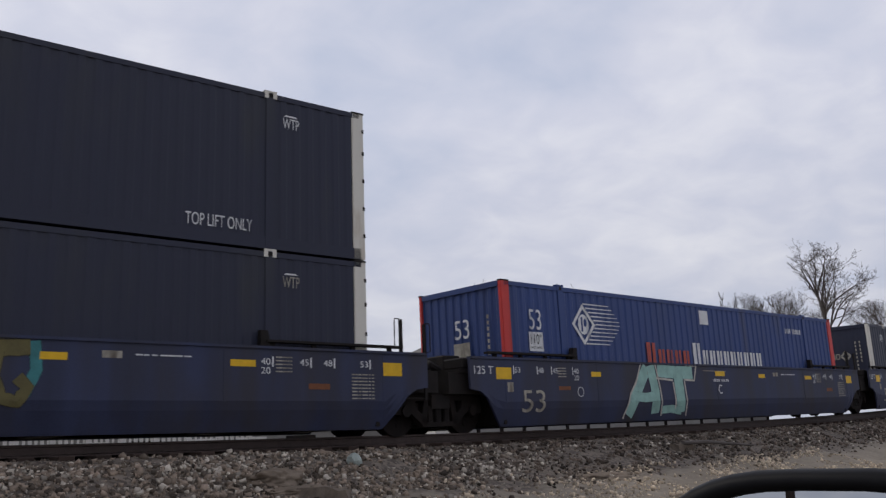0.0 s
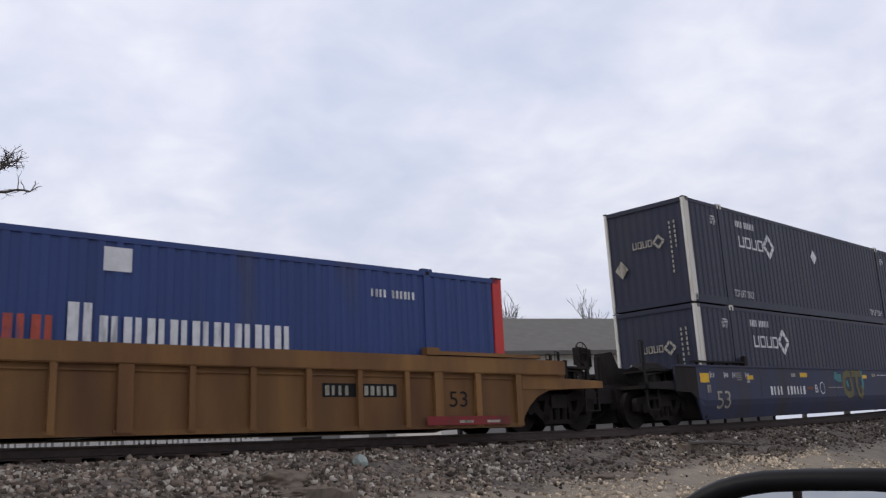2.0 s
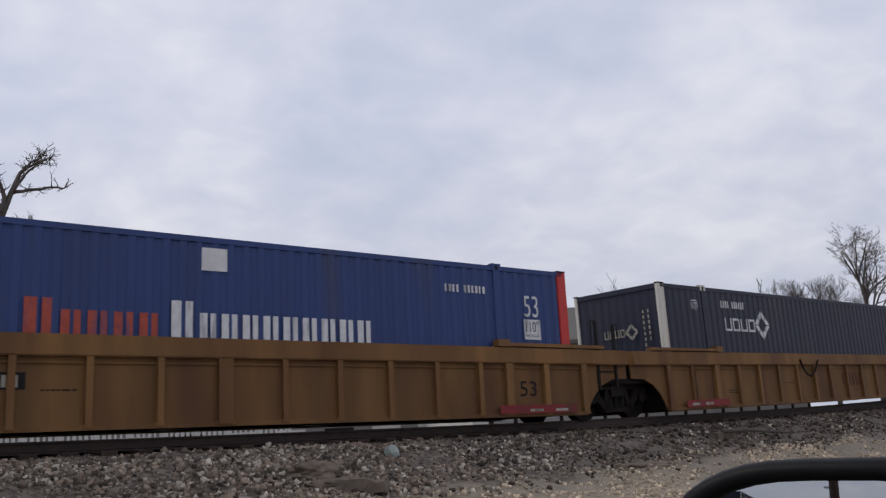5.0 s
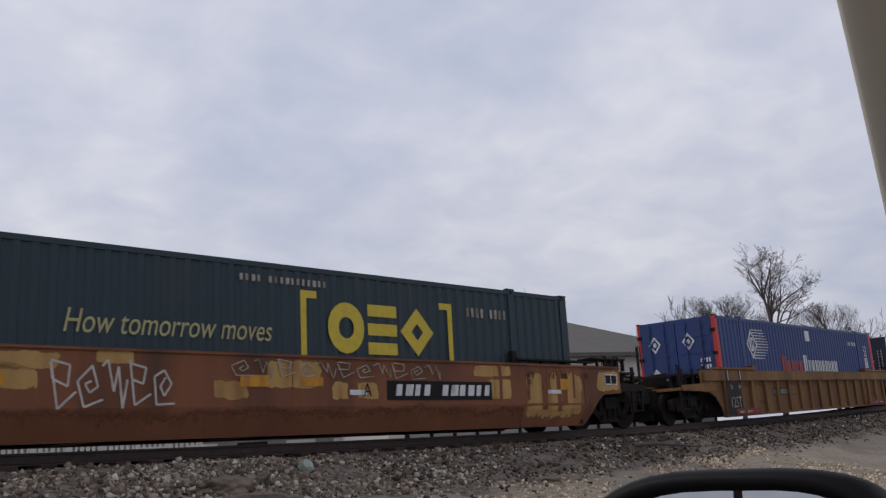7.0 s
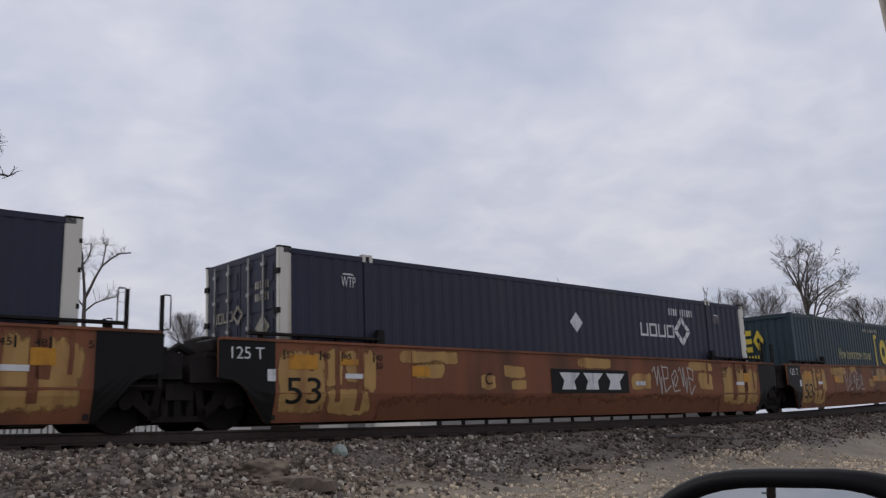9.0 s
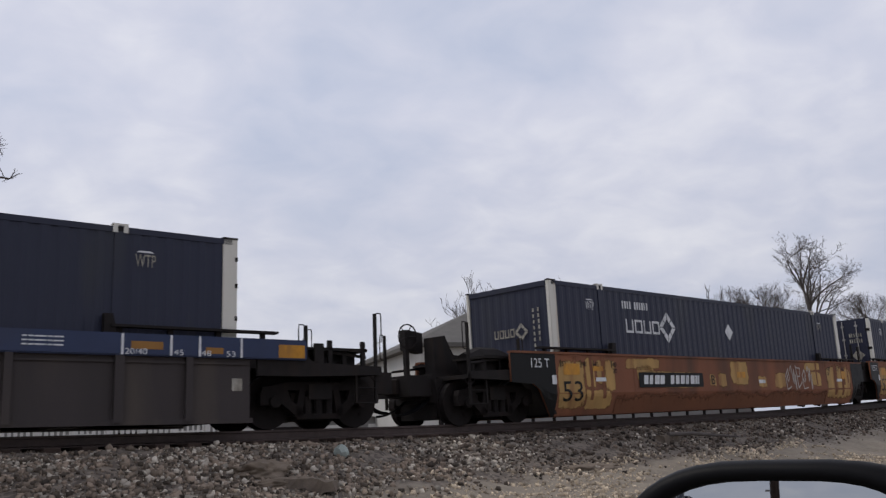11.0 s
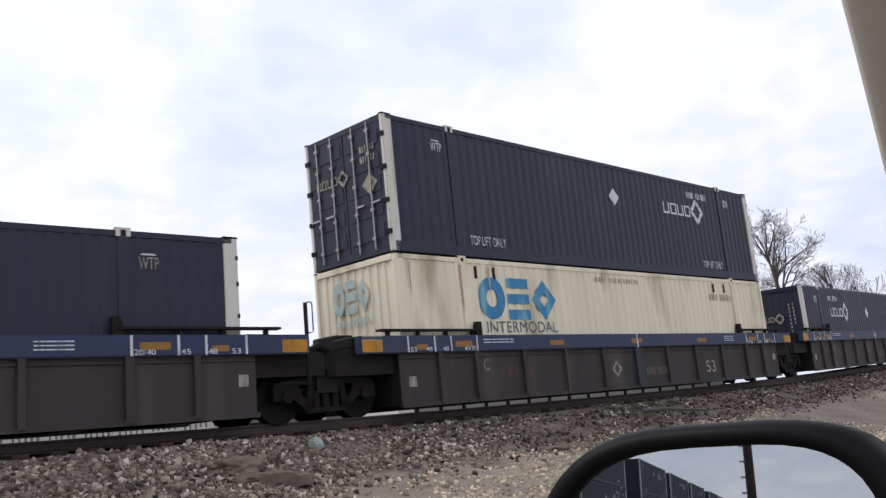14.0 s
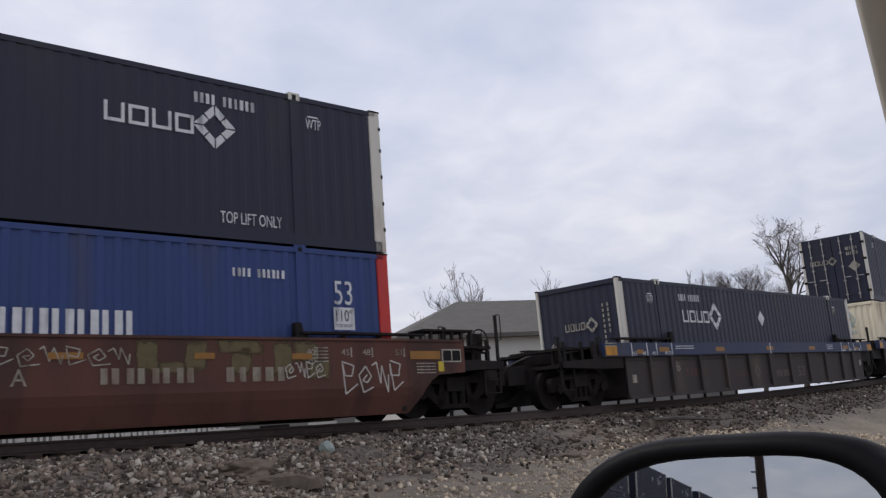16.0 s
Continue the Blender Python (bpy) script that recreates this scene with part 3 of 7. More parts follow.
earth_lump(6.42, 12.5, 0.55, 0.40, 0.16, 3)
earth_lump(6.62, 11.9, 0.66, 0.24, 0.10, 8)
earth_lump(12.9, 11.9, 0.8, 0.35, 0.10, 5)
bm = bmesh.new()
bmesh.ops.create_icosphere(bm, subdivisions=2, radius=0.13)
for v in bm.verts:
    v.co *= 1 + 0.25 * noise.noise(v.co * 9)
me_ = bpy.data.meshes.new("rock")
bm.to_mesh(me_), bm.free()
me_.materials.append(M_GREENST)
tagged(new("rock", me_), "pale greenish rock lying below the rail", "rock").location = (8.12, 12.85, float(ground_height(np.array([8.12]), np.array([12.85]))[0][0]) + 0.05)
bm = bmesh.new()
tube(bm, [(17.0, 13.05, -0.50), (17.8, 13.0, -0.50), (18.6, 13.02, -0.56), (19.5, 12.9, -0.63)], [0.05, 0.045, 0.035, 0.02], 7)
me_ = bpy.data.meshes.new("fallen_branch")
bm.to_mesh(me_), bm.free()
me_.materials.append(M_BARK)
tagged(new("fallen_branch", me_), "dry fallen branch lying on the ballast", "branch")


# ---- containers ----
HL, HW, HT = 8.077, 1.299, 2.896


def corrugated(bm, a0, a1, z0, z1, pitch, depth, put):
    """A wall of trapezoid ribs from a0 to a1; put(a, inset, z) gives the place."""
    n = max(1, round((a1 - a0) / pitch))
    w = (a1 - a0) / n
    cols = [(a0, 0.0)]
    for i in range(n):
        b = a0 + i * w
        cols += [(b + 0.34 * w, 0.0), (b + 0.48 * w, depth), (b + 0.84 * w, depth), (b + 0.98 * w, 0.0)]
    cols.append((a1, 0.0))
    lo = [bm.verts.new(put(a, i, z0)) for a, i in cols]
    hi = [bm.verts.new(put(a, i, z1)) for a, i in cols]
    for k in range(len(cols) - 1):
        bm.faces.new((lo[k], lo[k + 1], hi[k + 1], hi[k]))


def logo_ring(bm, cx, cz, r, y=-1.302, end=None, sx=1.0):
    """A diamond ring of eight plain pieces."""
    c = [(0, 1), (1, 0), (0, -1), (-1, 0)]
    for k in range(4):
        (ax, az), (bx, bz) = c[k], c[(k + 1) % 4]
        for f0, f1 in ((0.04, 0.47), (0.53, 0.96)):
            q = []
            for f, s in ((f0, 1), (f1, 1), (f1, 0.55), (f0, 0.55)):
                q.append((cx + (ax + (bx - ax) * f) * r * s * sx, cz + (az + (bz - az) * f) * r * s))
            flat(bm, q, y, end)


def four_strokes(bm, x, z, h, w, y=-1.302, end=None, d=1):
    """A word-sized mark of four plain open boxes."""
    s, t = w / 4.0, h * 0.17
    for k in range(4):
        a, b = x + d * s * k, x + d * s * (k + 0.84)
        e = d * t
        flat(bm, [(a, z), (a + e, z), (a + e, z + h), (a, z + h)], y, end)
        flat(bm, [(b - e, z), (b, z), (b, z + h), (b - e, z + h)], y, end)
        flat(bm, [(a + e, z), (b - e, z), (b - e, z + t), (a + e, z + t)], y, end)
        if k % 2:
            flat(bm, [(a + e, z + h - t), (b - e, z + h - t), (b - e, z + h), (a + e, z + h)], y, end)


def container(label, paint, post, along, level, end="front", livery=None, logo_x=-5.0, flip=False):
    """A 53-foot container that rides in the car at that place along the train; level 0 in the well, 1 on top."""
    c = thing("shipping_container", label, "shipping container", "containers on the train")
    bm = bmesh.new()
    corrugated(bm, -HL + 0.12, HL - 0.12, 0.2, HT - 0.1, 0.275, 0.015 if paint is M_NAVY else 0.026, lambda a, i, z: (a, -HW + 0.004 + i, z))
    part("side_wall", bm, paint, c)
    bm = bmesh.new()
    corrugated(bm, -HL + 0.12, HL - 0.12, 0.2, HT - 0.1, 0.275, 0.028, lambda a, i, z: (a, HW - 0.004 - i, z))
    part("side_wall", bm, paint, c)
    bm = bmesh.new()
    corrugated(bm, -HL + 0.08, HL - 0.08, -HW + 0.05, HW - 0.05, 0.275, 0.02, lambda a, i, z: (a, z, HT - 0.035 - i))
    part("roof", bm, paint, c)
    part("floor", boxes((-HL + 0.1, HL - 0.1, -HW + 0.06, HW - 0.06, 0.05, 0.16)), M_BLACK, c)
    for y in (-1, 1):
        ya, yb = sorted((y * (HW - 0.09), y * (HW + 0.004)))
        part("top_rail", boxes((-HL + 0.1, HL - 0.1, ya, yb, HT - 0.11, HT - 0.015)), paint, c)
        part("bottom_rail", boxes((-HL + 0.1, HL - 0.1, ya, yb, 0.0, 0.21)), paint, c)
        for x in (-1, 1):
            xa, xb = sorted((x * (HL - 0.26), x * HL))
            bm = boxes((xa, xb, ya, yb, 0.0, HT))
            bmesh.ops.bevel(bm, geom=list(bm.edges), offset=0.012, segments=2, affect="EDGES")
            p = part("corner_post", bm, post, c, "painted steel corner post")
            part("corner_casting", boxes((xa - 0.004 * (x < 0), xb + 0.004 * (x > 0), min(ya, yb) - 0.003, max(ya, yb) + 0.003, HT - 0.02, HT + 0.012)), M_BLACK, p)
            if post is M_WHITE and y < 0 < x:
                for zz in (0.42, 0.95, 1.5, 2.05, 2.5):
                    part("post_slot", boxes((min(x * (HL - 0.045), x * (HL + 0.003)), max(x * (HL - 0.045), x * (HL + 0.003)), ya - 0.004, ya + 0.06, zz, zz + 0.075)), M_BLACK, p)
            xc = x * 6.096
            part("lifting_post", boxes((xc - 0.09, xc + 0.09, ya - 0.004 * (y < 0), yb + 0.004 * (y > 0), 0.0, HT - 0.01)), paint, c)
            part("lifting_casting", boxes((xc - 0.12, xc - 0.045, ya - 0.008, yb + 0.008, HT - 0.11, HT + 0.034), (xc + 0.045, xc + 0.12, ya - 0.008, yb + 0.008, HT - 0.11, HT + 0.034), (xc - 0.12, xc + 0.12, ya - 0.006, yb + 0.006, HT + 0.0, HT + 0.032)),
                 post if post is M_WHITE else paint, c, "bolted lifting casting")
            part("casting_slot", boxes((xc - 0.044, xc + 0.044, ya - 0.005, yb + 0.011, HT - 0.09, HT - 0.02)), M_BLACK, c)
    for x in (-1, 1):
        if x > 0 or end != "doors":
            bm = bmesh.new()
            corrugated(bm, -HW + 0.1, HW - 0.1, 0.15, HT - 0.1, 0.25, 0.010 if paint is M_NAVY else 0.03, lambda a, i, z, x=x: (x * (HL - 0.03 - i), a, z))
            part("end_wall", bm, paint, c)
        else:
            for y in (-1, 1):
                ya, yb = sorted((y * 0.015, y * (HW - 0.1)))
                bm = boxes((-HL + 0.01, -HL + 0.05, ya, yb, 0.14, HT - 0.12))
                for k in range(5):
                    box(bm, -HL - 0.004, -HL + 0.012, ya + 0.08, yb - 0.08, 0.3 + k * 0.5, 0.62 + k * 0.5)
                door = part("door", bm, paint, c, "ribbed steel container door")
                for f in (0.3, 0.72):
                    yr = ya + (yb - ya) * f
                    bm = bmesh.new()
                    tube(bm, [(-HL - 0.035, yr, 0.1), (-HL - 0.035, yr, HT - 0.08)], 0.02)
                    for zz in (0.3, 0.9, 1.5, 2.1, 2.6):
                        box(bm, -HL - 0.06, -HL - 0.004, yr - 0.05, yr + 0.05, zz, zz + 0.06)
                    part("lock_rod", bm, M_STEEL if post is M_WHITE else paint, door, "worn steel lock rod")
                    part("handle", boxes((-HL - 0.07, -HL - 0.045, yr - 0.02, yr + 0.28 * y, 1.05, 1.09)), M_STEEL, door)
                for zz in (0.35, 1.0, 1.7, 2.4):
                    part("hinge", boxes((-HL - 0.02, -HL + 0.03, min(y * (HW - 0.14), y * (HW + 0.012)), max(y * (HW - 0.14), y * (HW + 0.012)), zz, zz + 0.1)), M_BLACK, door)
        part("sill", boxes((min(x * (HL - 0.12), x * HL), max(x * (HL - 0.12), x * HL), -HW + 0.1, HW - 0.1, 0.0, 0.16)), paint, c)
        part("header", boxes((min(x * (HL - 0.12), x * (HL - 0.002)), max(x * (HL - 0.12), x * (HL - 0.002)), -HW + 0.1, HW - 0.1, HT - 0.13, HT - 0.01)), paint, c)
    livery(c, logo_x, flip, end, level) if livery else None
    MOVING.append((c, along, Matrix.Translation((0, 0, 0.215 + level * 2.932))))
    return c


def dark_livery(c, lx, flip, end, level):
    z = 0.0
    bm = bmesh.new()
    four_strokes(bm, lx, 1.78, 0.34, 1.6)
    logo_ring(bm, lx + 1.93, 1.98, 0.41)
    part("logo", bm, M_LET, c, "white emblem of open strokes and a diamond ring")
    bm = bmesh.new()
    bars(bm, lx + (-0.1 if lx < 0 else 4.1 - lx), 2.38, 0.19, 11, 1.2)
    part("number_bar", bm, M_LET, c)
    if not flip:
        bm = bmesh.new()
        flat(bm, [(0.15 + 0.24 * a, 1.98 + 0.24 * b) for a, b in ((0, -1), (1, 0), (0, 1), (-1, 0))])
        part("placard", bm, M_LET, c, "pale diamond placard")
    for x in (-6.72, 6.34):
        lettering("WTP", c, M_LETW if level == 0 and x > 0 else M_LET, x, 2.27, 0.2, 0.33)
        bm = bmesh.new()
        flat(bm, [(x + 0.02, 2.5), (x + 0.3, 2.5), (x + 0.25, 2.53), (x + 0.06, 2.53)])
        part("stencil_bar", bm, M_LET, c)
    if level:
        for x in (-5.75, 4.55):
            lettering("TOP LIFT ONLY", c, M_LET, x, 0.27, 0.21, 1.2)
    e = -HL - 0.012
    bm = bmesh.new()
    if end == "doors":
        four_strokes(bm, 0.95, 1.72, 0.2, 0.75, end=-HL - 0.02, d=-1)
        logo_ring(bm, 0.05, 1.82, 0.2, end=-HL - 0.02)
        bars(bm, -0.55, 2.2, 0.14, 6, 0.5, end=-HL - 0.02)
        bars(bm, -0.55, 1.98, 0.14, 6, 0.5, end=-HL - 0.02)
        flat(bm, [(-0.8 + 0.24 * a, 1.5 + 0.24 * b) for a, b in ((0, -1), (1, 0), (0, 1), (-1, 0))], end=-HL - 0.021)
    else:
        four_strokes(bm, 0.42, 1.68, 0.2, 0.66, end=e, d=-1)
        logo_ring(bm, -0.42, 1.78, 0.21, end=e)
        flat(bm, [(0.85 + 0.22 * a, 1.18 + 0.26 * b) for a, b in ((0, -1), (1, 0), (0, 1), (-1, 0))], end=e)
        for k in range(11):
            zz = 0.85 + k * 0.135
            flat(bm, [(-0.78, zz), (-0.83, zz), (-0.83, zz + 0.08), (-0.78, zz + 0.08)], end=e)
            if k > 4:
                flat(bm, [(-0.93, zz), (-0.98, zz), (-0.98, zz + 0.09), (-0.93, zz + 0.09)], end=e)
    part("end_marking", bm, M_LETW, c, "worn white emblem and number bars on the end")


def blue_livery(c, lx, flip, end, level):
    lettering("53", c, M_LET, -7.24 if not flip else 6.8, 1.86, 0.45, 0.4)
    x = -7.27 if not flip else 6.77
    bm = bmesh.new()
    flat(bm, [(x, 1.39), (x + 0.46, 1.39), (x + 0.46, 1.81), (x, 1.81)], -1.3)
    part("height_sign", bm, M_LET, c, "white height sign")
    lettering("110\"", c, M_BPLATE, x + 0.05, 1.55, 0.22, 0.36)
    lettering("WIDE HEIGHT", c, M_BPLATE, x + 0.04, 1.44, 0.06, 0.38)
    bm = bmesh.new()
    ring = ((-0.42, 0.0), (0.0, -0.48), (0.45, 0.0), (0.0, 0.48), (-0.42, 0.0))
    for (a, b), (a2, b2) in zip(ring, ring[1:]):
        flat(bm, [(-5.33 + a, 2.06 + b), (-5.33 + a2, 2.06 + b2), (-5.33 + a2 * 0.76, 2.06 + b2 * 0.76), (-5.33 + a * 0.76, 2.06 + b * 0.76)])
    flat(bm, [(-5.33 + 0.2 * math.cos(k * 0.5236), 2.06 + 0.24 * math.sin(k * 0.5236)) for k in range(12)])
    part("logo", bm, M_LET, c, "white diamond emblem")
    bm = bmesh.new()
    flat(bm, [(-5.42, 1.9), (-5.36, 1.88), (-5.36, 2.24), (-5.42, 2.22)], -1.306)
    flat(bm, [(-5.27 + 0.06 * math.cos(k * 0.628), 2.1 + 0.1 * math.sin(k * 0.628)) for k in range(10)], -1.307)
    part("logo_mark", bm, M_BLUE, c)
    bm = bmesh.new()
    for k in range(11):
        z = 1.62 + k * 0.092
        a = -5.33 + 0.45 * (1 - abs(z - 2.06) / 0.48) + 0.03
        b = -3.9 - 0.45 * abs(z - 2.1) ** 1.4 / 0.35
        flat(bm, [(a, z - 0.017), (b, z - 0.009), (b, z + 0.009), (a, z + 0.017)])
    part("speed_stripe", bm, M_LET, c, "white speed stripes beside the emblem")
    bm = bmesh.new()
    word_blocks(bm, -2.88, 1.12, 0.62, 5, 2.05, 0.46)
    part("faded_word", bm, M_ORANGE, c, "faded orange wordmark in plain blocks")
    bm = bmesh.new()
    word_blocks(bm, -0.72, 1.14, 0.66, 10, 3.8, 0.48)
    part("wordmark", bm, M_LET, c, "white wordmark in plain blocks")
    bm = bmesh.new()
    flat(bm, [(-0.2, 2.32), (0.24, 2.32), (0.24, 2.7), (-0.2, 2.7)])
    part("placard", bm, M_LET, c, "white square placard")
    bm = bmesh.new()
    bars(bm, 4.75, 2.28, 0.15, 11, 1.05)
    part("number_bar", bm, M_LET, c)
    if end == "doors":
        bm = bmesh.new()
        for y in (0.72, -0.42):
            for k in range(4):
                ring = ((0, -1), (1, 0), (0, 1), (-1, 0), (0, -1))
                (a, b), (a2, b2) = ring[k], ring[k + 1]
                flat(bm, [(y + 0.21 * a, 2.18 + 0.27 * b), (y + 0.21 * a2, 2.18 + 0.27 * b2), (y + 0.14 * a2, 2.18 + 0.18 * b2), (y + 0.14 * a, 2.18 + 0.18 * b)], end=-HL - 0.02)
            flat(bm, [(y + 0.06 * math.cos(k * 0.785), 2.18 + 0.08 * math.sin(k * 0.785)) for k in range(8)], end=-HL - 0.02)
        flat(bm, [(0.75 + 0.2 * a, 1.2 + 0.24 * b) for a, b in ((0, -1), (1, 0), (0, 1), (-1, 0))], end=-HL - 0.02)
        for k in range(3):
            bars(bm, -0.75, 1.5 - k * 0.2, 0.13, 4, 0.35, end=-HL - 0.02)
        part("end_marking", bm, M_LET, c, "worn pale diamonds and bars on the doors")
    else:
        lettering("53", c, M_LET, 0.15, 1.75, 0.42, 0.45, end=-HL - 0.01)
        bm = bmesh.new()
        flat(bm, [(0.2, 1.25), (-0.3, 1.25), (-0.3, 1.66), (0.2, 1.66)], end=-HL - 0.01)
        for k in range(8):
            flat(bm, [(-0.84, 1.2 + k * 0.13), (-0.9, 1.2 + k * 0.13), (-0.9, 1.28 + k * 0.13), (-0.84, 1.28 + k * 0.13)], end=-HL - 0.01)
        part("end_marking", bm, M_LETW, c, "white sign and number bars on the end")


def word_blocks(bm, x, z, tall, count, width, small):
    """A plain word-sized mark: a tall first block and lower ones, each of two upright strokes."""
    first = width / count * 1.25
    step = (width - first) / (count - 1)
    for k in range(count):
        a, w, h = (x, first, tall) if k == 0 else (x + first + (k - 1) * step, step, small)
        flat(bm, [(a + w * 0.06, z), (a + w * 0.40, z), (a + w * 0.40, z + h), (a + w * 0.06, z + h)])
        flat(bm, [(a + w * 0.54, z), (a + w * 0.80, z), (a + w * 0.80, z + h), (a + w * 0.54, z + h)])


def three_marks(bm, x, z, h, w, y=-1.302, end=None, d=1):
    """Three heavy plain shapes: a ring, a slotted block and a diamond."""
    s = w / 3
    for k in range(20):
        q = []
        for kk, r in ((k, 1), (k + 1, 1), (k + 1, 0.42), (k, 0.42)):
            a = 6.2832 * kk / 20
            q.append((x + d * (s * 0.5 + s * 0.48 * r * math.cos(a)), z + h * 0.5 + h * 0.5 * r * math.sin(a)))
        flat(bm, q, y, end)
    for z0 in (0.0, 0.38, 0.76):
        flat(bm, [(x + d * s * 1.08, z + h * z0), (x + d * s * 1.9, z + h * z0), (x + d * s * 1.9, z + h * (z0 + 0.24)), (x + d * s * 1.08, z + h * (z0 + 0.24))], y, end)
    for k in range(4):
        c = [(0, 1), (1, 0), (0, -1), (-1, 0)]
        (ax, az_), (bx, bz) = c[k], c[(k + 1) % 4]
        flat(bm, [(x + d * s * (2.5 + 0.5 * u), z + h * (0.5 + 0.5 * v)) for u, v in ((ax, az_), (bx, bz), (bx * 0.35, bz * 0.35), (ax * 0.35, az_ * 0.35))], y, end)


def green_livery(c, lx, flip, end, level):
    lettering("How tomorrow moves", c, M_YLETW, -3.9, 1.46, 0.37, 3.65, slant=0.25)
    bm = bmesh.new()
    three_marks(bm, 0.95, 1.3, 0.98, 2.7)
    part("logo", bm, M_YLET, c, "heavy yellow emblem in plain shapes")
    for x, d in ((0.36, 1), (4.2, -1)):
        bm = bmesh.new()
        flat(bm, [(x, 1.15), (x + d * 0.13, 1.15), (x + d * 0.13, 2.3), (x, 2.3)])
        flat(bm, [(x, 2.3), (x + d * 0.36, 2.3), (x + d * 0.36, 2.44), (x, 2.44)])
        part("bracket", bm, M_YLET, c, "yellow bracket")
    bm = bmesh.new()
    bars(bm, 4.65, 2.2, 0.2, 9, 1.3)
    bars(bm, -0.9, 2.52, 0.12, 16, 1.9)
    part("number_bar", bm, M_LETW, c)
    bm = bmesh.new()
    three_marks(bm, 0.75, 1.72, 0.72, 1.1, end=-HL - 0.012, d=-1)
    bars(bm, 0.7, 1.48, 0.12, 10, 1.0, end=-HL - 0.012)
    part("end_marking", bm, M_YLET, c, "worn yellow emblem on the end")


def cream_livery(c, lx, flip, end, level):
    bm = bmesh.new()
    three_marks(bm, -5.7, 1.56, 0.94, 2.75)
    part("logo", bm, M_CBLUE, c, "heavy blue emblem in plain shapes")
    lettering("INTERMODAL", c, M_CDARK, -5.5, 1.27, 0.25, 2.5)
    bm = bmesh.new()
    bars(bm, 4.6, 2.2, 0.2, 11, 1.35)
    bars(bm, -1.2, 2.55, 0.12, 16, 2.0)
    part("number_bar", bm, M_CFADE, c)
    bm = bmesh.new()
    for x in (-5.7, -5.1, 4.9, 5.55):
        box(bm, x - 0.04, x + 0.04, -1.31, -1.295, 2.45, 2.72)
    part("lift_pocket", bm, M_BLACK, c, "dark lifting pockets under the roof rail")
    bm = bmesh.new()
    three_marks(bm, 0.7, 1.85, 0.7, 1.2, end=-HL - 0.012, d=-1)
    bars(bm, 0.65, 1.6, 0.14, 10, 1.15, end=-HL - 0.012, thick=0.6)
    part("end_marking", bm, M_PBLUE, c, "peeling pale blue emblem on the end")
    bm = bmesh.new()
    for x, z0, w in ((-6.2, 1.9, 0.035), (6.0, 1.5, 0.03), (-7.7, 2.2, 0.025), (7.9, 1.7, 0.03), (-5.3, 2.3, 0.03)):
        flat(bm, [(x, z0), (x + w, z0 - 0.2), (x + w * 1.6, 2.72), (x - w * 0.6, 2.72)], -1.311)
    part("rust_run", bm, mat("rust_run", (0.50, 0.38, 0.23), 0.9, vary=0.4), c, "brown rust runs")
# ---- well cars ----
def smooth_y(z):
    """The side leans inward below the knee."""
    return -1.47 + max(0.0, 0.48 - z) * 0.35


def flat_y(z):
    return -1.40


def side_shell(bm, cols, ztop, yf, sign, thick=0.05):
    """A side plate: columns of (x, lower edge), a top edge, and a section yf(z)."""
    outer, inner = [], []
    for x, b in cols:
        zs = [b + (ztop - b) * f for f in (0, 0.12, 0.25, 0.36, 0.6, 1.0)]
        outer.append([bm.verts.new((x, -sign * yf(z), z)) for z in zs])
        inner.append([bm.verts.new((x, -sign * (yf(z) + thick), z)) for z in zs])
    for k in range(len(cols) - 1):
        for j in range(5):
            bm.faces.new((outer[k][j], outer[k + 1][j], outer[k + 1][j + 1], outer[k][j + 1]))
            bm.faces.new((inner[k][j], inner[k][j + 1], inner[k + 1][j + 1], inner[k + 1][j]))
        bm.faces.new((outer[k][5], outer[k + 1][5], inner[k + 1][5], inner[k][5]))
        bm.faces.new((outer[k][0], inner[k][0], inner[k + 1][0], outer[k + 1][0]))
    for e in (0, -1):
        for j in range(5):
            bm.faces.new((outer[e][j], outer[e][j + 1], inner[e][j + 1], inner[e][j]))


def surface_patch(bm, x0, x1, z0, z1, yf, off=0.004, ragged=0.03, rnd=None):
    """A coat of paint on the near side, with rounded corners and a wavering edge."""
    nx, nz = 15, 9
    rnd = rnd or random
    ph = [rnd.uniform(0, 6.28) for _ in range(4)]
    x0, x1, z0, z1 = x0 - 0.03, x1 + 0.03, z0 - 0.03, z1 + 0.03
    hx, hz = (x1 - x0) / 2, (z1 - z0) / 2
    cover = bm.verts.layers.float.get("cover") or bm.verts.layers.float.new("cover")
    rows = []
    for j in range(nz):
        r = []
        for i in range(nx):
            u, v = i / (nx - 1) * 2 - 1, j / (nz - 1) * 2 - 1
            m = max(abs(u), abs(v))
            k = m / (abs(u) ** 5 + abs(v) ** 5) ** 0.2 if m > 0 else 1
            k = 1 - (1 - k) * m
            a = math.atan2(v, u)
            e = m ** 4 * min(ragged, 0.2 * min(hx, hz)) * (0.7 * math.sin(2 * a + ph[0]) + 0.4 * math.sin(5 * a + ph[1]))
            x = (x0 + x1) / 2 + u * (k * hx + e)
            z = (z0 + z1) / 2 + v * (k * hz + e)
            r.append(bm.verts.new((x, yf(z) - off, z)))
            r[-1][cover] = 0.0 if m > 0.99 else (0.62 if min(i, nx - 1 - i, j, nz - 1 - j) == 1 else 1.0)
        rows.append(r)
    for j in range(nz - 1):
        for i in range(nx - 1):
            bm.faces.new((rows[j][i], rows[j][i + 1], rows[j + 1][i + 1], rows[j + 1][i]))


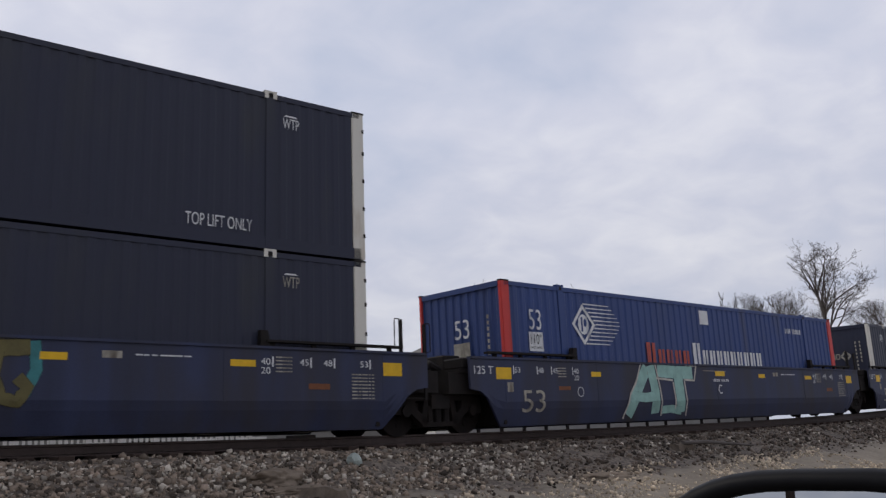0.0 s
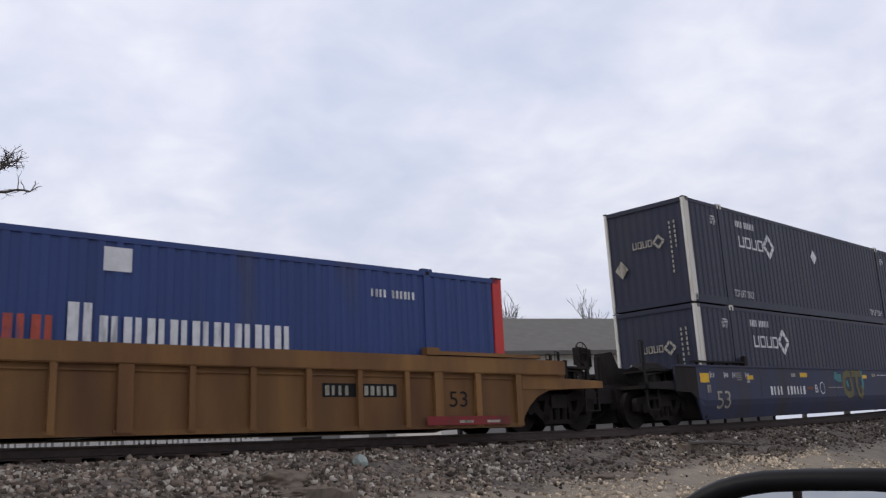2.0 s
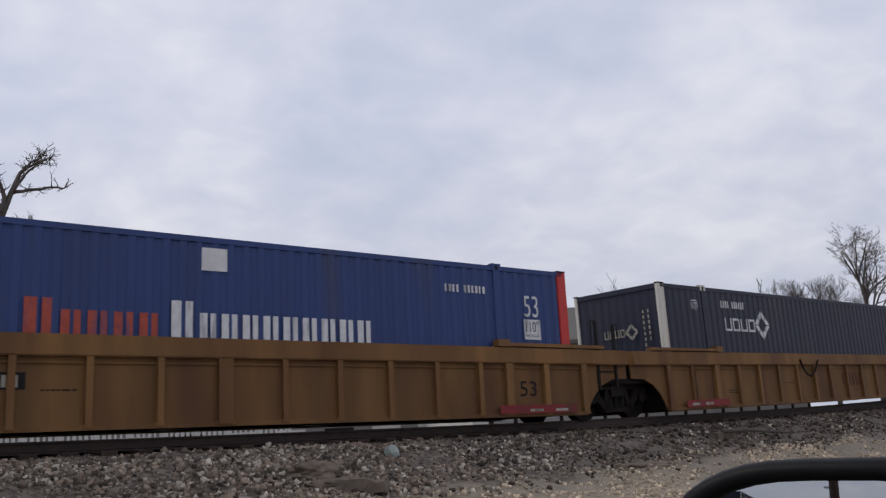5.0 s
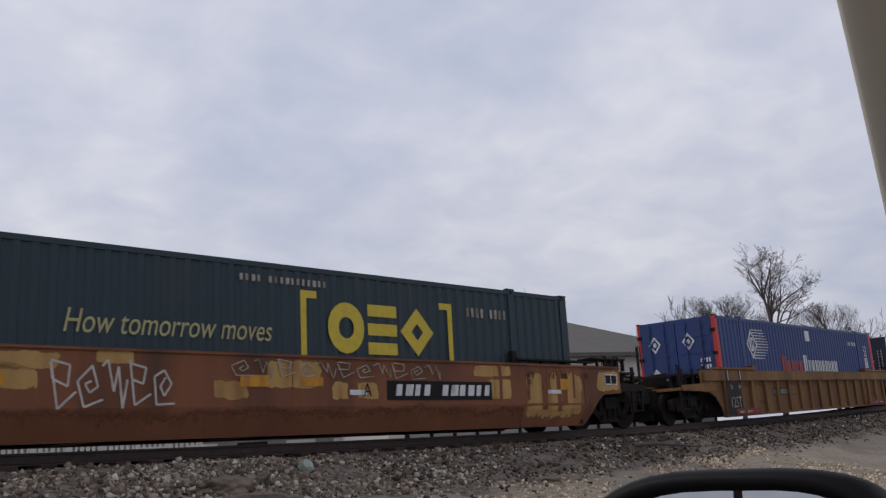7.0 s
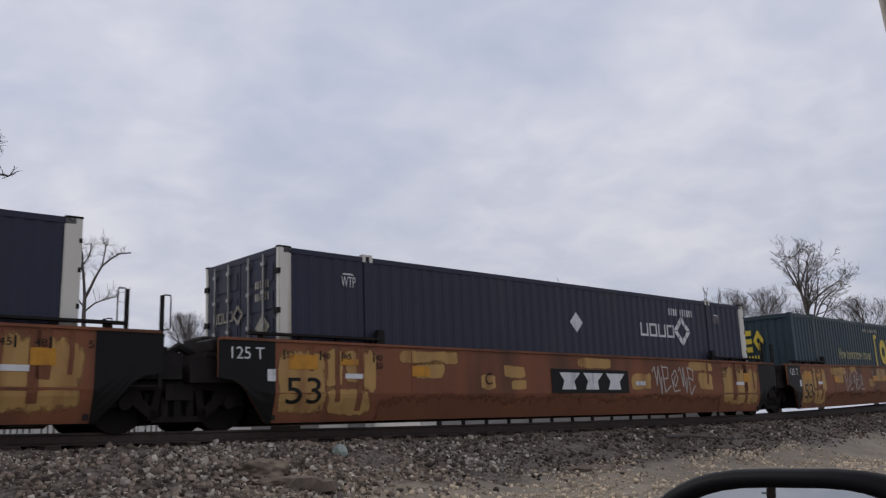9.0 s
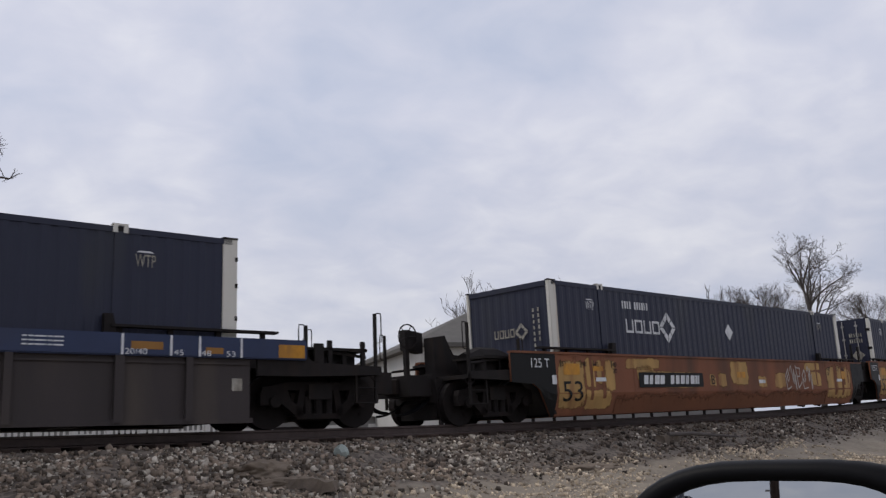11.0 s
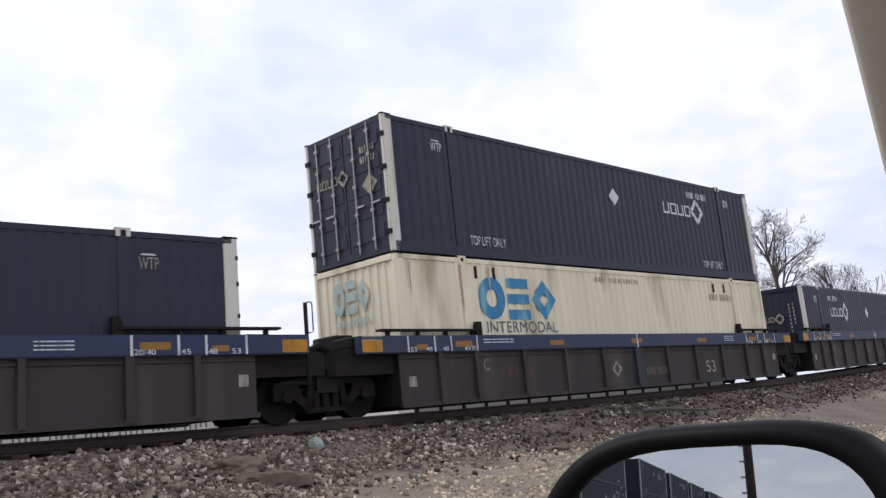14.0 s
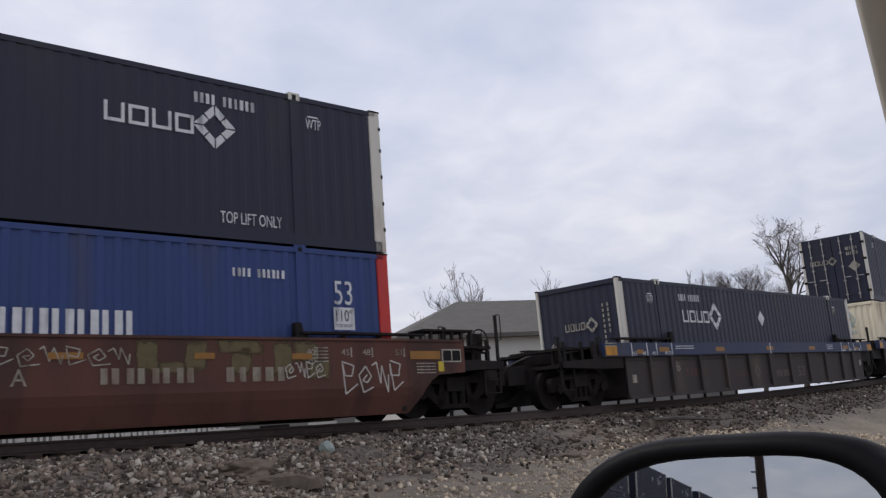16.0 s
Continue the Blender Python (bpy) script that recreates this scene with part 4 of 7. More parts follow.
def lower_strip(bm, x0, x1, z0, z1, yf, off, rnd):
    """A coat along the lower side, in one strip with a wavering upper edge."""
    n = 90
    cover = bm.verts.layers.float.get("cover") or bm.verts.layers.float.new("cover")
    ph = [rnd.uniform(0, 6.28) for _ in range(3)]
    rows = []
    for i in range(n + 1):
        x = x0 + (x1 - x0) * i / n
        top = z1 + 0.07 * math.sin(x * 1.7 + ph[0]) + 0.04 * math.sin(x * 5.3 + ph[1]) + 0.02 * math.sin(x * 13 + ph[2])
        rows.append([bm.verts.new((x, yf(z) - off, z)) for z in (z0, z0 + (top - z0) * 0.4, z0 + (top - z0) * 0.75, min(top, 0.478) if top < 0.52 else 0.48, max(top, 0.49))])
        for v, c in zip(rows[-1], (1, 1, 0.8, 0.45, 0)):
            v[cover] = c if 0 < i < n else 0
    for p, q in zip(rows, rows[1:]):
        for j in range(4):
            bm.faces.new((p[j], q[j], q[j + 1], p[j + 1]))


def brush(bm, pts, w, yf, off):
    """A broad sprayed stroke through (x, z) points, thin at its edges, that follows the side."""
    cover = bm.verts.layers.float.get("cover") or bm.verts.layers.float.new("cover")
    fine = []
    for (ax, az_), (bx, bz) in zip(pts, pts[1:]):
        n = max(2, int(math.hypot(bx - ax, bz - az_) / 0.07))
        fine += [(ax + (bx - ax) * k / n, az_ + (bz - az_) * k / n) for k in range(n)]
    fine.append(pts[-1])
    rows = []
    for i, (x, z) in enumerate(fine):
        (ax, az_), (bx, bz) = fine[max(i - 2, 0)], fine[min(i + 2, len(fine) - 1)]
        l = math.hypot(bx - ax, bz - az_) or 1
        nx, nz = -(bz - az_) / l, (bx - ax) / l
        r = []
        for k, c in ((-1, 0.25), (-0.8, 1), (0, 1), (0.8, 1), (1, 0.25)):
            zz = min(z + nz * w / 2 * k, 1.38)
            v = bm.verts.new((x + nx * w / 2 * k, yf(zz) - off, zz))
            v[cover] = c
            r.append(v)
        rows.append(r)
    for p, q in zip(rows, rows[1:]):
        for j in range(4):
            bm.faces.new((p[j], q[j], q[j + 1], p[j + 1]))


def ribbon(bm, pts, w, y):
    """A painted stroke through (x, z) points."""
    for (ax, az), (bx, bz) in zip(pts, pts[1:]):
        l = math.hypot(bx - ax, bz - az) or 1
        nx, nz = -(bz - az) / l * w / 2, (bx - ax) / l * w / 2
        flat(bm, [(ax - nx, az - nz), (bx - nx, bz - nz), (bx + nx, bz + nz), (ax + nx, az + nz)], y)
        y -= 0.0004


def scrawl(parent, x, z, w, h, count, material=None, seed=1, width=0.02, y=-1.478):
    """A sprayed tag: unreadable zigzag strokes."""
    rnd = random.Random(seed)
    bm = bmesh.new()
    step = w / count
    forms = ([(0.1, 0.95), (0.8, 0.85), (0.7, 0.5), (0.2, 0.55), (0.1, 0.95), (0.3, 0.02), (1.0, 0.35)],
             [(0.0, 0.8), (0.25, 0.95), (0.5, 0.3), (0.62, 0.9), (0.9, 0.05), (0.98, 0.6)],
             [(0.6, 0.6), (0.35, 0.45), (0.55, 0.3), (0.85, 0.5), (0.6, 0.85), (0.1, 0.6), (0.3, 0.05), (1.05, 0.15)])
    for k in range(count):
        a = x + k * step
        form = forms[(k * 2 + seed) % 3]
        ribbon(bm, [(a + step * (u + rnd.uniform(-0.06, 0.06)), z + h * (v + rnd.uniform(-0.06, 0.06))) for u, v in form], width, y - 0.003 * k)
    part("sprayed_tag", bm, material or M_TAG, parent, "sprayed scrawl")


def build_truck(parent, x):
    tr = new("truck")
    tr.parent = parent
    tr.location = (x, 0, RAIL_TOP)
    for y in (-1, 1):
        bm = bmesh.new()
        yy = (y * 0.99 - 0.07, y * 0.99 + 0.07)
        slab(bm, [(-1.16, 0.60), (-1.12, 0.70), (-0.62, 0.80), (0.62, 0.80), (1.12, 0.70), (1.16, 0.60), (0.60, 0.66), (-0.60, 0.66)], *yy)
        for s in (-1, 1):
            slab(bm, [(s * 1.16, 0.60), (s * 1.16, 0.40), (s * 0.98, 0.40), (s * 0.90, 0.52), (s * 0.72, 0.40), (s * 0.44, 0.19), (s * 0.34, 0.19),
                      (s * 0.34, 0.30), (s * 0.58, 0.50), (s * 0.64, 0.67)], *yy)
            slab(bm, [(s * 0.36, 0.2), (s * 0.50, 0.2), (s * 0.40, 0.67), (s * 0.28, 0.67)], *yy)
            wheel_disc(bm, s * 0.89, y * 0.99 - 0.12, y * 0.99 + 0.12, 0.46, 0.11, 12)
        box(bm, -0.45, 0.45, *yy, 0.16, 0.25)
        part("side_frame", bm, M_RUSTY, tr, "rusty cast steel side frame")
        bm = bmesh.new()
        for s in (-0.22, 0.0, 0.22):
            for k in range(5):
                wheel_disc(bm, s, y * 0.99 - 0.08, y * 0.99 + 0.08, 0.29 + k * 0.055, 0.022, 6)
            tube(bm, [(s, y * 0.99, 0.25), (s, y * 0.99, 0.55)], 0.07, 8)
        part("spring", bm, M_BLACK, tr, "black coil springs")
    part("brake_rigging", boxes((-1.28, 1.28, -0.55, 0.55, 0.16, 0.72), (-0.5, 0.5, -0.92, 0.92, 0.22, 0.62)), M_BLACK, tr)
    part("bolster", boxes((-0.24, 0.24, -1.1, 1.1, 0.5, 0.76)), M_BLACK, tr)
    for s in (-1, 1):
        bm = bmesh.new()
        for y in (-0.75, 0.75):
            o = 1 if y > 0 else -1
            wheel_disc(bm, 0, y - 0.065, y + 0.065, 0, 0.46, 24)
            wheel_disc(bm, 0, y - o * 0.10 - 0.012, y - o * 0.10 + 0.012, 0, 0.49, 24)
            for k in range(4):
                a = k * 1.5708
                wheel_disc(bm, 0.25 * math.cos(a), y + o * 0.066 - 0.01, y + o * 0.066 + 0.01, 0.25 * math.sin(a), 0.05, 8)
        tube(bm, [(0, -0.95, 0), (0, 0.95, 0)], 0.08, 10)
        w = part("wheelset", bm, M_RUSTY, tr, "dark steel wheels on an axle")
        w.location = (s * 0.89, 0, 0.46)
        WHEELS.append((w, s * 0.89))
    return tr


def grab_pole(bm, x, y, z0, z1, loop=True, d=1):
    box(bm, x - 0.028, x + 0.028, y - 0.025, y + 0.025, z0, z1 - 0.03)
    if loop:
        tube(bm, [(x + d * 0.03, y, z1 - 0.02), (x + d * 0.13, y, z1 - 0.02), (x + d * 0.14, y, z1 - 0.08), (x + d * 0.14, y, z1 - 0.55), (x + d * 0.03, y, z1 - 0.58)], 0.012, 5)


def open_end(car, d, paint, hand_brake):
    """The end of a set: deck, coupler, hoses, ladder poles and, on one of two, the hand brake."""
    bm = boxes((min(d * 8.6, d * 11.05), max(d * 8.6, d * 11.05), -0.42, 0.42, 0.72, 1.02), (min(d * 9.5, d * 10.95), max(d * 9.5, d * 10.95), -1.35, 1.35, 0.86, 0.94))
    for y in (-1.42, 1.36):
        slab(bm, [(d * 8.4, 1.2), (d * 9.3, 1.2), (d * 9.42, 1.08), (d * 9.6, 1.04), (d * 10.9, 1.0), (d * 10.9, 0.85), (d * 9.3, 0.80), (d * 8.4, 0.80)], y, y + 0.06)
        box(bm, min(d * 9.5, d * 9.68), max(d * 9.5, d * 9.68), y, y + 0.06, 1.04, 1.38)
    part("end_deck", bm, paint, car, "grimy end deck and draft sill")
    bm = boxes((min(d * 8.45, d * 10.35), max(d * 8.45, d * 10.35), -1.28, -0.35, 1.28, 1.33), (min(d * 8.45, d * 10.0), max(d * 8.45, d * 10.0), 0.45, 1.28, 1.28, 1.33))
    for x in (8.6, 9.2, 10.25):
        box(bm, d * x - 0.04, d * x + 0.04, -1.2, -1.12, 0.94, 1.28)
    part("walkway", bm, M_BLACK, car, "sooty end walkway")
    part("brake_valve", boxes((min(d * 9.75, d * 10.15), max(d * 9.75, d * 10.15), -1.05, -0.65, 0.94, 1.2)), M_BLACK, car)
    part("brake_valve", boxes((min(d * 8.95, d * 9.3), max(d * 8.95, d * 9.3), -1.05, -0.7, 0.94, 1.24)), M_BLACK, car)
    bm = boxes((min(d * 11.05, d * 11.5), max(d * 11.05, d * 11.5), -0.09, 0.09, 0.68, 0.86), (min(d * 11.45, d * 11.82), max(d * 11.45, d * 11.82), -0.2, 0.2, 0.6, 0.94))
    bmesh.ops.bevel(bm, geom=list(bm.edges), offset=0.03, segments=1, affect="EDGES")
    part("coupler", bm, M_RUSTY, car, "rusty knuckle coupler")
    bm = boxes((min(d * 10.3, d * 11.15), max(d * 10.3, d * 11.15), -0.62, 0.62, 0.42, 0.9), (min(d * 10.9, d * 11.3), max(d * 10.9, d * 11.3), -0.34, 0.34, 0.5, 1.0))
    slab(bm, [(d * 9.0, 0.95), (d * 10.95, 0.95), (d * 10.95, 0.5), (d * 10.6, 0.38), (d * 9.0, 0.38)], -0.5, 0.5)
    box(bm, min(d * 11.0, d * 11.77), max(d * 11.0, d * 11.77), -0.5, 0.5, 0.56, 0.98)
    part("draft_gear", bm, M_BLACK, car, "grimy draft gear pocket")
    for y in (-0.42, -0.30, 0.3):
        bm = bmesh.new()
        tube(bm, [(d * (11.02 + 0.80 * f), y + 0.18 * f, 0.62 - 0.42 * math.sin(1.5708 * f) ** 0.8) for f in np.linspace(0, 1, 9)], 0.026, 6)
        part("air_hose", bm, M_PLASTIC, car, "hanging black air hose")
    bm = bmesh.new()
    tube(bm, [(d * (10.7 + 0.35 * f), -1.32, 0.86 - 0.5 * f * (1 - f)) for f in np.linspace(0, 1, 7)], 0.014, 5)
    part("uncoupling_rod", bm, M_BLACK, car, "thin uncoupling rod")
    tall = 2.02 if hand_brake or (d > 0 and paint is not M_YELLOW) else 1.58
    for x, y, z0, z1, e in ((10.85, 1.25, 0.35, tall, 1), (9.35, -1.36, 1.0, min(1.72, tall), -1)):
        bm = bmesh.new()
        grab_pole(bm, d * x, y, z0, z1, True, e * d)
        part("grab_pole", bm, M_BLACK, car, "black grab pole with a loop")
    bm = bmesh.new()
    grab_pole(bm, d * 10.85, -1.3, 0.35, tall, True, d)
    for zz in (0.35, 0.62, 0.95):
        tube(bm, [(d * 10.85, -1.33, zz), (d * 10.4, -1.33, zz)], 0.014, 5)
    box(bm, d * 10.4 - 0.02, d * 10.4 + 0.02, -1.35, -1.31, 0.35, 0.95)
    part("grab_pole", bm, M_BLACK, car, "black grab poles and steps")
    bm = bmesh.new()
    for x in (9.0, 9.8, 10.6):
        tube(bm, [(d * x, -1.2, 1.0), (d * x, -1.2, 1.34 - 0.1 * (x - 9))], 0.02, 5)
    tube(bm, [(d * 8.9, -1.2, 1.36), (d * 10.7, -1.2, 1.18)], 0.03, 5)
    part("deck_railing", bm, M_BLACK, car)
    bm = bmesh.new()
    tube(bm, [(d * 8.9, 1.2, 1.36), (d * 10.7, 1.2, 1.18)], 0.03, 5)
    part("deck_railing", bm, M_BLACK, car)
    if hand_brake:
        bm = bmesh.new()
        ring = [(d * 10.78 + 0.27 * math.cos(k * 0.3927), 0.55, 1.9 + 0.27 * math.sin(k * 0.3927)) for k in range(17)]
        tube(bm, ring, 0.016, 5)
        for k in range(0, 16, 3):
            tube(bm, [ring[k], (d * 10.78, 0.55, 1.9)], 0.012, 4)
        part("brake_wheel", bm, M_BLACK, car, "black spoked hand brake wheel")
        bm = boxes((d * 10.78 - 0.05, d * 10.78 + 0.05, 0.58, 0.68, 0.95, 2.0))
        slab(bm, [(d * 10.75, 1.62), (d * 10.3, 1.55), (d * 10.3, 2.0), (d * 10.75, 2.06)], 0.6, 0.85)
        slab(bm, [(d * 10.45, 0.95), (d * 10.45, 1.85), (d * 10.1, 1.9), (d * 9.85, 1.48), (d * 9.0, 1.42), (d * 9.0, 0.95)], 0.1, 0.4)
        part("brake_housing", bm, M_BLACK, car, "black hand brake housing")
        bm = bmesh.new()
        tube(bm, [(d * 8.95, -0.6, 1.2), (d * 9.35, -0.6, 1.32), (d * 9.85, -0.6, 1.32), (d * 10.2, -0.6, 1.2)], 0.26, 10)
        part("brake_reservoir", bm, M_BLACK, car, "black brake reservoir")
    else:
        bm = bmesh.new()
        slab(bm, [(d * 10.9, 0.95), (d * 10.7, 1.08), (d * 9.5, 1.40), (d * 8.5, 1.48), (d * 8.5, 0.95)], 0.25, 0.4)
        part("slope_plate", bm, M_BLACK, car, "black sloping end plate")
        bm = boxes((min(d * 9.0, d * 10.62), max(d * 9.0, d * 10.62), -0.95, -0.88, 0.94, 1.3), (min(d * 10.3, d * 10.68), max(d * 10.3, d * 10.68), -1.28, 0.3, 1.27, 1.33))
        for x in (9.4, 9.9, 10.6):
            box(bm, d * x - 0.04, d * x + 0.04, -1.28, -1.22, 0.94, 1.46)
        part("brake_platform", bm, M_BLACK, car, "sooty brake platform")


def brake_wheel(car, x, y, z):
    """A hand brake wheel on a post, with its gearbox."""
    bm = bmesh.new()
    ring = [(x + 0.24 * math.cos(k * 0.3927), y, z + 0.24 * math.sin(k * 0.3927)) for k in range(17)]
    tube(bm, ring, 0.018, 5)
    for k in range(0, 16, 3):
        tube(bm, [ring[k], (x, y, z)], 0.012, 4)
    part("brake_wheel", bm, M_BLACK, car, "black spoked hand brake wheel")
    bm = boxes((x - 0.04, x + 0.04, y + 0.03, y + 0.11, 0.95, z + 0.12))
    box(bm, x - 0.14, x + 0.12, y + 0.04, y + 0.28, z - 0.16, z + 0.14)
    part("brake_gearbox", bm, M_BLACK, car, "black hand brake gearbox on a post")


def joint_end(car, d, paint, loops, poles=2):
    """An end that shares its truck with the next unit."""
    bm = boxes((min(d * 8.3, d * 9.72), max(d * 8.3, d * 9.72), -1.27, 1.27, 0.70, 1.12), (min(d * 8.3, d * 9.45), max(d * 8.3, d * 9.45), -1.3, 1.3, 1.12, 1.2))
    part("end_deck", bm, M_BLACK, car, "sooty end deck")
    bm = bmesh.new()
    tube(bm, [(d * 9.3, -0.55, 1.22), (d * 9.55, -0.55, 1.34), (d * 9.7, -0.4, 1.2)], 0.09, 8)
    tube(bm, [(d * 9.2, -1.0, 1.0), (d * 9.5, -1.02, 0.75), (d * 9.75, -0.9, 0.9)], 0.035, 6)
    part("brake_pipe", bm, M_BLACK, car)
    bm = boxes((min(d * 8.4, d * 9.35), max(d * 8.4, d * 9.35), -1.3, -0.75, 1.2, 1.42), (min(d * 8.6, d * 9.1), max(d * 8.6, d * 9.1), -0.5, 0.2, 1.2, 1.55))
    bmesh.ops.bevel(bm, geom=list(bm.edges), offset=0.03, segments=1, affect="EDGES")
    part("valve_box", bm, M_BLACK, car, "sooty valve boxes on the deck")
    if loops:
        bm = bmesh.new()
        grab_pole(bm, d * 9.3, 1.38, 0.9, 2.0, True, d)
        part("grab_pole", bm, M_BLACK, car, "black grab pole with a loop")
        bm = bmesh.new()
        if poles > 1:
            grab_pole(bm, d * 8.75, -1.42, 0.55, 2.08, True, -d)
        grab_pole(bm, d * 9.3, -1.42, 0.55, 2.02, True, d)
        for zz in (0.58, 0.95):
            tube(bm, [(d * 8.75, -1.42, zz), (d * 9.3, -1.42, zz)], 0.014, 5)
        part("grab_pole", bm, M_BLACK, car, "black grab poles with loops and steps")


def end_platform(car):
    """The open grating over the front end, level with the guide rails, on short posts."""
    for y in (-1.46, 0.9):
        part("end_platform", boxes((8.75, 10.05, y, y + 0.5, 1.60, 1.64)), M_BLACK, car, "sooty platform grating")
        for x in (8.95, 9.25, 9.5, 9.75, 10.0):
            part("platform_post", boxes((x - 0.03, x + 0.03, y + 0.02, y + 0.08, 1.33, 1.60)), M_BLACK, car)


def guide_rails(car, paint, z=1.40):
    for d in (-1, 1):
        for y in (-1, 1):
            bm = boxes((min(d * 5.95, d * 8.75), max(d * 5.95, d * 8.75), min(y * 1.33, y * 1.5), max(y * 1.33, y * 1.5), z + 0.10, z + 0.14))
            for x in (6.1, 6.9, 7.7, 8.5):
                box(bm, d * x - 0.04, d * x + 0.04, min(y * 1.36, y * 1.42), max(y * 1.36, y * 1.42), z, z + 0.1)
            slab(bm, [(d * 6.05, z), (d * 5.85, z), (d * 5.85, z + 0.3), (d * 5.98, z + 0.3)], min(y * 1.34, y * 1.46), max(y * 1.34, y * 1.46))
            part("guide_rail", bm, paint, car, "raised container guide rail")


def well_floor(car, bottom=0.05):
    for d in (-1, 1):
        part("bulkhead", boxes((min(d * 8.2, d * 8.28), max(d * 8.2, d * 8.28), -1.36, 1.36, 0.08, 1.25)), M_BLACK, car, "black bulkhead at the end of the well")
    bm = boxes((-8.2, 8.2, -1.32, -1.1, bottom, bottom + 0.1), (-8.2, 8.2, 1.1, 1.32, bottom, bottom + 0.1))
    for x in (-7.9, -5.9, -3.0, 0, 3.0, 5.9, 7.9):
        box(bm, x - 0.25, x + 0.25, -1.3, 1.3, bottom + 0.01, bottom + 0.16)
    part("well_floor", bm, M_BLACK, car)


def smooth_car(label, paint, along, front, rear, deck, kind):
    """A smooth-sided well car; front and rear: 'joint' or 'open'."""
    car = thing("well_car", label, "rail car", "cars of the train")
    b = 0.03
    e0, e1 = (9.75 if rear == "open" else 9.32), (9.75 if front == "open" else 9.32)
    cols = [(-e0, 0.78), (-9.05, 0.74), (-8.85, 0.62), (-8.6, 0.3), (-8.35, b), (-8.0, b)] + [(x, b) for x in np.arange(-7, 7.1, 1.0)] + [(8.0, b), (8.35, b), (8.6, 0.3), (8.85, 0.62), (9.05, 0.74), (e1, 0.78)]
    for sgn in (1, -1):
        bm = bmesh.new()
        side_shell(bm, cols, 1.40, smooth_y, sgn)
        part("side_plate", bm, paint, car, "curved steel side plate")
        part("top_chord", boxes((0.05 - e0, e1 - 0.05, min(-sgn * 1.5, -sgn * 1.34), max(-sgn * 1.5, -sgn * 1.34), 1.385, 1.43)), paint if kind != "patched" else M_BROWN, car)
        bm = bmesh.new()
        for x in (-8.3, -5.2, 0.05, 5.2, 8.3):
            box(bm, x - 0.012, x + 0.012, min(-sgn * 1.474, -sgn * 1.46), max(-sgn * 1.474, -sgn * 1.46), 0.5, 1.385)
        part("weld_seam", bm, paint, car)
    well_floor(car)
    guide_rails(car, M_BLACK)
    for d, how in ((1, front), (-1, rear)):
        open_end(car, d, deck, d < 0) if how == "open" else joint_end(car, d, deck, d > 0)
        if how == "open" or d < 0:
            build_truck(car, d * 9.8)
    MOVING.append((car, along, Matrix.Identity(4)))
    return car


def ribbed_car(label, paint, chord, along, front, rear, ribs, arch, chord_z, deck):
    """A well car with a heavy top chord and upright ribs."""
    car = thing("well_car", label, "rail car", "cars of the train")
    b = 0.05
    end = [(8.35, b), (8.45, 0.25), (8.6, 0.45), (8.85, 0.65), (9.2, 0.78), (9.65, 0.8)] if arch else [(8.27, b)]
    cols = [(-x, z) for x, z in end[::-1]] + [(x, b) for x in np.arange(-8, 8.1, 1.0)] + end
    for sgn in (1, -1):
        o = lambda a, c: (min(-sgn * a, -sgn * c), max(-sgn * a, -sgn * c))
        bm = bmesh.new()
        side_shell(bm, cols, chord_z + 0.05, flat_y, sgn, 0.03)
        part("side_plate", bm, paint, car, "recessed steel side plate")
        L = 9.65 if arch else 9.3
        bm = boxes((-L, L, *o(1.50, 1.33), chord_z, 1.41))
        bmesh.ops.bevel(bm, geom=list(bm.edges), offset=0.02, segments=2, affect="EDGES")
        part("top_chord", bm, chord, car, "heavy box-section top chord")
        part("chord_lip", boxes((-8.25, 8.25, *o(1.43, 1.40), chord_z - 0.10, chord_z - 0.07)), paint, car)
        part("bottom_chord", boxes((-8.3, 8.3, *o(1.46, 1.36), b - 0.02, b + 0.06)), paint, car)
        for x, w in ribs:
            bm = bmesh.new()
            slab(bm, [(x - w / 2, b + 0.02), (x + w / 2, b + 0.02), (x + w / 2, chord_z), (x - w / 2, chord_z)], *o(1.485, 1.40))
            box(bm, x - w * 0.7, x + w * 0.7, *o(1.47, 1.40), b + 0.005, b + 0.07)
            part("rib", bm, M_RIBBLUE if abs(x) < 1 and along == P_CU else (chord if arch else paint), car, "upright stiffening rib")
    well_floor(car)
    if arch:
        for d in (-1, 1):
            for y in (-1, 1):
                ya, yb = sorted((y * 1.36, y * 1.52))
                part("guide_rail", boxes((min(d * 5.9, d * 8.9), max(d * 5.9, d * 8.9), ya, yb, 1.43, 1.50), (min(d * 5.85, d * 6.15), max(d * 5.85, d * 6.15), ya - 0.01, yb + 0.01, 1.42, 1.56)), chord, car, "raised container guide rail")
    else:
        guide_rails(car, M_BLACK)
    for d, how in ((1, front), (-1, rear)):
        open_end(car, d, deck, 0) if how == "open" else joint_end(car, d, deck, d > 0, 2 if arch else 1)
        if how == "open" or d < 0:
            build_truck(car, d * 9.8)
    MOVING.append((car, along, Matrix.Identity(4)))
    return car


def marks(car, rows, material, y=-1.476, name="reflector", label=""):
    for x, z, w, h in rows:
        bm = bmesh.new()
        flat(bm, [(x, z), (x + w, z), (x + w, z + h), (x, z + h)], y)
        part(name, bm, material, car, label)


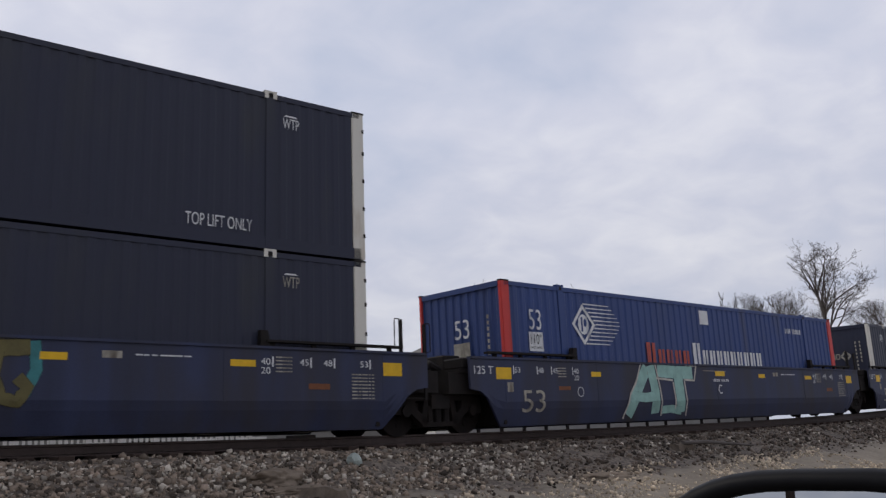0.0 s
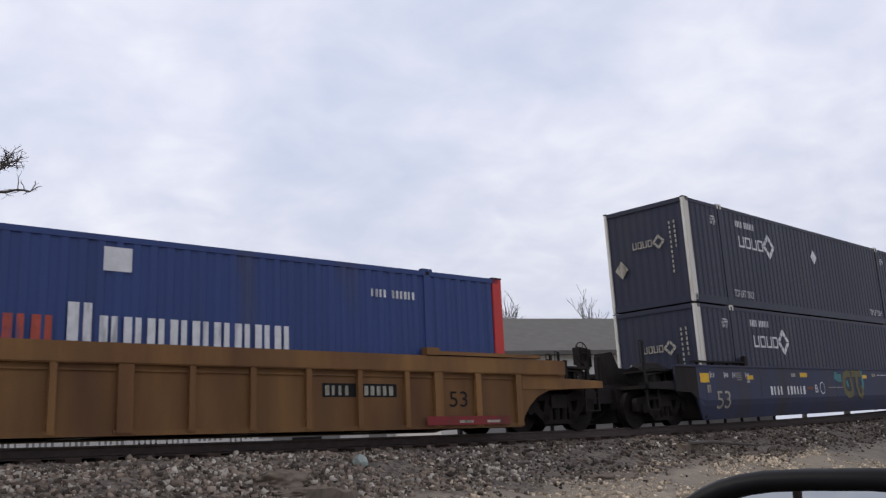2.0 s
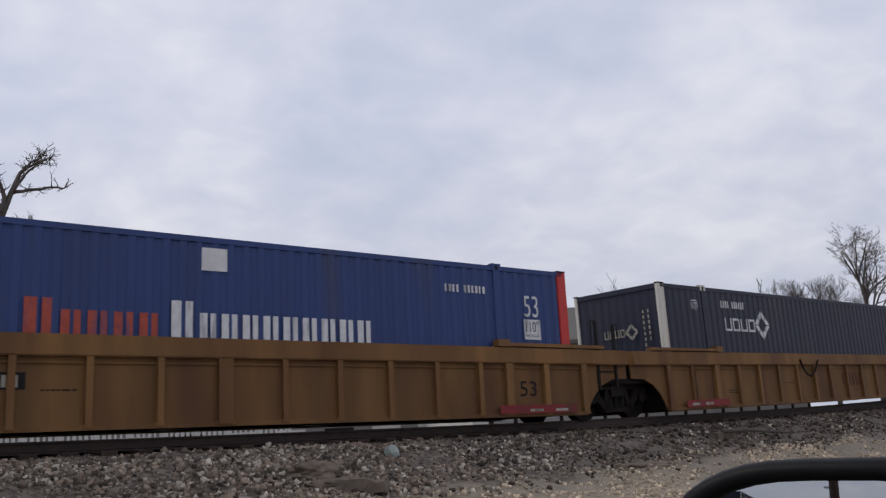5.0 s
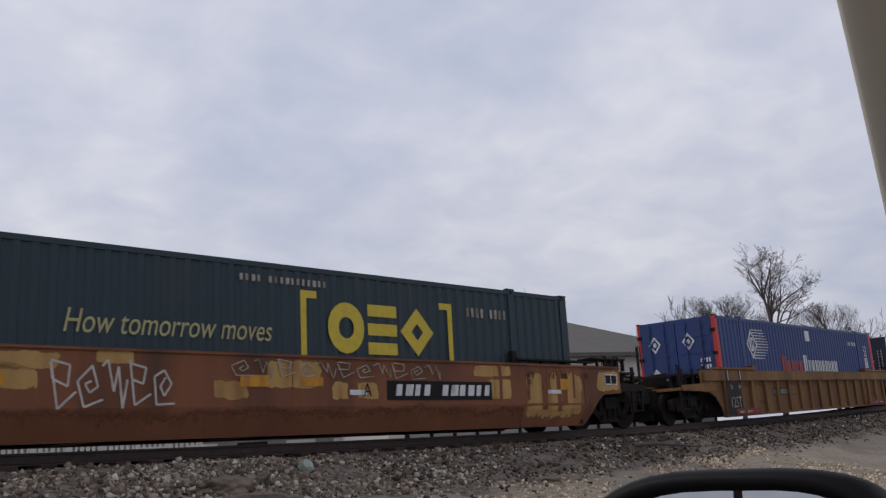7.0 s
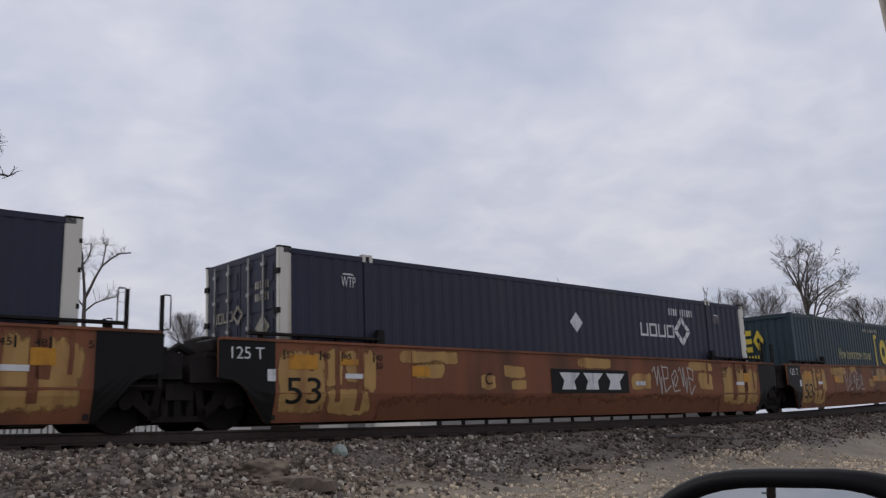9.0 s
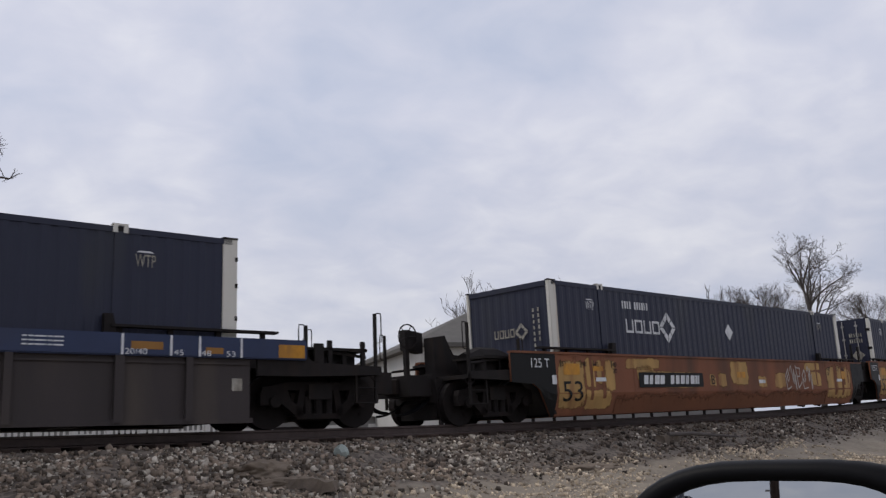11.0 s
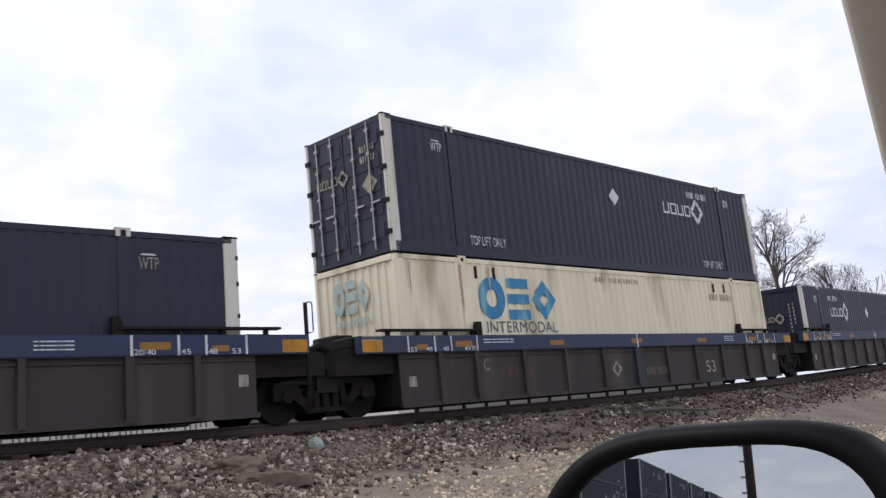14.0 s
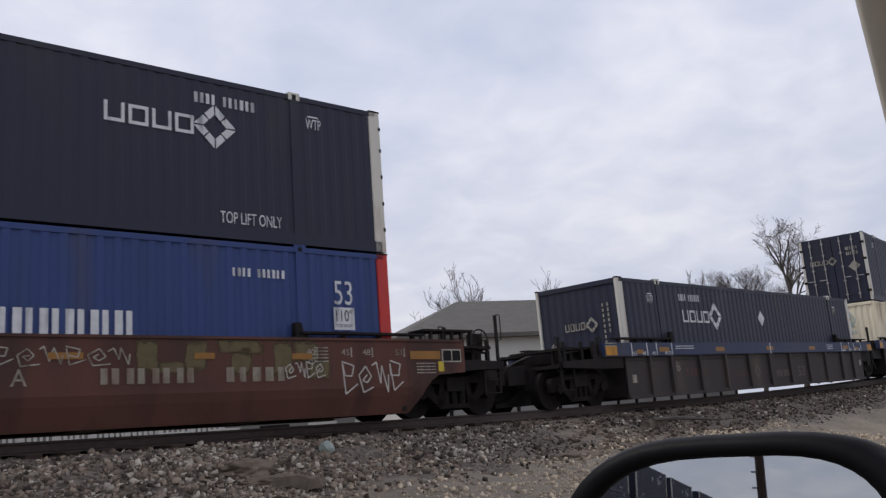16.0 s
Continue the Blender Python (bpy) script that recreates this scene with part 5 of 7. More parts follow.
def stencils(car, x0, sgn, y, material, zs=1.12):
    """Loading marks: small figures and short lines near an end."""
    for k, (txt, dx) in enumerate((("53", 0.0), ("48", 0.75), ("45", 1.22), ("40", 1.95))):
        x = x0 + sgn * dx
        lettering(txt, car, material, x + (0.05 if sgn > 0 else -0.20), zs, 0.11, 0.17, y=y)
        marks(car, [(x, zs - 0.03, 0.03, 0.17)], material, y, "stencil_bar")
        if txt == "40":
            lettering("20", car, material, x + (0.05 if sgn > 0 else -0.20), zs - 0.15, 0.11, 0.17, y=y)


def fine_print(car, x, z, w, rows, y, material):
    bm = bmesh.new()
    for k in range(rows):
        bars(bm, x, z - k * 0.06, 0.022, 7, w, y, thick=0.9)
    part("stencil_bar", bm, material, car)


def dress_blue(car, seed):
    y = -1.476
    lettering("53", car, M_LETW, -7.8, 0.3, 0.46, 0.72, yf=smooth_y, label="large stencilled car size figures")
    stencils(car, -8.05, 1, y, M_LET), stencils(car, 8.0, -1, y, M_LET)
    lettering("125 T", car, M_LET, -9.2, 1.08, 0.16, 0.55, y=y) if seed == 2 else None
    marks(car, [(-8.57, 0.98, 0.46, 0.24), (8.3, 0.98, 0.42, 0.24), (-6.0 if seed == 1 else -5.42, 1.06, 0.36, 0.11), (-2.59 if seed == 1 else 0.0, 1.13, 0.5, 0.13), (2.38, 1.1, 0.38, 0.11), (5.3, 1.08, 0.45, 0.11)], M_YREF, y, "reflector", "yellow reflective panel")
    marks(car, [(-8.25, 0.72, 0.18, 0.2), (-3.2, 1.14, 0.28, 0.1), (3.25, 1.15, 0.3, 0.11)], M_LETW, y, "stencil_bar")
    marks(car, [(-2.15 if seed == 1 else -6.6, 0.76, 0.4, 0.08), (6.75, 0.72, 0.42, 0.1)], M_RUSTBAR, y, "stencil_bar")
    fine_print(car, 7.62, 0.98, 0.5, 8, y, M_LETW), fine_print(car, -6.6, 1.22, 0.28, 4, y, M_LETW), fine_print(car, 6.12, 1.24, 0.32, 5, y, M_LETW), fine_print(car, 3.75, 1.2, 0.9, 1, y, M_LET), fine_print(car, -0.6, 0.8 if seed == 1 else 1.25, 1.2, 1, y, M_LETW)
    bm = bmesh.new()
    bars(bm, -4.66, 0.62, 0.24, 11, 2.4, y) if seed == 1 else bars(bm, -0.1, 0.98, 0.07, 10, 0.8, y)
    part("number_bar", bm, M_LET, car)
    lettering("B" if seed == 1 else "C", car, M_LET, -1.6 if seed == 1 else 0.1, 0.66, 0.24, 0.2, y=y)
    rx, rz, rr = (-1.05, 0.8, 0.19) if seed == 1 else (-5.85, 0.72, 0.11)
    bm = bmesh.new()
    for k in range(16):
        a, b2 = k * 0.3927, (k + 1) * 0.3927
        flat(bm, [(rx + rr * u * math.cos(e), rz + rr * u * math.sin(e)) for e, u in ((a, 1), (b2, 1), (b2, 0.85), (a, 0.85))], y)
    part("round_stencil", bm, M_LET, car)
    rnd = random.Random(seed)
    if seed == 1:
        bm = bmesh.new()
        side_shell(bm, [(-9.76, 0.77), (-9.05, 0.73), (-8.85, 0.61), (-8.72, 0.45)], 1.38, lambda z: smooth_y(z) - 0.003, -1, 0.002)
        part("soot_coat", bm, M_BLACK, car, "soot-black end of the side")
        bm = bmesh.new()
        brush(bm, [(0.0, 1.2), (0.25, 1.12), (0.55, 1.1)], 0.3, smooth_y, 0.005), brush(bm, [(2.3, 1.36), (2.35, 0.95), (2.2, 0.6)], 0.18, smooth_y, 0.005), brush(bm, [(0.95, 1.02), (1.05, 0.82)], 0.16, smooth_y, 0.005)
        part("spray_fill", bm, M_AQUA, car, "aqua spray paint at the edges of the lettering")
        bm = bmesh.new()
        brush(bm, [(1.33, 1.22), (1.1, 1.26), (0.8, 1.2), (0.68, 0.95), (0.75, 0.68), (1.0, 0.56), (1.3, 0.6)], 0.26, smooth_y, 0.008)
        brush(bm, [(1.42, 1.26), (1.8, 1.24), (2.25, 1.27)], 0.26, smooth_y, 0.010), brush(bm, [(1.3, 1.1), (1.36, 0.8), (1.34, 0.55)], 0.2, smooth_y, 0.009)
        brush(bm, [(1.82, 1.2), (1.78, 0.85), (1.9, 0.55), (2.12, 0.5), (2.24, 0.7), (2.1, 0.84)], 0.2, smooth_y, 0.012)
        part("spray_letter", bm, M_OLIVE, car, "olive spray paint shapes")
    else:
        bm = bmesh.new()
        brush(bm, [(-3.98, 0.16), (-3.78, 0.6), (-3.5, 0.95), (-3.2, 1.3)], 0.36, smooth_y, 0.006), brush(bm, [(-3.05, 1.36), (-2.92, 0.8), (-2.88, 0.2)], 0.36, smooth_y, 0.008)
        brush(bm, [(-3.8, 0.62), (-3.4, 0.58), (-2.95, 0.6)], 0.24, smooth_y, 0.010)
        brush(bm, [(-2.75, 1.24), (-2.0, 1.2), (-1.15, 1.2)], 0.34, smooth_y, 0.009), brush(bm, [(-1.85, 1.15), (-1.82, 0.7), (-1.75, 0.2)], 0.42, smooth_y, 0.011), brush(bm, [(-2.6, 0.28), (-2.2, 0.3), (-1.7, 0.24)], 0.2, smooth_y, 0.013)
        part("spray_letter", bm, M_TEAL, car, "pale teal spray paint block shapes")
        bm = bmesh.new()
        for pts in ([(-4.2, 0.1), (-3.98, 0.66), (-3.7, 0.95), (-3.45, 1.4), (-2.82, 1.42)], [(-2.62, 0.14), (-2.7, 0.8), (-2.84, 1.42)], [(-2.85, 1.05), (-2.1, 1.0)], [(-1.95, 1.42), (-0.95, 1.38), (-1.1, 1.0), (-1.58, 1.02), (-1.48, 0.12)], [(-2.1, 0.95), (-2.02, 0.3)]):
            brush(bm, pts, 0.05, smooth_y, 0.016)
        part("spray_fill", bm, M_TAG, car, "white outline of the spray paint")


def dress_patched(car, seed):
    y = -1.480
    rnd = random.Random(seed * 7)
    bm = bmesh.new()
    surface_patch(bm, -8.22, -7.2, 0.08, 1.34, smooth_y, 0.004, 0.02, rnd), surface_patch(bm, -7.2, -6.2, 0.12, 0.62, smooth_y, 0.004, 0.05, rnd)
    common = [(-7.15, -6.85, 0.6, 1.34), (-6.75, -6.4, 0.66, 1.32), (-6.4, -6.05, 0.5, 1.34), (-5.55, -3.95, 1.08, 1.34), (-5.1, -4.3, 0.8, 1.12),
              (4.5, 5.75, 1.12, 1.36), (5.0, 5.7, 0.6, 1.1), (6.1, 8.28, 0.12, 1.34)]
    own_ = ([(-3.45, -2.85, 1.2, 1.38), (-1.55, -0.85, 0.64, 0.96), (-0.5, 0.7, 0.8, 1.36), (0.9, 1.3, 0.64, 0.96), (1.45, 1.95, 0.64, 0.96), (8.75, 9.7, 0.8, 1.34)],
            [(-3.3, -2.9, 0.6, 0.9), (-2.65, -1.95, 0.85, 1.1), (-2.4, -1.95, 0.6, 0.8), (-0.2, 1.2, 1.1, 1.34), (1.95, 2.8, 0.6, 1.04)],
            [(-4.9, -1.85, 0.6, 1.04), (-1.55, -1.2, 0.64, 0.98), (-1.05, -0.6, 0.62, 1.0), (-0.4, 0.7, 0.62, 1.4), (1.3, 1.85, 0.6, 0.92), (2.4, 3.1, 0.55, 1.06)])[seed]
    for a, b2, c2, d2 in common + own_:
        surface_patch(bm, a + rnd.uniform(-0.04, 0.04), b2 + rnd.uniform(-0.04, 0.04), c2, d2, smooth_y, 0.004, 0.045, rnd)
    lower_bm = bmesh.new()
    lower_strip(lower_bm, -6.1, 6.15, 0.05, 0.47, smooth_y, 0.002, rnd)
    part("paint_patch", lower_bm, M_LOWBROWN, car, "darker brown strip along the lower side")
    part("paint_patch", bm, M_PATCH, car, "older yellow paint showing in ragged patches")
    bm = bmesh.new()
    for x, z0, w in ((6.22, 0.7, 0.10), (6.82, 0.38, 0.2), (6.95, 0.8, 0.12), (7.42, 0.3, 0.16), (7.56, 0.6, 0.22), (7.95, 0.75, 0.08), (-6.95, 0.35, 0.12), (-7.6, 0.9, 0.1), (-6.5, 0.3, 0.14), (5.4, 0.7, 0.1)):
        x += rnd.uniform(-0.08, 0.08)
        brush(bm, [(x, 1.36), (x + rnd.uniform(-0.03, 0.03), (1.36 + z0) / 2), (x, z0 + rnd.uniform(-0.1, 0.1))], w, smooth_y, 0.007)
    part("rust_run", bm, M_DRIP, car, "brown rust runs down the yellow paint")
    bm = bmesh.new()
    side_shell(bm, [(-9.76 if seed == 2 else -9.33, 0.77), (-9.05, 0.73), (-8.85, 0.61), (-8.6, 0.29), (-8.36, 0.02), (-8.26, 0.02)], 1.38, lambda z: smooth_y(z) - 0.006, -1, 0.004)
    if seed:
        part("black_panel", bm, M_BPLATE, car, "black painted end panel")
        bm = bmesh.new()
        side_shell(bm, [(8.3, 0.02), (8.36, 0.02), (8.6, 0.29), (8.85, 0.61), (9.05, 0.73), (9.33, 0.77)], 1.38, lambda z: smooth_y(z) - 0.006, -1, 0.004)
    part("black_panel", bm, M_BPLATE, car, "black painted end panel")
    px = (2.2, -1.1, -5.02)[seed]
    clear = [m for m in ((-8.0, 0.93, 0.6, 0.25), (-5.2, 0.84, 0.45, 0.2), (0.0 if seed == 2 else 0.2, 0.88, 0.5, 0.16), (7.4, 0.85, 0.35, 0.25), (-1.0, 0.86, 0.55 if seed != 2 else 0.01, 0.2), (-6.9, 1.02, 0.4, 0.11)) if m[0] + m[2] < px or m[0] > px + 2.9]
    marks(car, clear, M_SAFETY, y - 0.003, "reflector", "yellow reflective panel")
    marks(car, [(-6.8, 0.78, 0.4, 0.09), (1.3 if seed != 1 else 2.1, 0.72, 0.4, 0.1), (6.95, 0.76, 0.45, 0.09), (-8.42, 0.72, 0.16, 0.2)], M_LET, y - 0.003, "stencil_bar")
    lettering("53", car, M_BPLATE, -8.05, 0.34, 0.45, 0.72, yf=lambda z: smooth_y(z) - 0.003, label="large black car size figures")
    lettering("125 T", car, M_LET, -9.1, 1.08, 0.2, 0.62, y=y - 0.002)
    stencils(car, -8.1, 1, y - 0.003, M_BPLATE), stencils(car, 8.4, -1, y - 0.003, M_BPLATE)
    px = (2.2, -1.1, -5.02)[seed]
    bm = bmesh.new()
    low, high = (0.53, 1.07) if seed == 1 else (0.63, 1.0)
    wide = 3.1 if seed == 2 else 2.9
    flat(bm, [(px, low), (px + wide, low), (px + wide, high), (px, high)], y - 0.003)
    part("number_panel", bm, M_BPLATE, car, "black number panel")
    bm = bmesh.new()
    if seed == 1:
        for k in range(3):
            x = px + 0.22 + k * 0.86
            for p in ([(x + 0.12, 0.61), (x + 0.62, 0.61), (x + 0.58, 0.8), (x + 0.22, 0.8)], [(x + 0.22, 0.8), (x + 0.58, 0.8), (x + 0.8, 0.99), (x + 0.06, 0.99)]):
                flat(bm, p, y - 0.008)
    else:
        bars(bm, px + 0.2, 0.71, 0.22, 11, 2.7, y - 0.008, thick=0.72, slant=0.2)
    part("number_bar", bm, M_LET, car)
    lettering(("A", "C", "B")[seed], car, M_BPLATE, (1.62, -3.2, -1.48)[seed], 0.7, 0.24, 0.2, y=y - 0.003)
    scrawl(car, (-4.15, 2.85, 3.05)[seed], 0.50, 1.95, 0.76, 5, seed=seed + 3, width=0.035)
    scrawl(car, -1.2, 1.02, 4.8, 0.32, 11, M_LETW, seed=seed + 11, width=0.02, y=-1.49) if seed == 0 else None


def dress_yellow(car, seed):
    y = -1.492
    marks(car, [(-8.22, 0.08, 1.05, 1.0), (-8.22, 1.06, 0.12, 0.36), (-7.25, 1.06, 0.12, 0.36)] if seed != 1 else [(7.1, 0.08, 1.15, 1.0), (7.1, 1.06, 0.12, 0.36), (8.1, 1.06, 0.12, 0.36)],
          M_BPLATE, -1.4865 - 0.016, "black_panel", "black painted data panel")
    x0 = -8.0 if seed != 1 else 7.25
    yy = -1.506
    if seed == 1:
        fine_print(car, 7.35, 0.7, 0.75, 5, yy, M_LETW)
        lettering("53", car, M_BPLATE, 6.5, 0.46, 0.3, 0.45, y=-1.41)
    else:
        lettering("125T", car, M_LETW, -7.98, 0.3, 0.32, 0.75, y=yy, label="white stencilled capacity")
        lettering("53", car, M_BPLATE, 6.45, 0.44, 0.3, 0.45, y=-1.41)
    lettering("53" if seed != 1 else "48", car, M_LETW, x0 + 0.05, 0.85, 0.12, 0.18, y=yy)
    lettering("48" if seed != 1 else "53", car, M_LETW, x0 + 0.65, 0.85, 0.12, 0.18, y=yy)
    marks(car, [(x0 - 0.05, 1.12, 0.035, 0.3), (x0 + 0.85, 1.12, 0.035, 0.3)], M_LET, yy, "stencil_bar")
    marks(car, [(-7.7, 0.09, 1.9, 0.17), (5.82, 0.09, 2.1, 0.17)], M_REDST, -1.509, "red_stripe", "worn red stripe along the sill")
    marks(car, [(-7.5, 0.13, 0.35, 0.06), (-6.9, 0.13, 0.35, 0.06), (6.6, 0.13, 0.35, 0.05), (7.3, 0.13, 0.35, 0.05)], M_LETW, -1.513, "stencil_bar")
    bm = bmesh.new()
    if seed == 1:
        for k in range(3):
            x = 0.95 + k * 0.45
            flat(bm, [(x, 0.48), (x + 0.14, 0.48), (x + 0.14, 0.86), (x, 0.86)], -1.404), flat(bm, [(x + 0.22, 0.48), (x + 0.36, 0.48), (x + 0.36, 0.86), (x + 0.22, 0.86)], -1.404)
    else:
        x = 3.6 if seed == 0 else -4.4
        flat(bm, [(x, 0.62), (x + 1.6, 0.62), (x + 1.6, 0.86), (x, 0.86)], -1.404)
    if seed == 1:
        part("faded_word", bm, mat("faded_red_brown_word", (0.085, 0.03, 0.014), 0.8, vary=0.3, scale=6, bump=0), car, "faded red-brown wordmark in plain blocks")
    else:
        part("number_panel", bm, M_BPLATE, car, "black number panel")
    if seed != 1:
        bm = bmesh.new()
        bars(bm, x + 0.06, 0.65, 0.17, 11, 1.5, -1.408)
        part("number_bar", bm, M_LETW, car)
    fine_print(car, -5.6, 0.45, 0.6, 2, -1.404, M_BPLATE)
    fine_print(car, -2.6, 0.6, 0.5, 1, -1.404, M_BPLATE)


def dress_grey(car, seed):
    yc, yw = -1.505, -1.405
    marks(car, [(-8.1, 1.08, 0.04, 0.32), (-7.37, 1.08, 0.04, 0.32), (-6.9, 1.08, 0.04, 0.32), (-6.12, 1.08, 0.04, 0.32), (8.05, 1.08, 0.04, 0.32), (7.33, 1.08, 0.04, 0.32), (6.86, 1.08, 0.04, 0.32), (6.1, 1.08, 0.04, 0.32), (0.0, 1.06, 0.05, 0.34)], M_LET, yc, "stencil_bar")
    marks(car, [(-6.75, 1.17, 0.5, 0.12), (6.25, 1.17, 0.5, 0.12), (-3.63, 1.16, 0.53, 0.12), (3.1, 1.16, 0.53, 0.12), (-7.85, 1.13, 0.3, 0.1), (7.45, 1.13, 0.3, 0.1), (-0.25, 1.17, 0.5, 0.12)], M_AMBER, yc + 0.0008, "reflector", "amber reflective strip")
    marks(car, [(-9.25, 1.1, 0.5, 0.22), (8.75, 1.1, 0.5, 0.22)], M_SAFETY, yc, "reflector", "yellow reflective panel")
    for txt, x in (("53", -8.03), ("48", -7.6), ("40", -7.13), ("40/20", -6.5), ("20/40", 6.16), ("45", 6.92), ("48", 7.38), ("53", 7.8)):
        lettering(txt, car, M_LET, x, 1.09, 0.09, 0.16 if len(txt) == 2 else 0.34, y=yc - 0.001)
    fine_print(car, -5.9, 1.3, 1.0, 2, yc, M_LET), fine_print(car, 4.7, 1.3, 0.6, 3, yc, M_LET), fine_print(car, -9.25, 1.38, 0.5, 2, yc, M_LETW)
    lettering("ACB"[seed], car, M_LETW, -5.95, 0.66, 0.24, 0.18, y=-1.49)
    lettering("53", car, M_LETW if seed < 2 else M_FADEG, 3.58 if seed == 1 else 2.15, 0.31, 0.33, 0.54, y=yw)
    bm = bmesh.new()
    word_blocks_at(bm, 0.45, 0.34, 0.2, 10, 1.05, yw)
    part("wordmark", bm, M_FADEG, car, "worn pale wordmark in plain blocks")
    bm = bmesh.new()
    logo_ring(bm, -0.9, 0.55, 0.22, yw)
    part("logo", bm, M_LETW if seed == 1 else M_FADEG, car, "worn diamond emblem")
    marks(car, [(-8.05, 0.42, 0.2, 0.2), (7.95, 0.55, 0.18, 0.2)], M_LETW, yw, "stencil_bar")
    bm = bmesh.new()
    bars(bm, -5.3, 0.5, 0.22, 5, 1.1, yw), bars(bm, -2.5, 0.42, 0.16, 8, 1.0, yw)
    part("faded_bar", bm, M_FADER, car)


def word_blocks_at(bm, x, z, h, count, w, y):
    bars(bm, x, z, h, count, w, y, thick=0.7)


def dress_brown(car, seed):
    y = -1.477
    rnd = random.Random(5)
    bm = bmesh.new()
    for a, b2, c2, d2 in ((3.0, 3.35, 0.85, 1.36), (3.35, 3.8, 0.85, 1.0), (3.8, 4.15, 0.85, 1.36), (4.35, 5.2, 1.15, 1.36), (4.6, 4.95, 0.8, 1.2), (5.4, 5.75, 0.75, 1.36), (5.8, 6.3, 1.0, 1.36), (6.1, 6.5, 0.7, 1.05)):
        surface_patch(bm, a, b2, c2, d2, smooth_y, 0.005, 0.05, rnd)
    part("spray_letter", bm, soften(mat("faded_olive_spray", (0.12, 0.095, 0.05), 0.7, vary=0.3)), car, "faded olive spray paint block shapes")
    bm = bmesh.new()
    for k, x in enumerate((2.45, 2.85, 3.25, 3.65)):
        flat(bm, [(x, 0.68), (x + 0.11, 0.68), (x + 0.11, 0.92), (x, 0.92)], y - 0.008), flat(bm, [(x + 0.17, 0.68), (x + 0.28, 0.68), (x + 0.28, 0.92), (x + 0.17, 0.92)], y - 0.008)
    bars(bm, 4.5, 0.68, 0.24, 5, 1.2, y - 0.006)
    part("number_bar", bm, mat("worn_cream_lettering", (0.27, 0.24, 0.19), 0.7, vary=0.3, scale=6, dirt=(0.12, 0.06, 0.04), dirt_amount=0.5, bump=0), car)
    lettering("A", car, M_LETW, 1.2, 0.68, 0.24, 0.22, y=y)
    stencils(car, 8.2, -1, y, M_LETW)
    marks(car, [(8.35, 1.04, 0.75, 0.16), (5.75, 1.05, 0.4, 0.1), (3.95, 1.06, 0.35, 0.1), (1.7, 1.06, 0.5, 0.1)], M_AMBER, y - 0.008, "reflector", "amber reflective strip")
    marks(car, [(9.05, 0.8, 0.14, 0.2)], M_YLET, y, "stencil_bar")
    fine_print(car, 8.5, 0.95, 0.5, 4, y, M_LETW), fine_print(car, 6.2, 1.24, 0.3, 5, y - 0.008, M_LETW)
    scrawl(car, 6.75, 0.42, 1.4, 0.6, 4, seed=21, width=0.028)
    scrawl(car, 5.6, 0.72, 0.8, 0.3, 4, seed=23, width=0.02)
    scrawl(car, 0.9, 0.95, 2.0, 0.3, 6, M_LETW, seed=24, width=0.02)


def placard(car, x, y, ink):
    bm = boxes((x, x + 0.5, y - 0.012, y, 0.98, 1.24))
    part("placard_frame", bm, ink, car, "framed white placard holder")
    for a in (0.03, 0.265):
        part("placard_pane", boxes((x + a, x + a + 0.205, y - 0.016, y - 0.011, 1.01, 1.21)), M_BPLATE, car)


YR = [(x, 0.10) for x in np.arange(-7.2, 7.3, 1.05) if abs(abs(x) - 6.1) > 0.4 and abs(x) > 0.4] + [(-6.15, 0.2), (0.15, 0.24), (6.15, 0.2), (-8.25, 0.16), (8.25, 0.16), (-7.22, 0.14), (7.15, 0.14)]
GR = [(x, 0.11) for x in (-4.55, -3.02, -1.5, 1.5, 3.02, 4.55, -7.2, 7.2)] + [(-6.1, 0.14), (0.05, 0.28), (6.1, 0.14)]

# places of the units along the train, from the front
P_F0, P_B0, P_UD = 39.2, 19.62, 0.0
P_B1, P_K1, P_B2 = -23.43, -42.99, -62.36
P_CG, P_K2, P_K3 = -85.98, -105.40, -124.87
P_U4, P_CU, P_U5 = -148.81, -168.39, -187.99
P_BU, P_T1, P_T2 = -211.62, -231.2, -250.8
P_T3, P_T4, P_T5, P_T6, P_T7 = -274.4, -294.0, -313.6, -337.2, -356.8

LB = "dusty dark blue smooth-sided well car with spray paint on its side"
dress_blue(smooth_car("dusty dark blue smooth-sided well car", M_DBLUE, P_F0, "open", "joint", M_BLACK, "blue"), 2)
dress_blue(smooth_car(LB, M_DBLUE, P_B0, "joint", "joint", M_BLACK, "blue"), 2)
dress_blue(smooth_car(LB, M_DBLUE, P_UD, "joint", "open", M_BLACK, "blue"), 1)
LY = "weathered mustard yellow ribbed well car"
for k, (p, fr, re) in enumerate(((P_B1, "open", "joint"), (P_K1, "joint", "joint"), (P_B2, "joint", "open"))):
    c_ = ribbed_car(LY, M_YWEB, M_YELLOW, p, fr, re, YR, True, 1.09, M_YELLOW)
    dress_yellow(c_, k)
    if k == 1:
        bm = bmesh.new()
        tube(bm, [(-1.83, -1.53, 1.24), (-1.7, -1.53, 0.98), (-1.5, -1.53, 0.82), (-1.29, -1.53, 0.76), (-1.05, -1.53, 0.88), (-0.85, -1.53, 1.08), (-0.75, -1.53, 1.22)], 0.025, 6)
        part("loose_cable", bm, M_RUSTY, c_, "loose cable hanging from the chord")
LP = "rust-brown well car with ragged yellow paint patches"
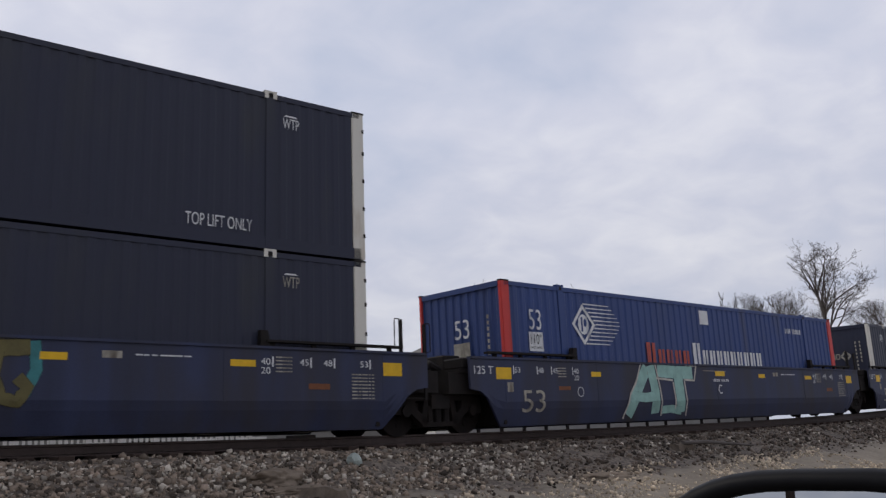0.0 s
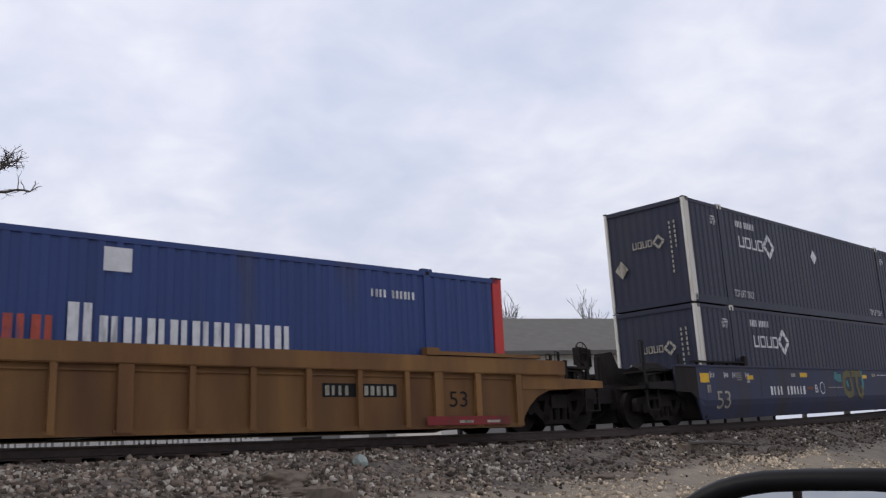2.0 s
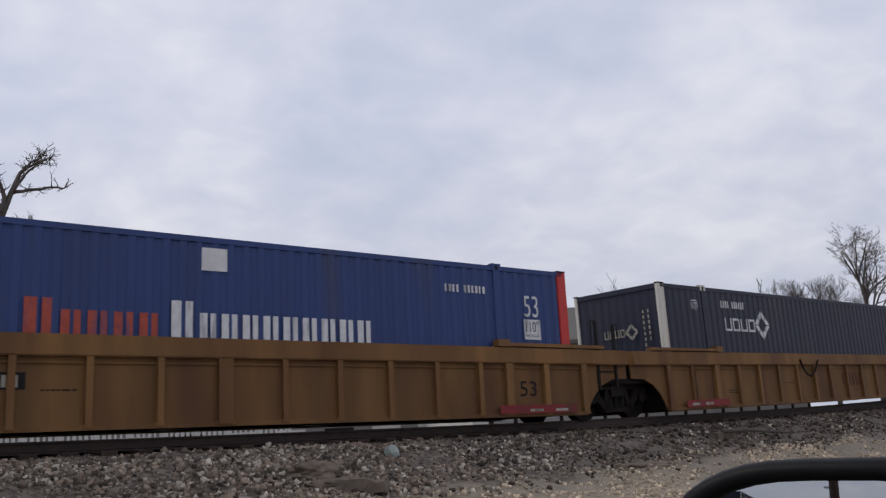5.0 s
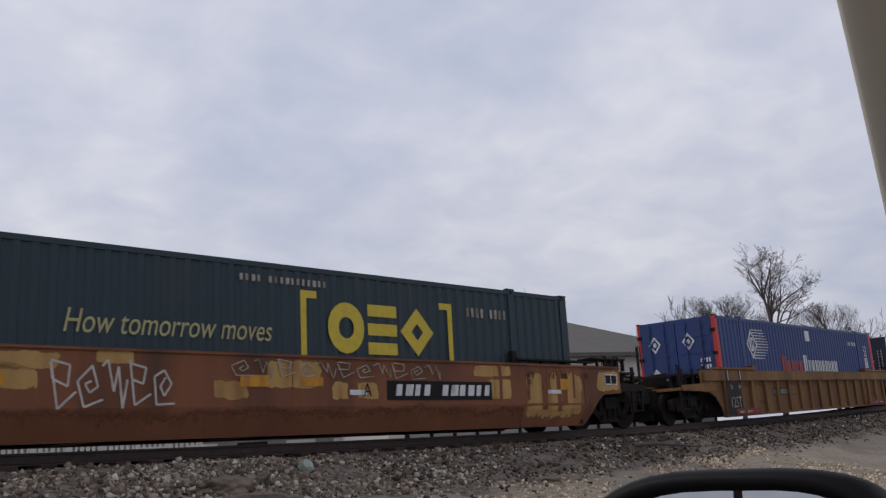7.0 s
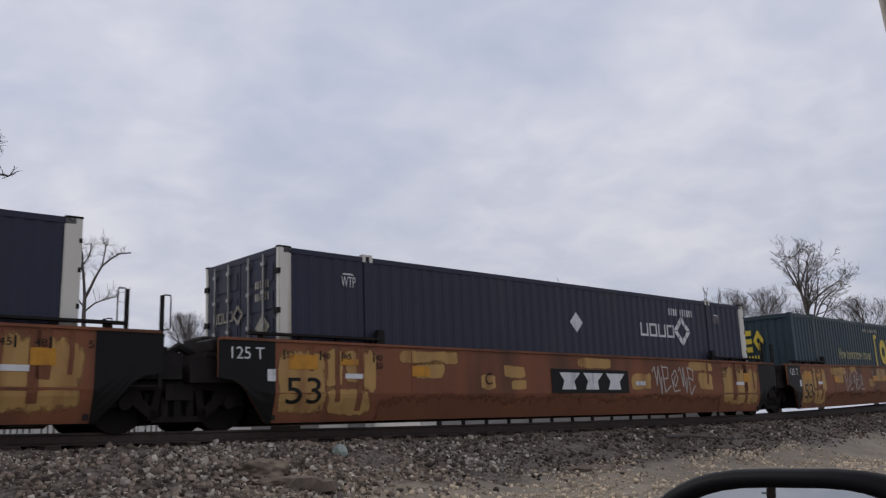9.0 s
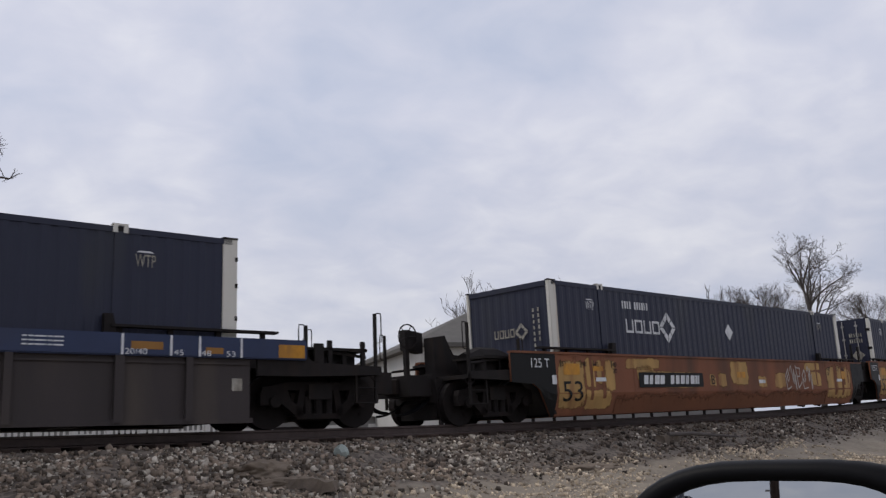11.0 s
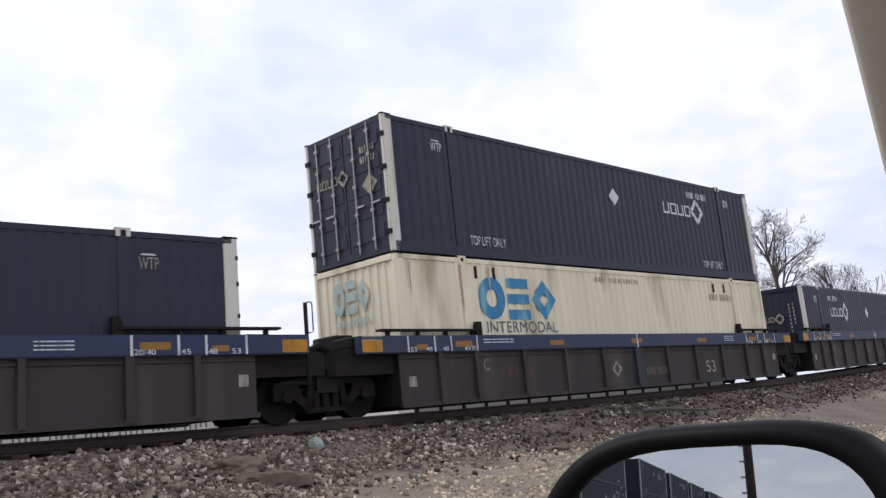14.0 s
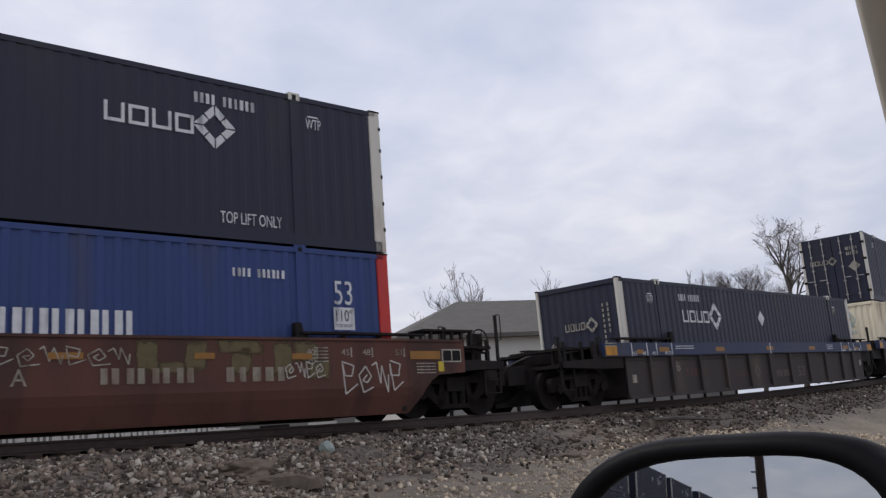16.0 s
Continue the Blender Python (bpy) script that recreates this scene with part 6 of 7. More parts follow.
for k, (p, fr, re) in enumerate(((P_CG, "open", "joint"), (P_K2, "joint", "joint"), (P_K3, "joint", "open"))):
    c_ = smooth_car(LP, M_BROWN, p, fr, re, M_BLACK, "patched")
    dress_patched(c_, k)
    if k == 0:
        placard(c_, 9.1, -1.476, M_LET)
        brake_wheel(c_, 11.2, -0.34, 1.6)
        end_platform(c_)
LG = "sooty grey ribbed well car with a blue top chord"
for k, (p, fr, re) in enumerate(((P_U4, "open", "joint"), (P_CU, "joint", "joint"), (P_U5, "joint", "open"))):
    dress_grey(ribbed_car(LG, M_GREY, M_CHORD, p, fr, re, GR, False, 1.07, M_BLACK), k)
LR = "dark brown smooth-sided well car with faded spray paint"
for k, (p, fr, re) in enumerate(((P_BU, "open", "joint"), (P_T1, "joint", "joint"), (P_T2, "joint", "open"), (P_T3, "open", "joint"), (P_T4, "joint", "joint"), (P_T5, "joint", "open"), (P_T6, "open", "joint"), (P_T7, "joint", "joint"))):
    c_ = smooth_car(LR, M_BNBROWN, p, fr, re, M_BLACK, "brown")
    if k == 0:
        dress_brown(c_, k)
        brake_wheel(c_, 11.25, -0.34, 1.58)
        end_platform(c_)
        placard(c_, 9.15, -1.474, M_LETW)

LN = "dark navy container with white corner posts"
LBL = "blue corrugated container with red corner posts"
container(LN + " in a blue well car", M_NAVY, M_WHITE, P_F0, 0, "front", dark_livery, -4.9)
container(LBL + " in a blue well car", M_BLUE, M_RED, P_B0, 0, "front", blue_livery)
container(LN + " under another", M_NAVY, M_WHITE, P_UD, 0, "front", dark_livery, -4.95, True)
container(LN + " stacked on another", M_NAVY, M_WHITE, P_UD, 1, "front", dark_livery, -5.1)
container(LBL + " in a yellow well car", M_BLUE, M_RED, P_B1, 0, "front", blue_livery)
container(LN + " in a yellow well car", M_NAVY, M_WHITE, P_K1, 0, "front", dark_livery, -5.2, True)
container(LBL + ", doors to the rear", M_BLUE, M_RED, P_B2, 0, "doors", blue_livery, 0, True)
container("dark green corrugated shipping container with yellow lettering", M_GREEN, M_GREEN, P_CG, 0, "front", green_livery)
container(LN + ", doors to the rear", M_NAVY, M_WHITE, P_K2, 0, "doors", dark_livery, 2.75)
container(LN + " in a patched brown car", M_NAVY, M_WHITE, P_K3, 0, "front", dark_livery, -5.1)
container(LN + " in a grey car", M_NAVY, M_WHITE, P_U4, 0, "front", dark_livery, -4.9)
container("rust-streaked cream corrugated shipping container with blue lettering", M_CREAM, M_CREAM, P_CU, 0, "front", cream_livery)
container(LN + " atop a cream one", M_NAVY, M_WHITE, P_CU, 1, "doors", dark_livery, 2.65)
container(LN + " in a grey car", M_NAVY, M_WHITE, P_U5, 0, "front", dark_livery, -4.9)
container(LBL + " under a navy one", M_BLUE, M_RED, P_BU, 0, "front", blue_livery, 0, True)
container(LN + " stacked on a blue one", M_NAVY, M_WHITE, P_BU, 1, "front", dark_livery, 2.55)
for p in (P_T1, P_T2, P_T3, P_T4, P_T5, P_T6, P_T7):
    container(LN + " under another", M_NAVY, M_WHITE, p, 0, "front", dark_livery, -4.9)
    container(LN + " stacked on another", M_NAVY, M_WHITE, p, 1, "front", dark_livery, -4.9)


# ---- beyond the track ----
def limb(twigs, limbs, p, d, length, r, depth, rnd, droop, spread):
    n = 4 if depth > 1 else 3
    pts, radii = [p], [r]
    for k in range(n):
        d = (d + Vector((rnd.uniform(-1, 1), rnd.uniform(-1, 1), rnd.uniform(-0.8, 1) + droop)) * 0.26).normalized()
        pts.append(pts[-1] + d * (length / n))
        radii.append(r * (1 - 0.5 * (k + 1) / n))
    (limbs if depth > 2 else twigs).append((pts, radii, 6 if depth > 3 else (4 if depth > 1 else 3)))
    if depth == 0:
        return
    for k in range(rnd.choice((3, 3, 4)) if depth > 1 else 3):
        i = rnd.randint(1, n) if k else n
        a = (d + Vector((rnd.uniform(-1, 1), rnd.uniform(-1, 1), rnd.uniform(-0.45, 0.8))) * spread).normalized()
        limb(twigs, limbs, pts[i], a, length * rnd.uniform(0.55, 0.8), radii[i] * rnd.uniform(0.55, 0.75), depth - 1, rnd, droop, spread)


def bare_tree(x, y, height, trunk, seed, label, lean=0.0, depth=5, spread=0.75, first=0.3, thick=1.35):
    rnd = random.Random(seed)
    t = thing("tree", label, "tree", "bare trees beyond the track")
    limbs, twigs = [], []
    base = Vector((0, 0, -0.3))
    top = Vector((lean, 0, height * first))
    pts = [base, base.lerp(top, 0.5) + Vector((0.05 * lean, 0.1, 0)), top]
    d = (top - base).normalized()
    for k in range(4):
        a = (d + Vector((rnd.uniform(-1, 1), rnd.uniform(-1, 1), rnd.uniform(0.1, 0.7) if spread < 0.9 else rnd.uniform(-0.2, 0.35))) * spread * (0.85 if k else 0.2)).normalized()
        limb(twigs, limbs, pts[2] if k < 3 else pts[1].lerp(pts[2], 0.6), a, height * (1 - first) * (0.42 if k else 0.46), trunk * 0.62, depth - 1, rnd, 0.25 if spread < 0.9 else 0.02, spread)
    bm = bmesh.new()
    tube(bm, pts, [trunk * 1.3, trunk, trunk * 0.8], 9)
    part("trunk", bm, M_BARK, t, "grey-brown trunk", smooth=True)
    for name, rows in (("limb", limbs), ("twig", twigs)):
        vs, fs = [], []
        for pp, rr, n in rows:
            o = len(vs)
            for i, p in enumerate(pp):
                dd = (pp[min(i + 1, len(pp) - 1)] - pp[max(i - 1, 0)]).normalized()
                u = dd.cross(Vector((0.31, 0.27, 0.91))).normalized()
                w = dd.cross(u)
                vs += [(p + (u * math.cos(6.2832 * k / n) + w * math.sin(6.2832 * k / n)) * max(rr[i], 0.012) * thick)[:] for k in range(n)]
            for i in range(len(pp) - 1):
                fs += [(o + i * n + k, o + i * n + (k + 1) % n, o + (i + 1) * n + (k + 1) % n, o + (i + 1) * n + k) for k in range(n)]
        me = bpy.data.meshes.new(name)
        me.from_pydata(vs, [], fs)
        me.materials.append(M_BARK)
        ob = new(name, me)
        ob.parent = t
        tagged(ob, kind="stuff")
    t.location = (x, y, -1.4)
    return t


def az(deg, dist):
    return dist * math.sin(radians(deg)), dist * math.cos(radians(deg))


def knotty_tree(x, y, turn, label):
    """A pollarded tree: a leaning trunk, a few thick crooked limbs, short whiskers of twigs."""
    rnd = random.Random(77)
    t = thing("tree", label, "tree", "bare trees beyond the track")

    def crooked(p, d, length, r, pull, n=9):
        pts, radii = [p], [r]
        for k in range(n):
            d = (d + Vector((rnd.uniform(-1, 1), rnd.uniform(-1, 1), rnd.uniform(-1, 1))) * 0.42 + pull * 0.16).normalized()
            pts.append(pts[-1] + d * length / n)
            radii.append(r * (1 - 0.55 * (k + 1) / n))
        return pts, radii

    trunk = [Vector(p) for p in ((-0.9, 0, -2.8), (-0.5, 0.1, 2.0), (-0.25, 0, 5.2), (0.0, 0.05, 8.0), (0.15, 0, 9.3), (0.55, 0.1, 10.6), (0.9, 0, 11.6))]
    bm = bmesh.new()
    tube(bm, trunk, [0.34, 0.27, 0.24, 0.21, 0.17, 0.12, 0.09], 9)
    part("trunk", bm, M_BARK, t, "thick leaning grey-brown trunk", smooth=True)
    mains = [(3, (-0.3, 0.2, 1.0), 3.0, 0.13), (4, (0.1, -0.2, 1.0), 3.2, 0.12), (5, (1.0, 0.2, 0.35), 2.3, 0.09), (5, (0.7, -0.3, 0.8), 2.4, 0.08), (4, (1.0, 0.1, -0.15), 2.3, 0.09),
             (3, (0.5, 0.3, 0.5), 2.0, 0.09), (6, (0.3, 0.1, 1.0), 1.6, 0.07), (6, (0.9, 0.3, 0.5), 1.7, 0.06), (3, (-1.0, 0.2, 0.3), 1.6, 0.08), (2, (0.9, 0.5, 0.6), 1.5, 0.07)]
    wbm = bmesh.new()
    for i, d, length, r in mains:
        d = Vector(d).normalized()
        pts, radii = crooked(trunk[i], d, length, r, Vector((d.x * 0.5, 0, 0.5)))
        bm = bmesh.new()
        tube(bm, pts, radii, 6)
        part("limb", bm, M_BARK, t, smooth=True)
        for k in range(16):
            j = rnd.randint(3, len(pts) - 1)
            q, e = pts[j], Vector((rnd.uniform(-1, 1), rnd.uniform(-1, 1), rnd.uniform(-0.4, 1))).normalized()
            tp, tr = crooked(q, e, rnd.uniform(0.3, 0.8), 0.025, e, 4)
            tube(wbm, tp, tr, 4)
            for m in range(2):
                tp2, tr2 = crooked(tp[2 + m], Vector((rnd.uniform(-1, 1), rnd.uniform(-1, 1), rnd.uniform(-0.5, 1))).normalized(), rnd.uniform(0.2, 0.45), 0.014, e, 3)
                tube(wbm, tp2, tr2, 3)
    tagged(part("twig", wbm, M_BARK, t), kind="stuff")
    t.matrix_basis = pose(x, y, 1.1, 0, 0, turn)


def crowned_tree(x, y, turn, label, seed, fork, mid, rx, rz, count, trunk=0.3):
    """A tall tree whose limbs leave the trunk low, curve upward and end in one rounded crown."""
    rnd = random.Random(seed)
    t = thing("tree", label, "tree", "bare trees beyond the track")
    c = Vector((mid[0], 0, mid[1]))
    rows = []

    def grow(p, d, length, r, level):
        pts, radii, n = [p], [r], 5
        for k in range(n):
            d = (d + Vector((rnd.uniform(-1, 1), rnd.uniform(-1, 1), rnd.uniform(-0.8, 1))) * 0.3 + Vector((0, 0, 0.05))).normalized()
            q = pts[-1] + d * length / n
            o = q - c
            out = math.sqrt((o.x / rx) ** 2 + (o.y / rx) ** 2 + (o.z / rz) ** 2 if o.z > 0 else (o.x / rx) ** 2 + (o.y / rx) ** 2)
            if out > 1.0 + rnd.uniform(-0.08, 0.1) and level < 5:
                break
            pts.append(q)
            radii.append(r * (1 - 0.42 * (k + 1) / n))
        if len(pts) < 2:
            return
        rows.append((pts, radii, level))
        if level == 0:
            return
        for k in range(4):
            i = rnd.randint(1, len(pts) - 1)
            e = (d + Vector((rnd.uniform(-1, 1), rnd.uniform(-1, 1), rnd.uniform(-0.45, 0.75))) * 0.85).normalized()
            grow(pts[i], e, length * rnd.uniform(0.58, 0.8), radii[i] * rnd.uniform(0.45, 0.6), level - 1)

    stem = [Vector((0, 0, -0.3)), Vector((0.1, 0, fork * 0.5)), Vector((0, 0.1, fork)), Vector((0.1, 0, fork + rz * 0.45)), Vector((-0.1, 0.1, fork + rz * 0.95))]
    bm = bmesh.new()
    tube(bm, stem, [trunk * 1.3, trunk, trunk * 0.8, trunk * 0.5, trunk * 0.3], 9)
    part("trunk", bm, M_BARK, t, "grey-brown trunk", smooth=True)
    for k in range(count):
        a = 2.4 * k + rnd.uniform(-0.3, 0.3)
        i = k / count
        up = rnd.uniform(0.1, 0.5) + 1.3 * i
        p = stem[2].lerp(stem[4], i)
        grow(p, Vector((math.cos(a), math.sin(a), up)).normalized(), rx * 0.62, trunk * 0.4 * (1 - 0.4 * i), 4)
    for name, keep in (("limb", lambda l: l > 2), ("twig", lambda l: l <= 2)):
        vs, fs = [], []
        for pp, rr, level in rows:
            if not keep(level):
                continue
            o, n = len(vs), 5 if level > 2 else 3
            for i, p in enumerate(pp):
                dd = (pp[min(i + 1, len(pp) - 1)] - pp[max(i - 1, 0)]).normalized()
                u = dd.cross(Vector((0.31, 0.27, 0.91))).normalized()
                w = dd.cross(u)
                vs += [(p + (u * math.cos(6.2832 * k / n) + w * math.sin(6.2832 * k / n)) * max(rr[i], 0.005))[:] for k in range(n)]
            for i in range(len(pp) - 1):
                fs += [(o + i * n + k, o + i * n + (k + 1) % n, o + (i + 1) * n + (k + 1) % n, o + (i + 1) * n + k) for k in range(n)]
        me = bpy.data.meshes.new(name)
        me.from_pydata(vs, [], fs)
        me.materials.append(M_BARK)
        ob = new(name, me)
        ob.parent = t
        tagged(ob, kind="stuff")
    t.matrix_basis = pose(x, y, -1.4, 0, 0, turn)


def twig_mesh(t, rows):
    """Limbs and twigs of (points, radii, level) as two parts."""
    for name, keep in (("limb", lambda l: l > 1), ("twig", lambda l: l <= 1)):
        vs, fs = [], []
        for pp, rr, level in rows:
            if not keep(level):
                continue
            o, n = len(vs), 6 if level > 1 else 3
            for i, p in enumerate(pp):
                dd = (pp[min(i + 1, len(pp) - 1)] - pp[max(i - 1, 0)]).normalized()
                u = dd.cross(Vector((0.31, 0.27, 0.91))).normalized()
                w = dd.cross(u)
                vs += [(p + (u * math.cos(6.2832 * k / n) + w * math.sin(6.2832 * k / n)) * max(rr[i], 0.0065))[:] for k in range(n)]
            for i in range(len(pp) - 1):
                fs += [(o + i * n + k, o + i * n + (k + 1) % n, o + (i + 1) * n + (k + 1) % n, o + (i + 1) * n + k) for k in range(n)]
        me = bpy.data.meshes.new(name)
        me.from_pydata(vs, [], fs)
        me.materials.append(M_BARK)
        ob = new(name, me)
        ob.parent = t
        tagged(ob, kind="stuff")


def sprout(rows, rnd, p, d, length, r, level, up, wild):
    """A limb that bends upward, with side shoots to the given level."""
    pts, radii, n = [p], [r], 6
    for k in range(n):
        d = (d + Vector((rnd.uniform(-1, 1), rnd.uniform(-1, 1), rnd.uniform(-0.8, 0.8))) * wild + Vector((0, 0, up))).normalized()
        pts.append(pts[-1] + d * length / n)
        radii.append(r * (1 - 0.62 * (k + 1) / n))
    rows.append((pts, radii, level))
    if level == 0:
        return
    for k in range(5 if level < 4 else 4):
        i = rnd.randint(1, n) if k else n
        side = Vector((rnd.uniform(-1, 1), rnd.uniform(-1, 1), rnd.uniform(-0.5, 0.6)))
        sprout(rows, rnd, pts[i], (d * 0.75 + side * 0.8).normalized(), length * rnd.uniform(0.36, 0.58), radii[i] * rnd.uniform(0.5, 0.72), level - 1, up * 0.7, wild)


def vase_tree(x, y, turn, label, seed, fork, spread, trunk):
    """A tall open tree: steep limbs leave the trunk one above the other and arch outward."""
    rnd = random.Random(seed)
    t = thing("tree", label, "tree", "bare trees beyond the track")
    rows = []
    stem = [Vector((0, 0, -0.3)), Vector((0.1, 0, fork * 0.55)), Vector((0.05, 0, fork)), Vector((-0.25, 0.1, fork + 2.2)), Vector((-0.55, 0, fork + 4.2))]
    bm = bmesh.new()
    tube(bm, stem, [trunk * 1.3, trunk, trunk * 0.85, trunk * 0.6, trunk * 0.4], 9)
    part("trunk", bm, M_BARK, t, "grey-brown trunk", smooth=True)
    for i, dx, dy, dz, length in ((1.9, 0.55, 0.2, 0.6, 0.85), (2.0, 0.32, -0.3, 1.0, 1.1), (2.3, -0.38, 0.3, 0.95, 0.85), (2.2, 0.6, 0.3, 0.8, 1.05), (2.9, 0.4, -0.2, 0.9, 0.95), (3.2, -0.2, 0.2, 1.0, 0.9),
                                  (1.75, 0.5, -0.2, 0.35, 0.65), (1.8, -0.6, 0.1, 0.4, 0.7), (3.9, 0.1, 0.1, 1.0, 0.7), (3.9, -0.25, -0.2, 0.9, 0.65), (3.5, 0.35, 0.3, 0.8, 0.75), (2.5, 0.1, -0.7, 0.8, 0.9), (2.7, 0.1, 0.7, 0.8, 0.9), (3.0, 0.55, 0.0, 0.75, 0.75), (3.6, -0.1, 0.3, 1.0, 0.8)):
        k = int(i)
        p = stem[k].lerp(stem[min(k + 1, 4)], i - k)
        sprout(rows, rnd, p, Vector((dx, dy, dz)).normalized(), spread * length * 0.84, trunk * 0.44, 4, 0.05, 0.26)
    twig_mesh(t, [r for r in rows if max(abs(q.x - 0.6) for q in r[0]) < 4.3])
    t.matrix_basis = pose(x, y, -1.4, 0, 0, turn)


def forked_tree(x, y, turn, label):
    """A lopsided tree: two stems from one trunk, one arching far over, with short curled twigs."""
    rnd = random.Random(6)
    t = thing("tree", label, "tree", "bare trees beyond the track")
    rows = []
    bm = bmesh.new()
    tube(bm, [Vector(p) for p in ((0.2, 0, -0.3), (0.1, 0, 6.0), (0.0, 0.05, 10.4), (0.0, 0, 12.0))], [0.28, 0.2, 0.15, 0.13], 9)
    part("trunk", bm, M_BARK, t, "grey-brown trunk", smooth=True)
    stems = ([(0, 12.0), (-0.1, 13.2), (-0.25, 14.4), (-0.3, 15.3), (-0.6, 16.0)], [(0, 11.9), (0.35, 12.7), (0.65, 13.5), (1.1, 14.4), (1.7, 15.0), (2.3, 15.4), (3.1, 15.5)],
             [(1.1, 14.4), (1.2, 15.1), (1.3, 15.8), (1.2, 16.2)], [(0, 11.3), (-0.6, 12.0), (-1.25, 12.4), (-2.0, 12.8)], [(0.05, 11.0), (0.7, 11.6), (1.5, 11.95), (2.1, 12.1), (2.4, 12.5)],
             [(-0.2, 13.9), (-0.6, 14.8), (-0.9, 15.6)], [(-0.25, 14.4), (0.2, 15.2), (0.3, 16.1)], [(-1.25, 12.4), (-1.4, 11.9), (-1.5, 11.4)])
    for j, line in enumerate(stems):
        pts = [Vector((a, rnd.uniform(-0.15, 0.15), c)) for a, c in line]
        r0 = 0.115 if j < 2 else 0.065
        radii = [r0 * (1 - 0.6 * k / (len(pts) - 1)) for k in range(len(pts))]
        rows.append((pts, radii, 2))
        for k in range(15):
            i = rnd.randint(max(1, len(pts) // 2), len(pts) - 1)
            p = pts[i].lerp(pts[i - 1], rnd.random())
            sprout(rows, rnd, p, Vector((rnd.uniform(-1, 1), rnd.uniform(-1, 1), rnd.uniform(-0.3, 1))).normalized(), rnd.uniform(0.45, 1.0), 0.022, 1, 0.12, 0.42)
    twig_mesh(t, rows)
    t.matrix_basis = pose(x, y, -1.4, 0, 0, turn)


TL = "tall bare winter tree with fine grey twigs"
vase_tree(*az(61.5, 92), -62, TL, 33, 9.7, 5.6, 0.25)
crowned_tree(*az(59.2, 96), -59, "bare spreading winter tree", 12, 7.6, (0.3, 10.0), 4.4, 5.0, 13, 0.22)
crowned_tree(*az(64.4, 98), -64, "bare spreading winter tree", 13, 7.0, (0.0, 8.8), 4.8, 4.6, 13, 0.22)
bare_tree(*az(66.3, 100), 12.0, 0.2, 14, "bare spreading winter tree", 0.0, 5, 0.9, 0.4)
crowned_tree(*az(57.4, 90), -57, "bare spreading winter tree", 15, 7.6, (-0.4, 9.6), 3.2, 4.6, 10, 0.2)
bare_tree(*az(56.2, 84), 13.2, 0.2, 16, "slim bare tree with crooked limbs", 0.0, 4, 0.55, 0.6)
bare_tree(*az(47.4, 84), 14.0, 0.2, 17, "slim bare tree with crooked limbs", 0.0, 4, 0.55, 0.6)
bare_tree(*az(41.9, 84), 14.8, 0.22, 18, "slim bare tree with crooked limbs", 0.0, 5, 0.7, 0.55)
bare_tree(*az(39.2, 84), 12.0, 0.2, 19, "slim bare tree with crooked limbs", 0.0, 4, 0.6, 0.6)
forked_tree(*az(17.15, 70), -17, "lopsided bare tree with a forked trunk")
knotty_tree(*az(9.0, 44), -9, "crooked bare tree with knotty branches")
crowned_tree(*az(23.1, 94), -23, "bushy bare tree with dense twigs", 23, 8.6, (0.0, 10.4), 3.9, 4.0, 15, 0.2)
bare_tree(*az(53.2, 120), 13.0, 0.22, 24, "bushy bare tree with dense twigs", 0.0, 5, 0.85, 0.3)


def building(x, y, turn, w, d, wall_h, roof_h):
    b = thing("building", "low pale grey building with a wide grey hip roof", "building")
    wall = part("wall", boxes((-w / 2, w / 2, -d / 2, d / 2, 0, wall_h)), M_WALL, b, "pale grey siding")
    o = 0.6
    bm = bmesh.new()
    e = [bm.verts.new(v) for v in ((-w / 2 - o, -d / 2 - o, wall_h), (w / 2 + o, -d / 2 - o, wall_h), (w / 2 + o, d / 2 + o, wall_h), (-w / 2 - o, d / 2 + o, wall_h))]
    f = [bm.verts.new(v) for v in ((-w / 2 - o, -d / 2 - o, wall_h - 0.25), (w / 2 + o, -d / 2 - o, wall_h - 0.25), (w / 2 + o, d / 2 + o, wall_h - 0.25), (-w / 2 - o, d / 2 + o, wall_h - 0.25))]
    r = [bm.verts.new((-w / 2 + d * 0.44, 0, wall_h + roof_h)), bm.verts.new((w / 2 - d * 0.42, 0, wall_h + roof_h))]
    for q in ((e[0], e[1], r[1], r[0]), (e[2], e[3], r[0], r[1]), (e[1], e[2], r[1]), (e[3], e[0], r[0]), (f[3], f[2], f[1], f[0])):
        bm.faces.new(q)
    for k in range(4):
        bm.faces.new((e[k], f[k], f[(k + 1) % 4], e[(k + 1) % 4]))
    part("roof", bm, M_ROOF, b, "grey shingle hip roof")
    n = int(w // 5)
    for k in range(n):
        cx = -w / 2 + (k + 0.5) * w / n
        win = part("window", boxes((cx - 0.7, cx + 0.7, -d / 2 - 0.05, -d / 2 - 0.004, 1.1, 2.3)), M_FENCE, b, "white framed window")
        part("pane", boxes((cx - 0.6, cx - 0.03, -d / 2 - 0.06, -d / 2 - 0.052, 1.2, 2.2), (cx + 0.03, cx + 0.6, -d / 2 - 0.06, -d / 2 - 0.052, 1.2, 2.2)), M_DGLASS, win)
    b.matrix_basis = pose(x, y, -1.4, 0, 0, turn)


building(*az(45.0, 64), -20, 22, 14, 6.6, 3.1)


